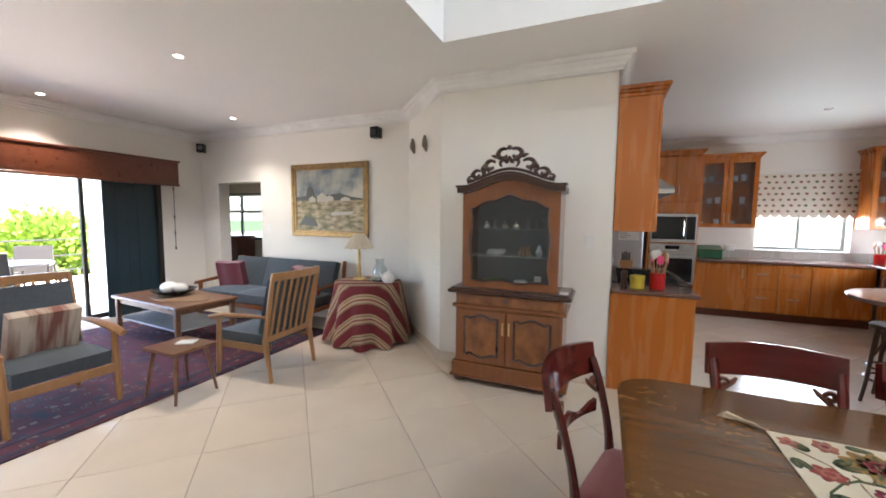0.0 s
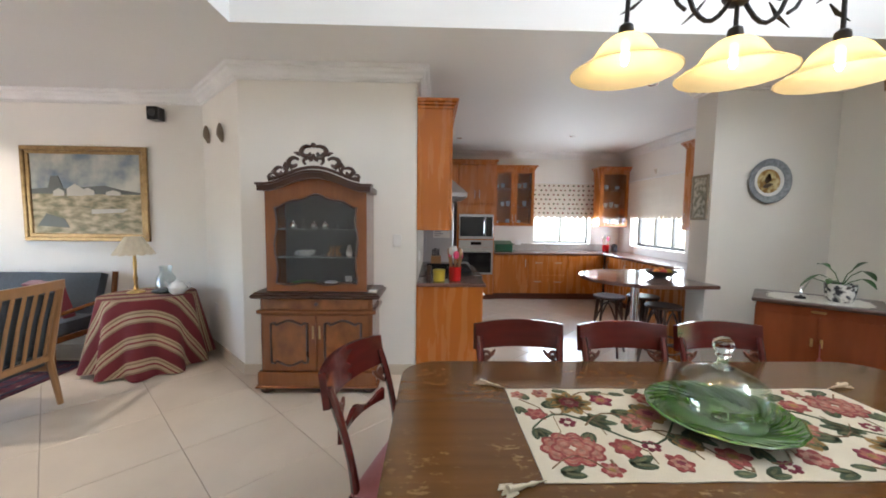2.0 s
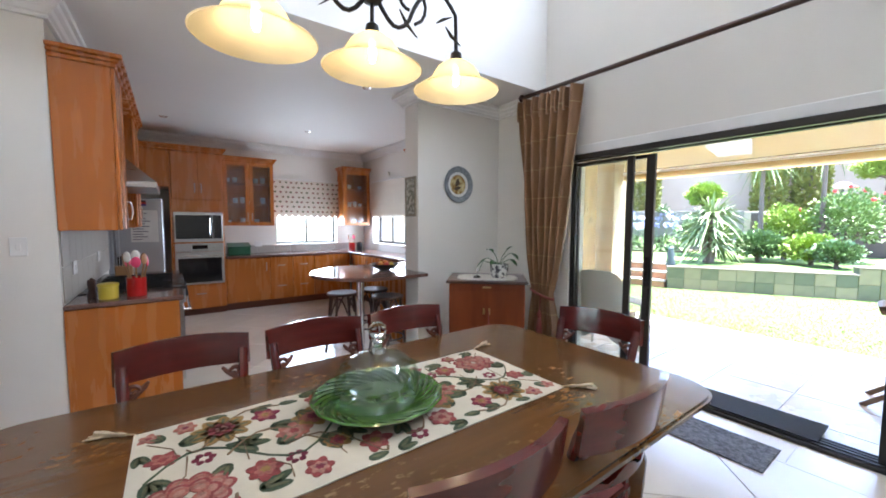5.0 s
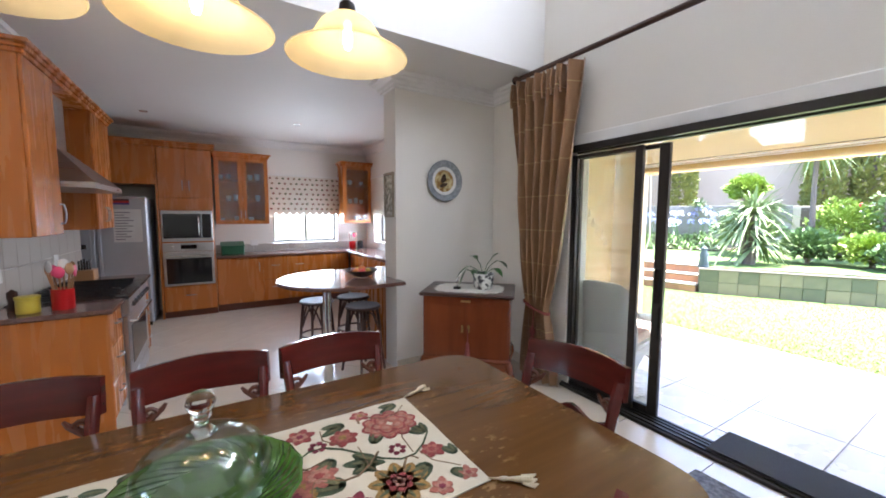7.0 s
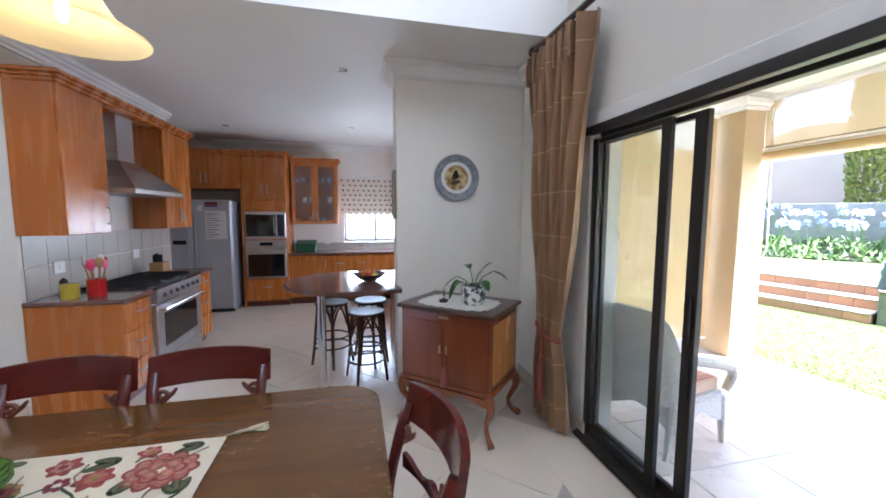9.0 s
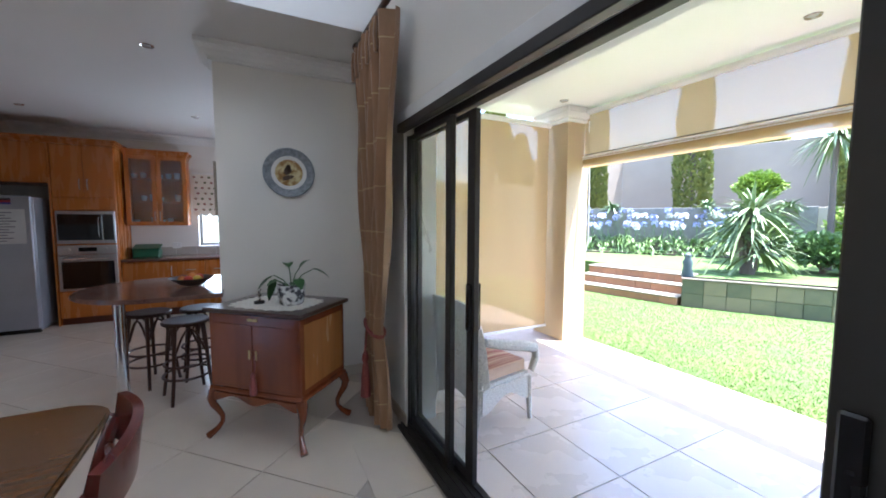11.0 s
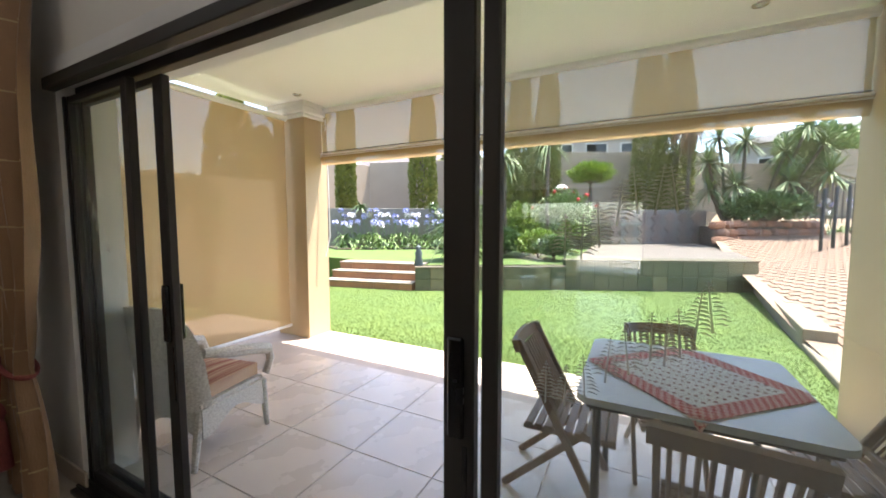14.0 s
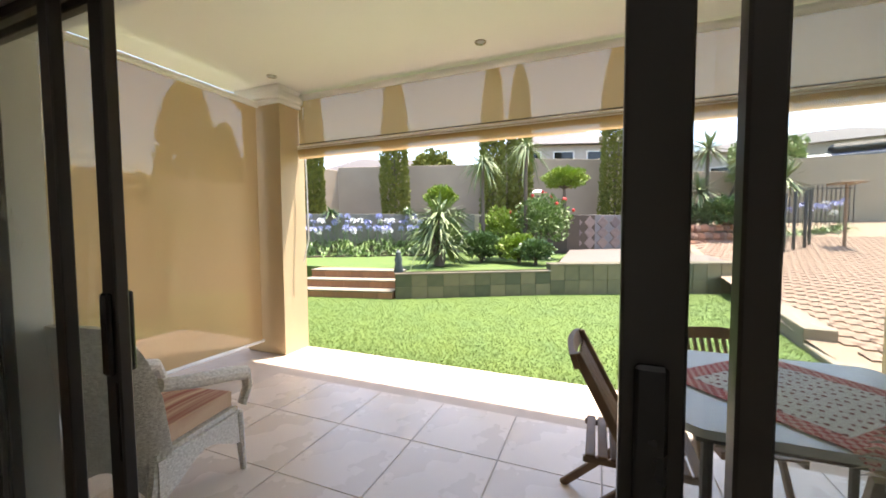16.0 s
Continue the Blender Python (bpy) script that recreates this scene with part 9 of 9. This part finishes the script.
for i in range(5):
    for j in range(-2, 7):
        x, y = 3.81 + 0.56 * i, 0.06 + 0.5625 * j
        if x < 4.0:
            x = 4.13
            continue
        if x + 0.56 > 6.32:
            continue
        o = new("patio_tile", pt_me)
        o.parent = ps_ob
        o.matrix_basis = pose(x, y, 0.0)
sl_me = mesh_of("patio_tile", Geo().box(0.0025, 0.0025, -0.007, 0.235, 0.5575, 0.0, 0.0015), PTILE, 0)
for j in range(-2, 7):
    o = new("patio_tile", sl_me)
    o.parent = ps_ob
    o.matrix_basis = pose(4.13, 0.06 + 0.5625 * j, 0.0)
pe_ob = bpy.data.objects["patio_edge"]
pe_me = mesh_of("edge_tile", Geo().box(0.003, 0.003, -0.01, 0.487, 0.5575, 0.002, 0.003), PTILE, 0)
for j in range(-1, 7):
    o = new("edge_tile", pe_me)
    o.parent = pe_ob
    o.matrix_basis = pose(6.31, 0.06 + 0.5625 * j, 0.0)
# herringbone drive bricks
dr_ob = bpy.data.objects["drive"]
BL, BW = 0.22, 0.11
bx_me = mesh_of("brick", Geo().box(-BL / 2 + 0.003, -BW / 2 + 0.003, -0.03, BL / 2 - 0.003, BW / 2 - 0.003, 0.0, 0.004), BRICKM, 0)
bricks = []
for i in range(0, 120):
    for j in range(-70, 70):
        for q in (0, 1):
            x = 7.0 + (i + q * 1.5) * BW
            y = -7.6 + (i % 4 + 4 * j + q * 0.5) * BW
            if 7.0 < x < 19.5 and -7.5 < y < -1.28 - 0.05 * max(0, x - 9):
                bricks.append((x, y, q))
bricks.sort()
rest = Geo()
for k, (x, y, a) in enumerate(bricks):
    m = pose(x, y, drive_z(x, y), 0, -math.degrees(math.atan(0.066 if x < 15 else 0.126)), 0) @ pose(0, 0, 0, 0, 0, 90 * a)
    if k < 300:
        o = new("brick", bx_me)
        o.parent = dr_ob
        o.matrix_basis = m
    elif k < 6000:
        rest.box(-BL / 2 + 0.003, -BW / 2 + 0.003, -0.03, BL / 2 - 0.003, BW / 2 - 0.003, 0.0, 0, m)
tagged(part("brick_field", rest, BRICKM, dr_ob, "", 0), kind="stuff")
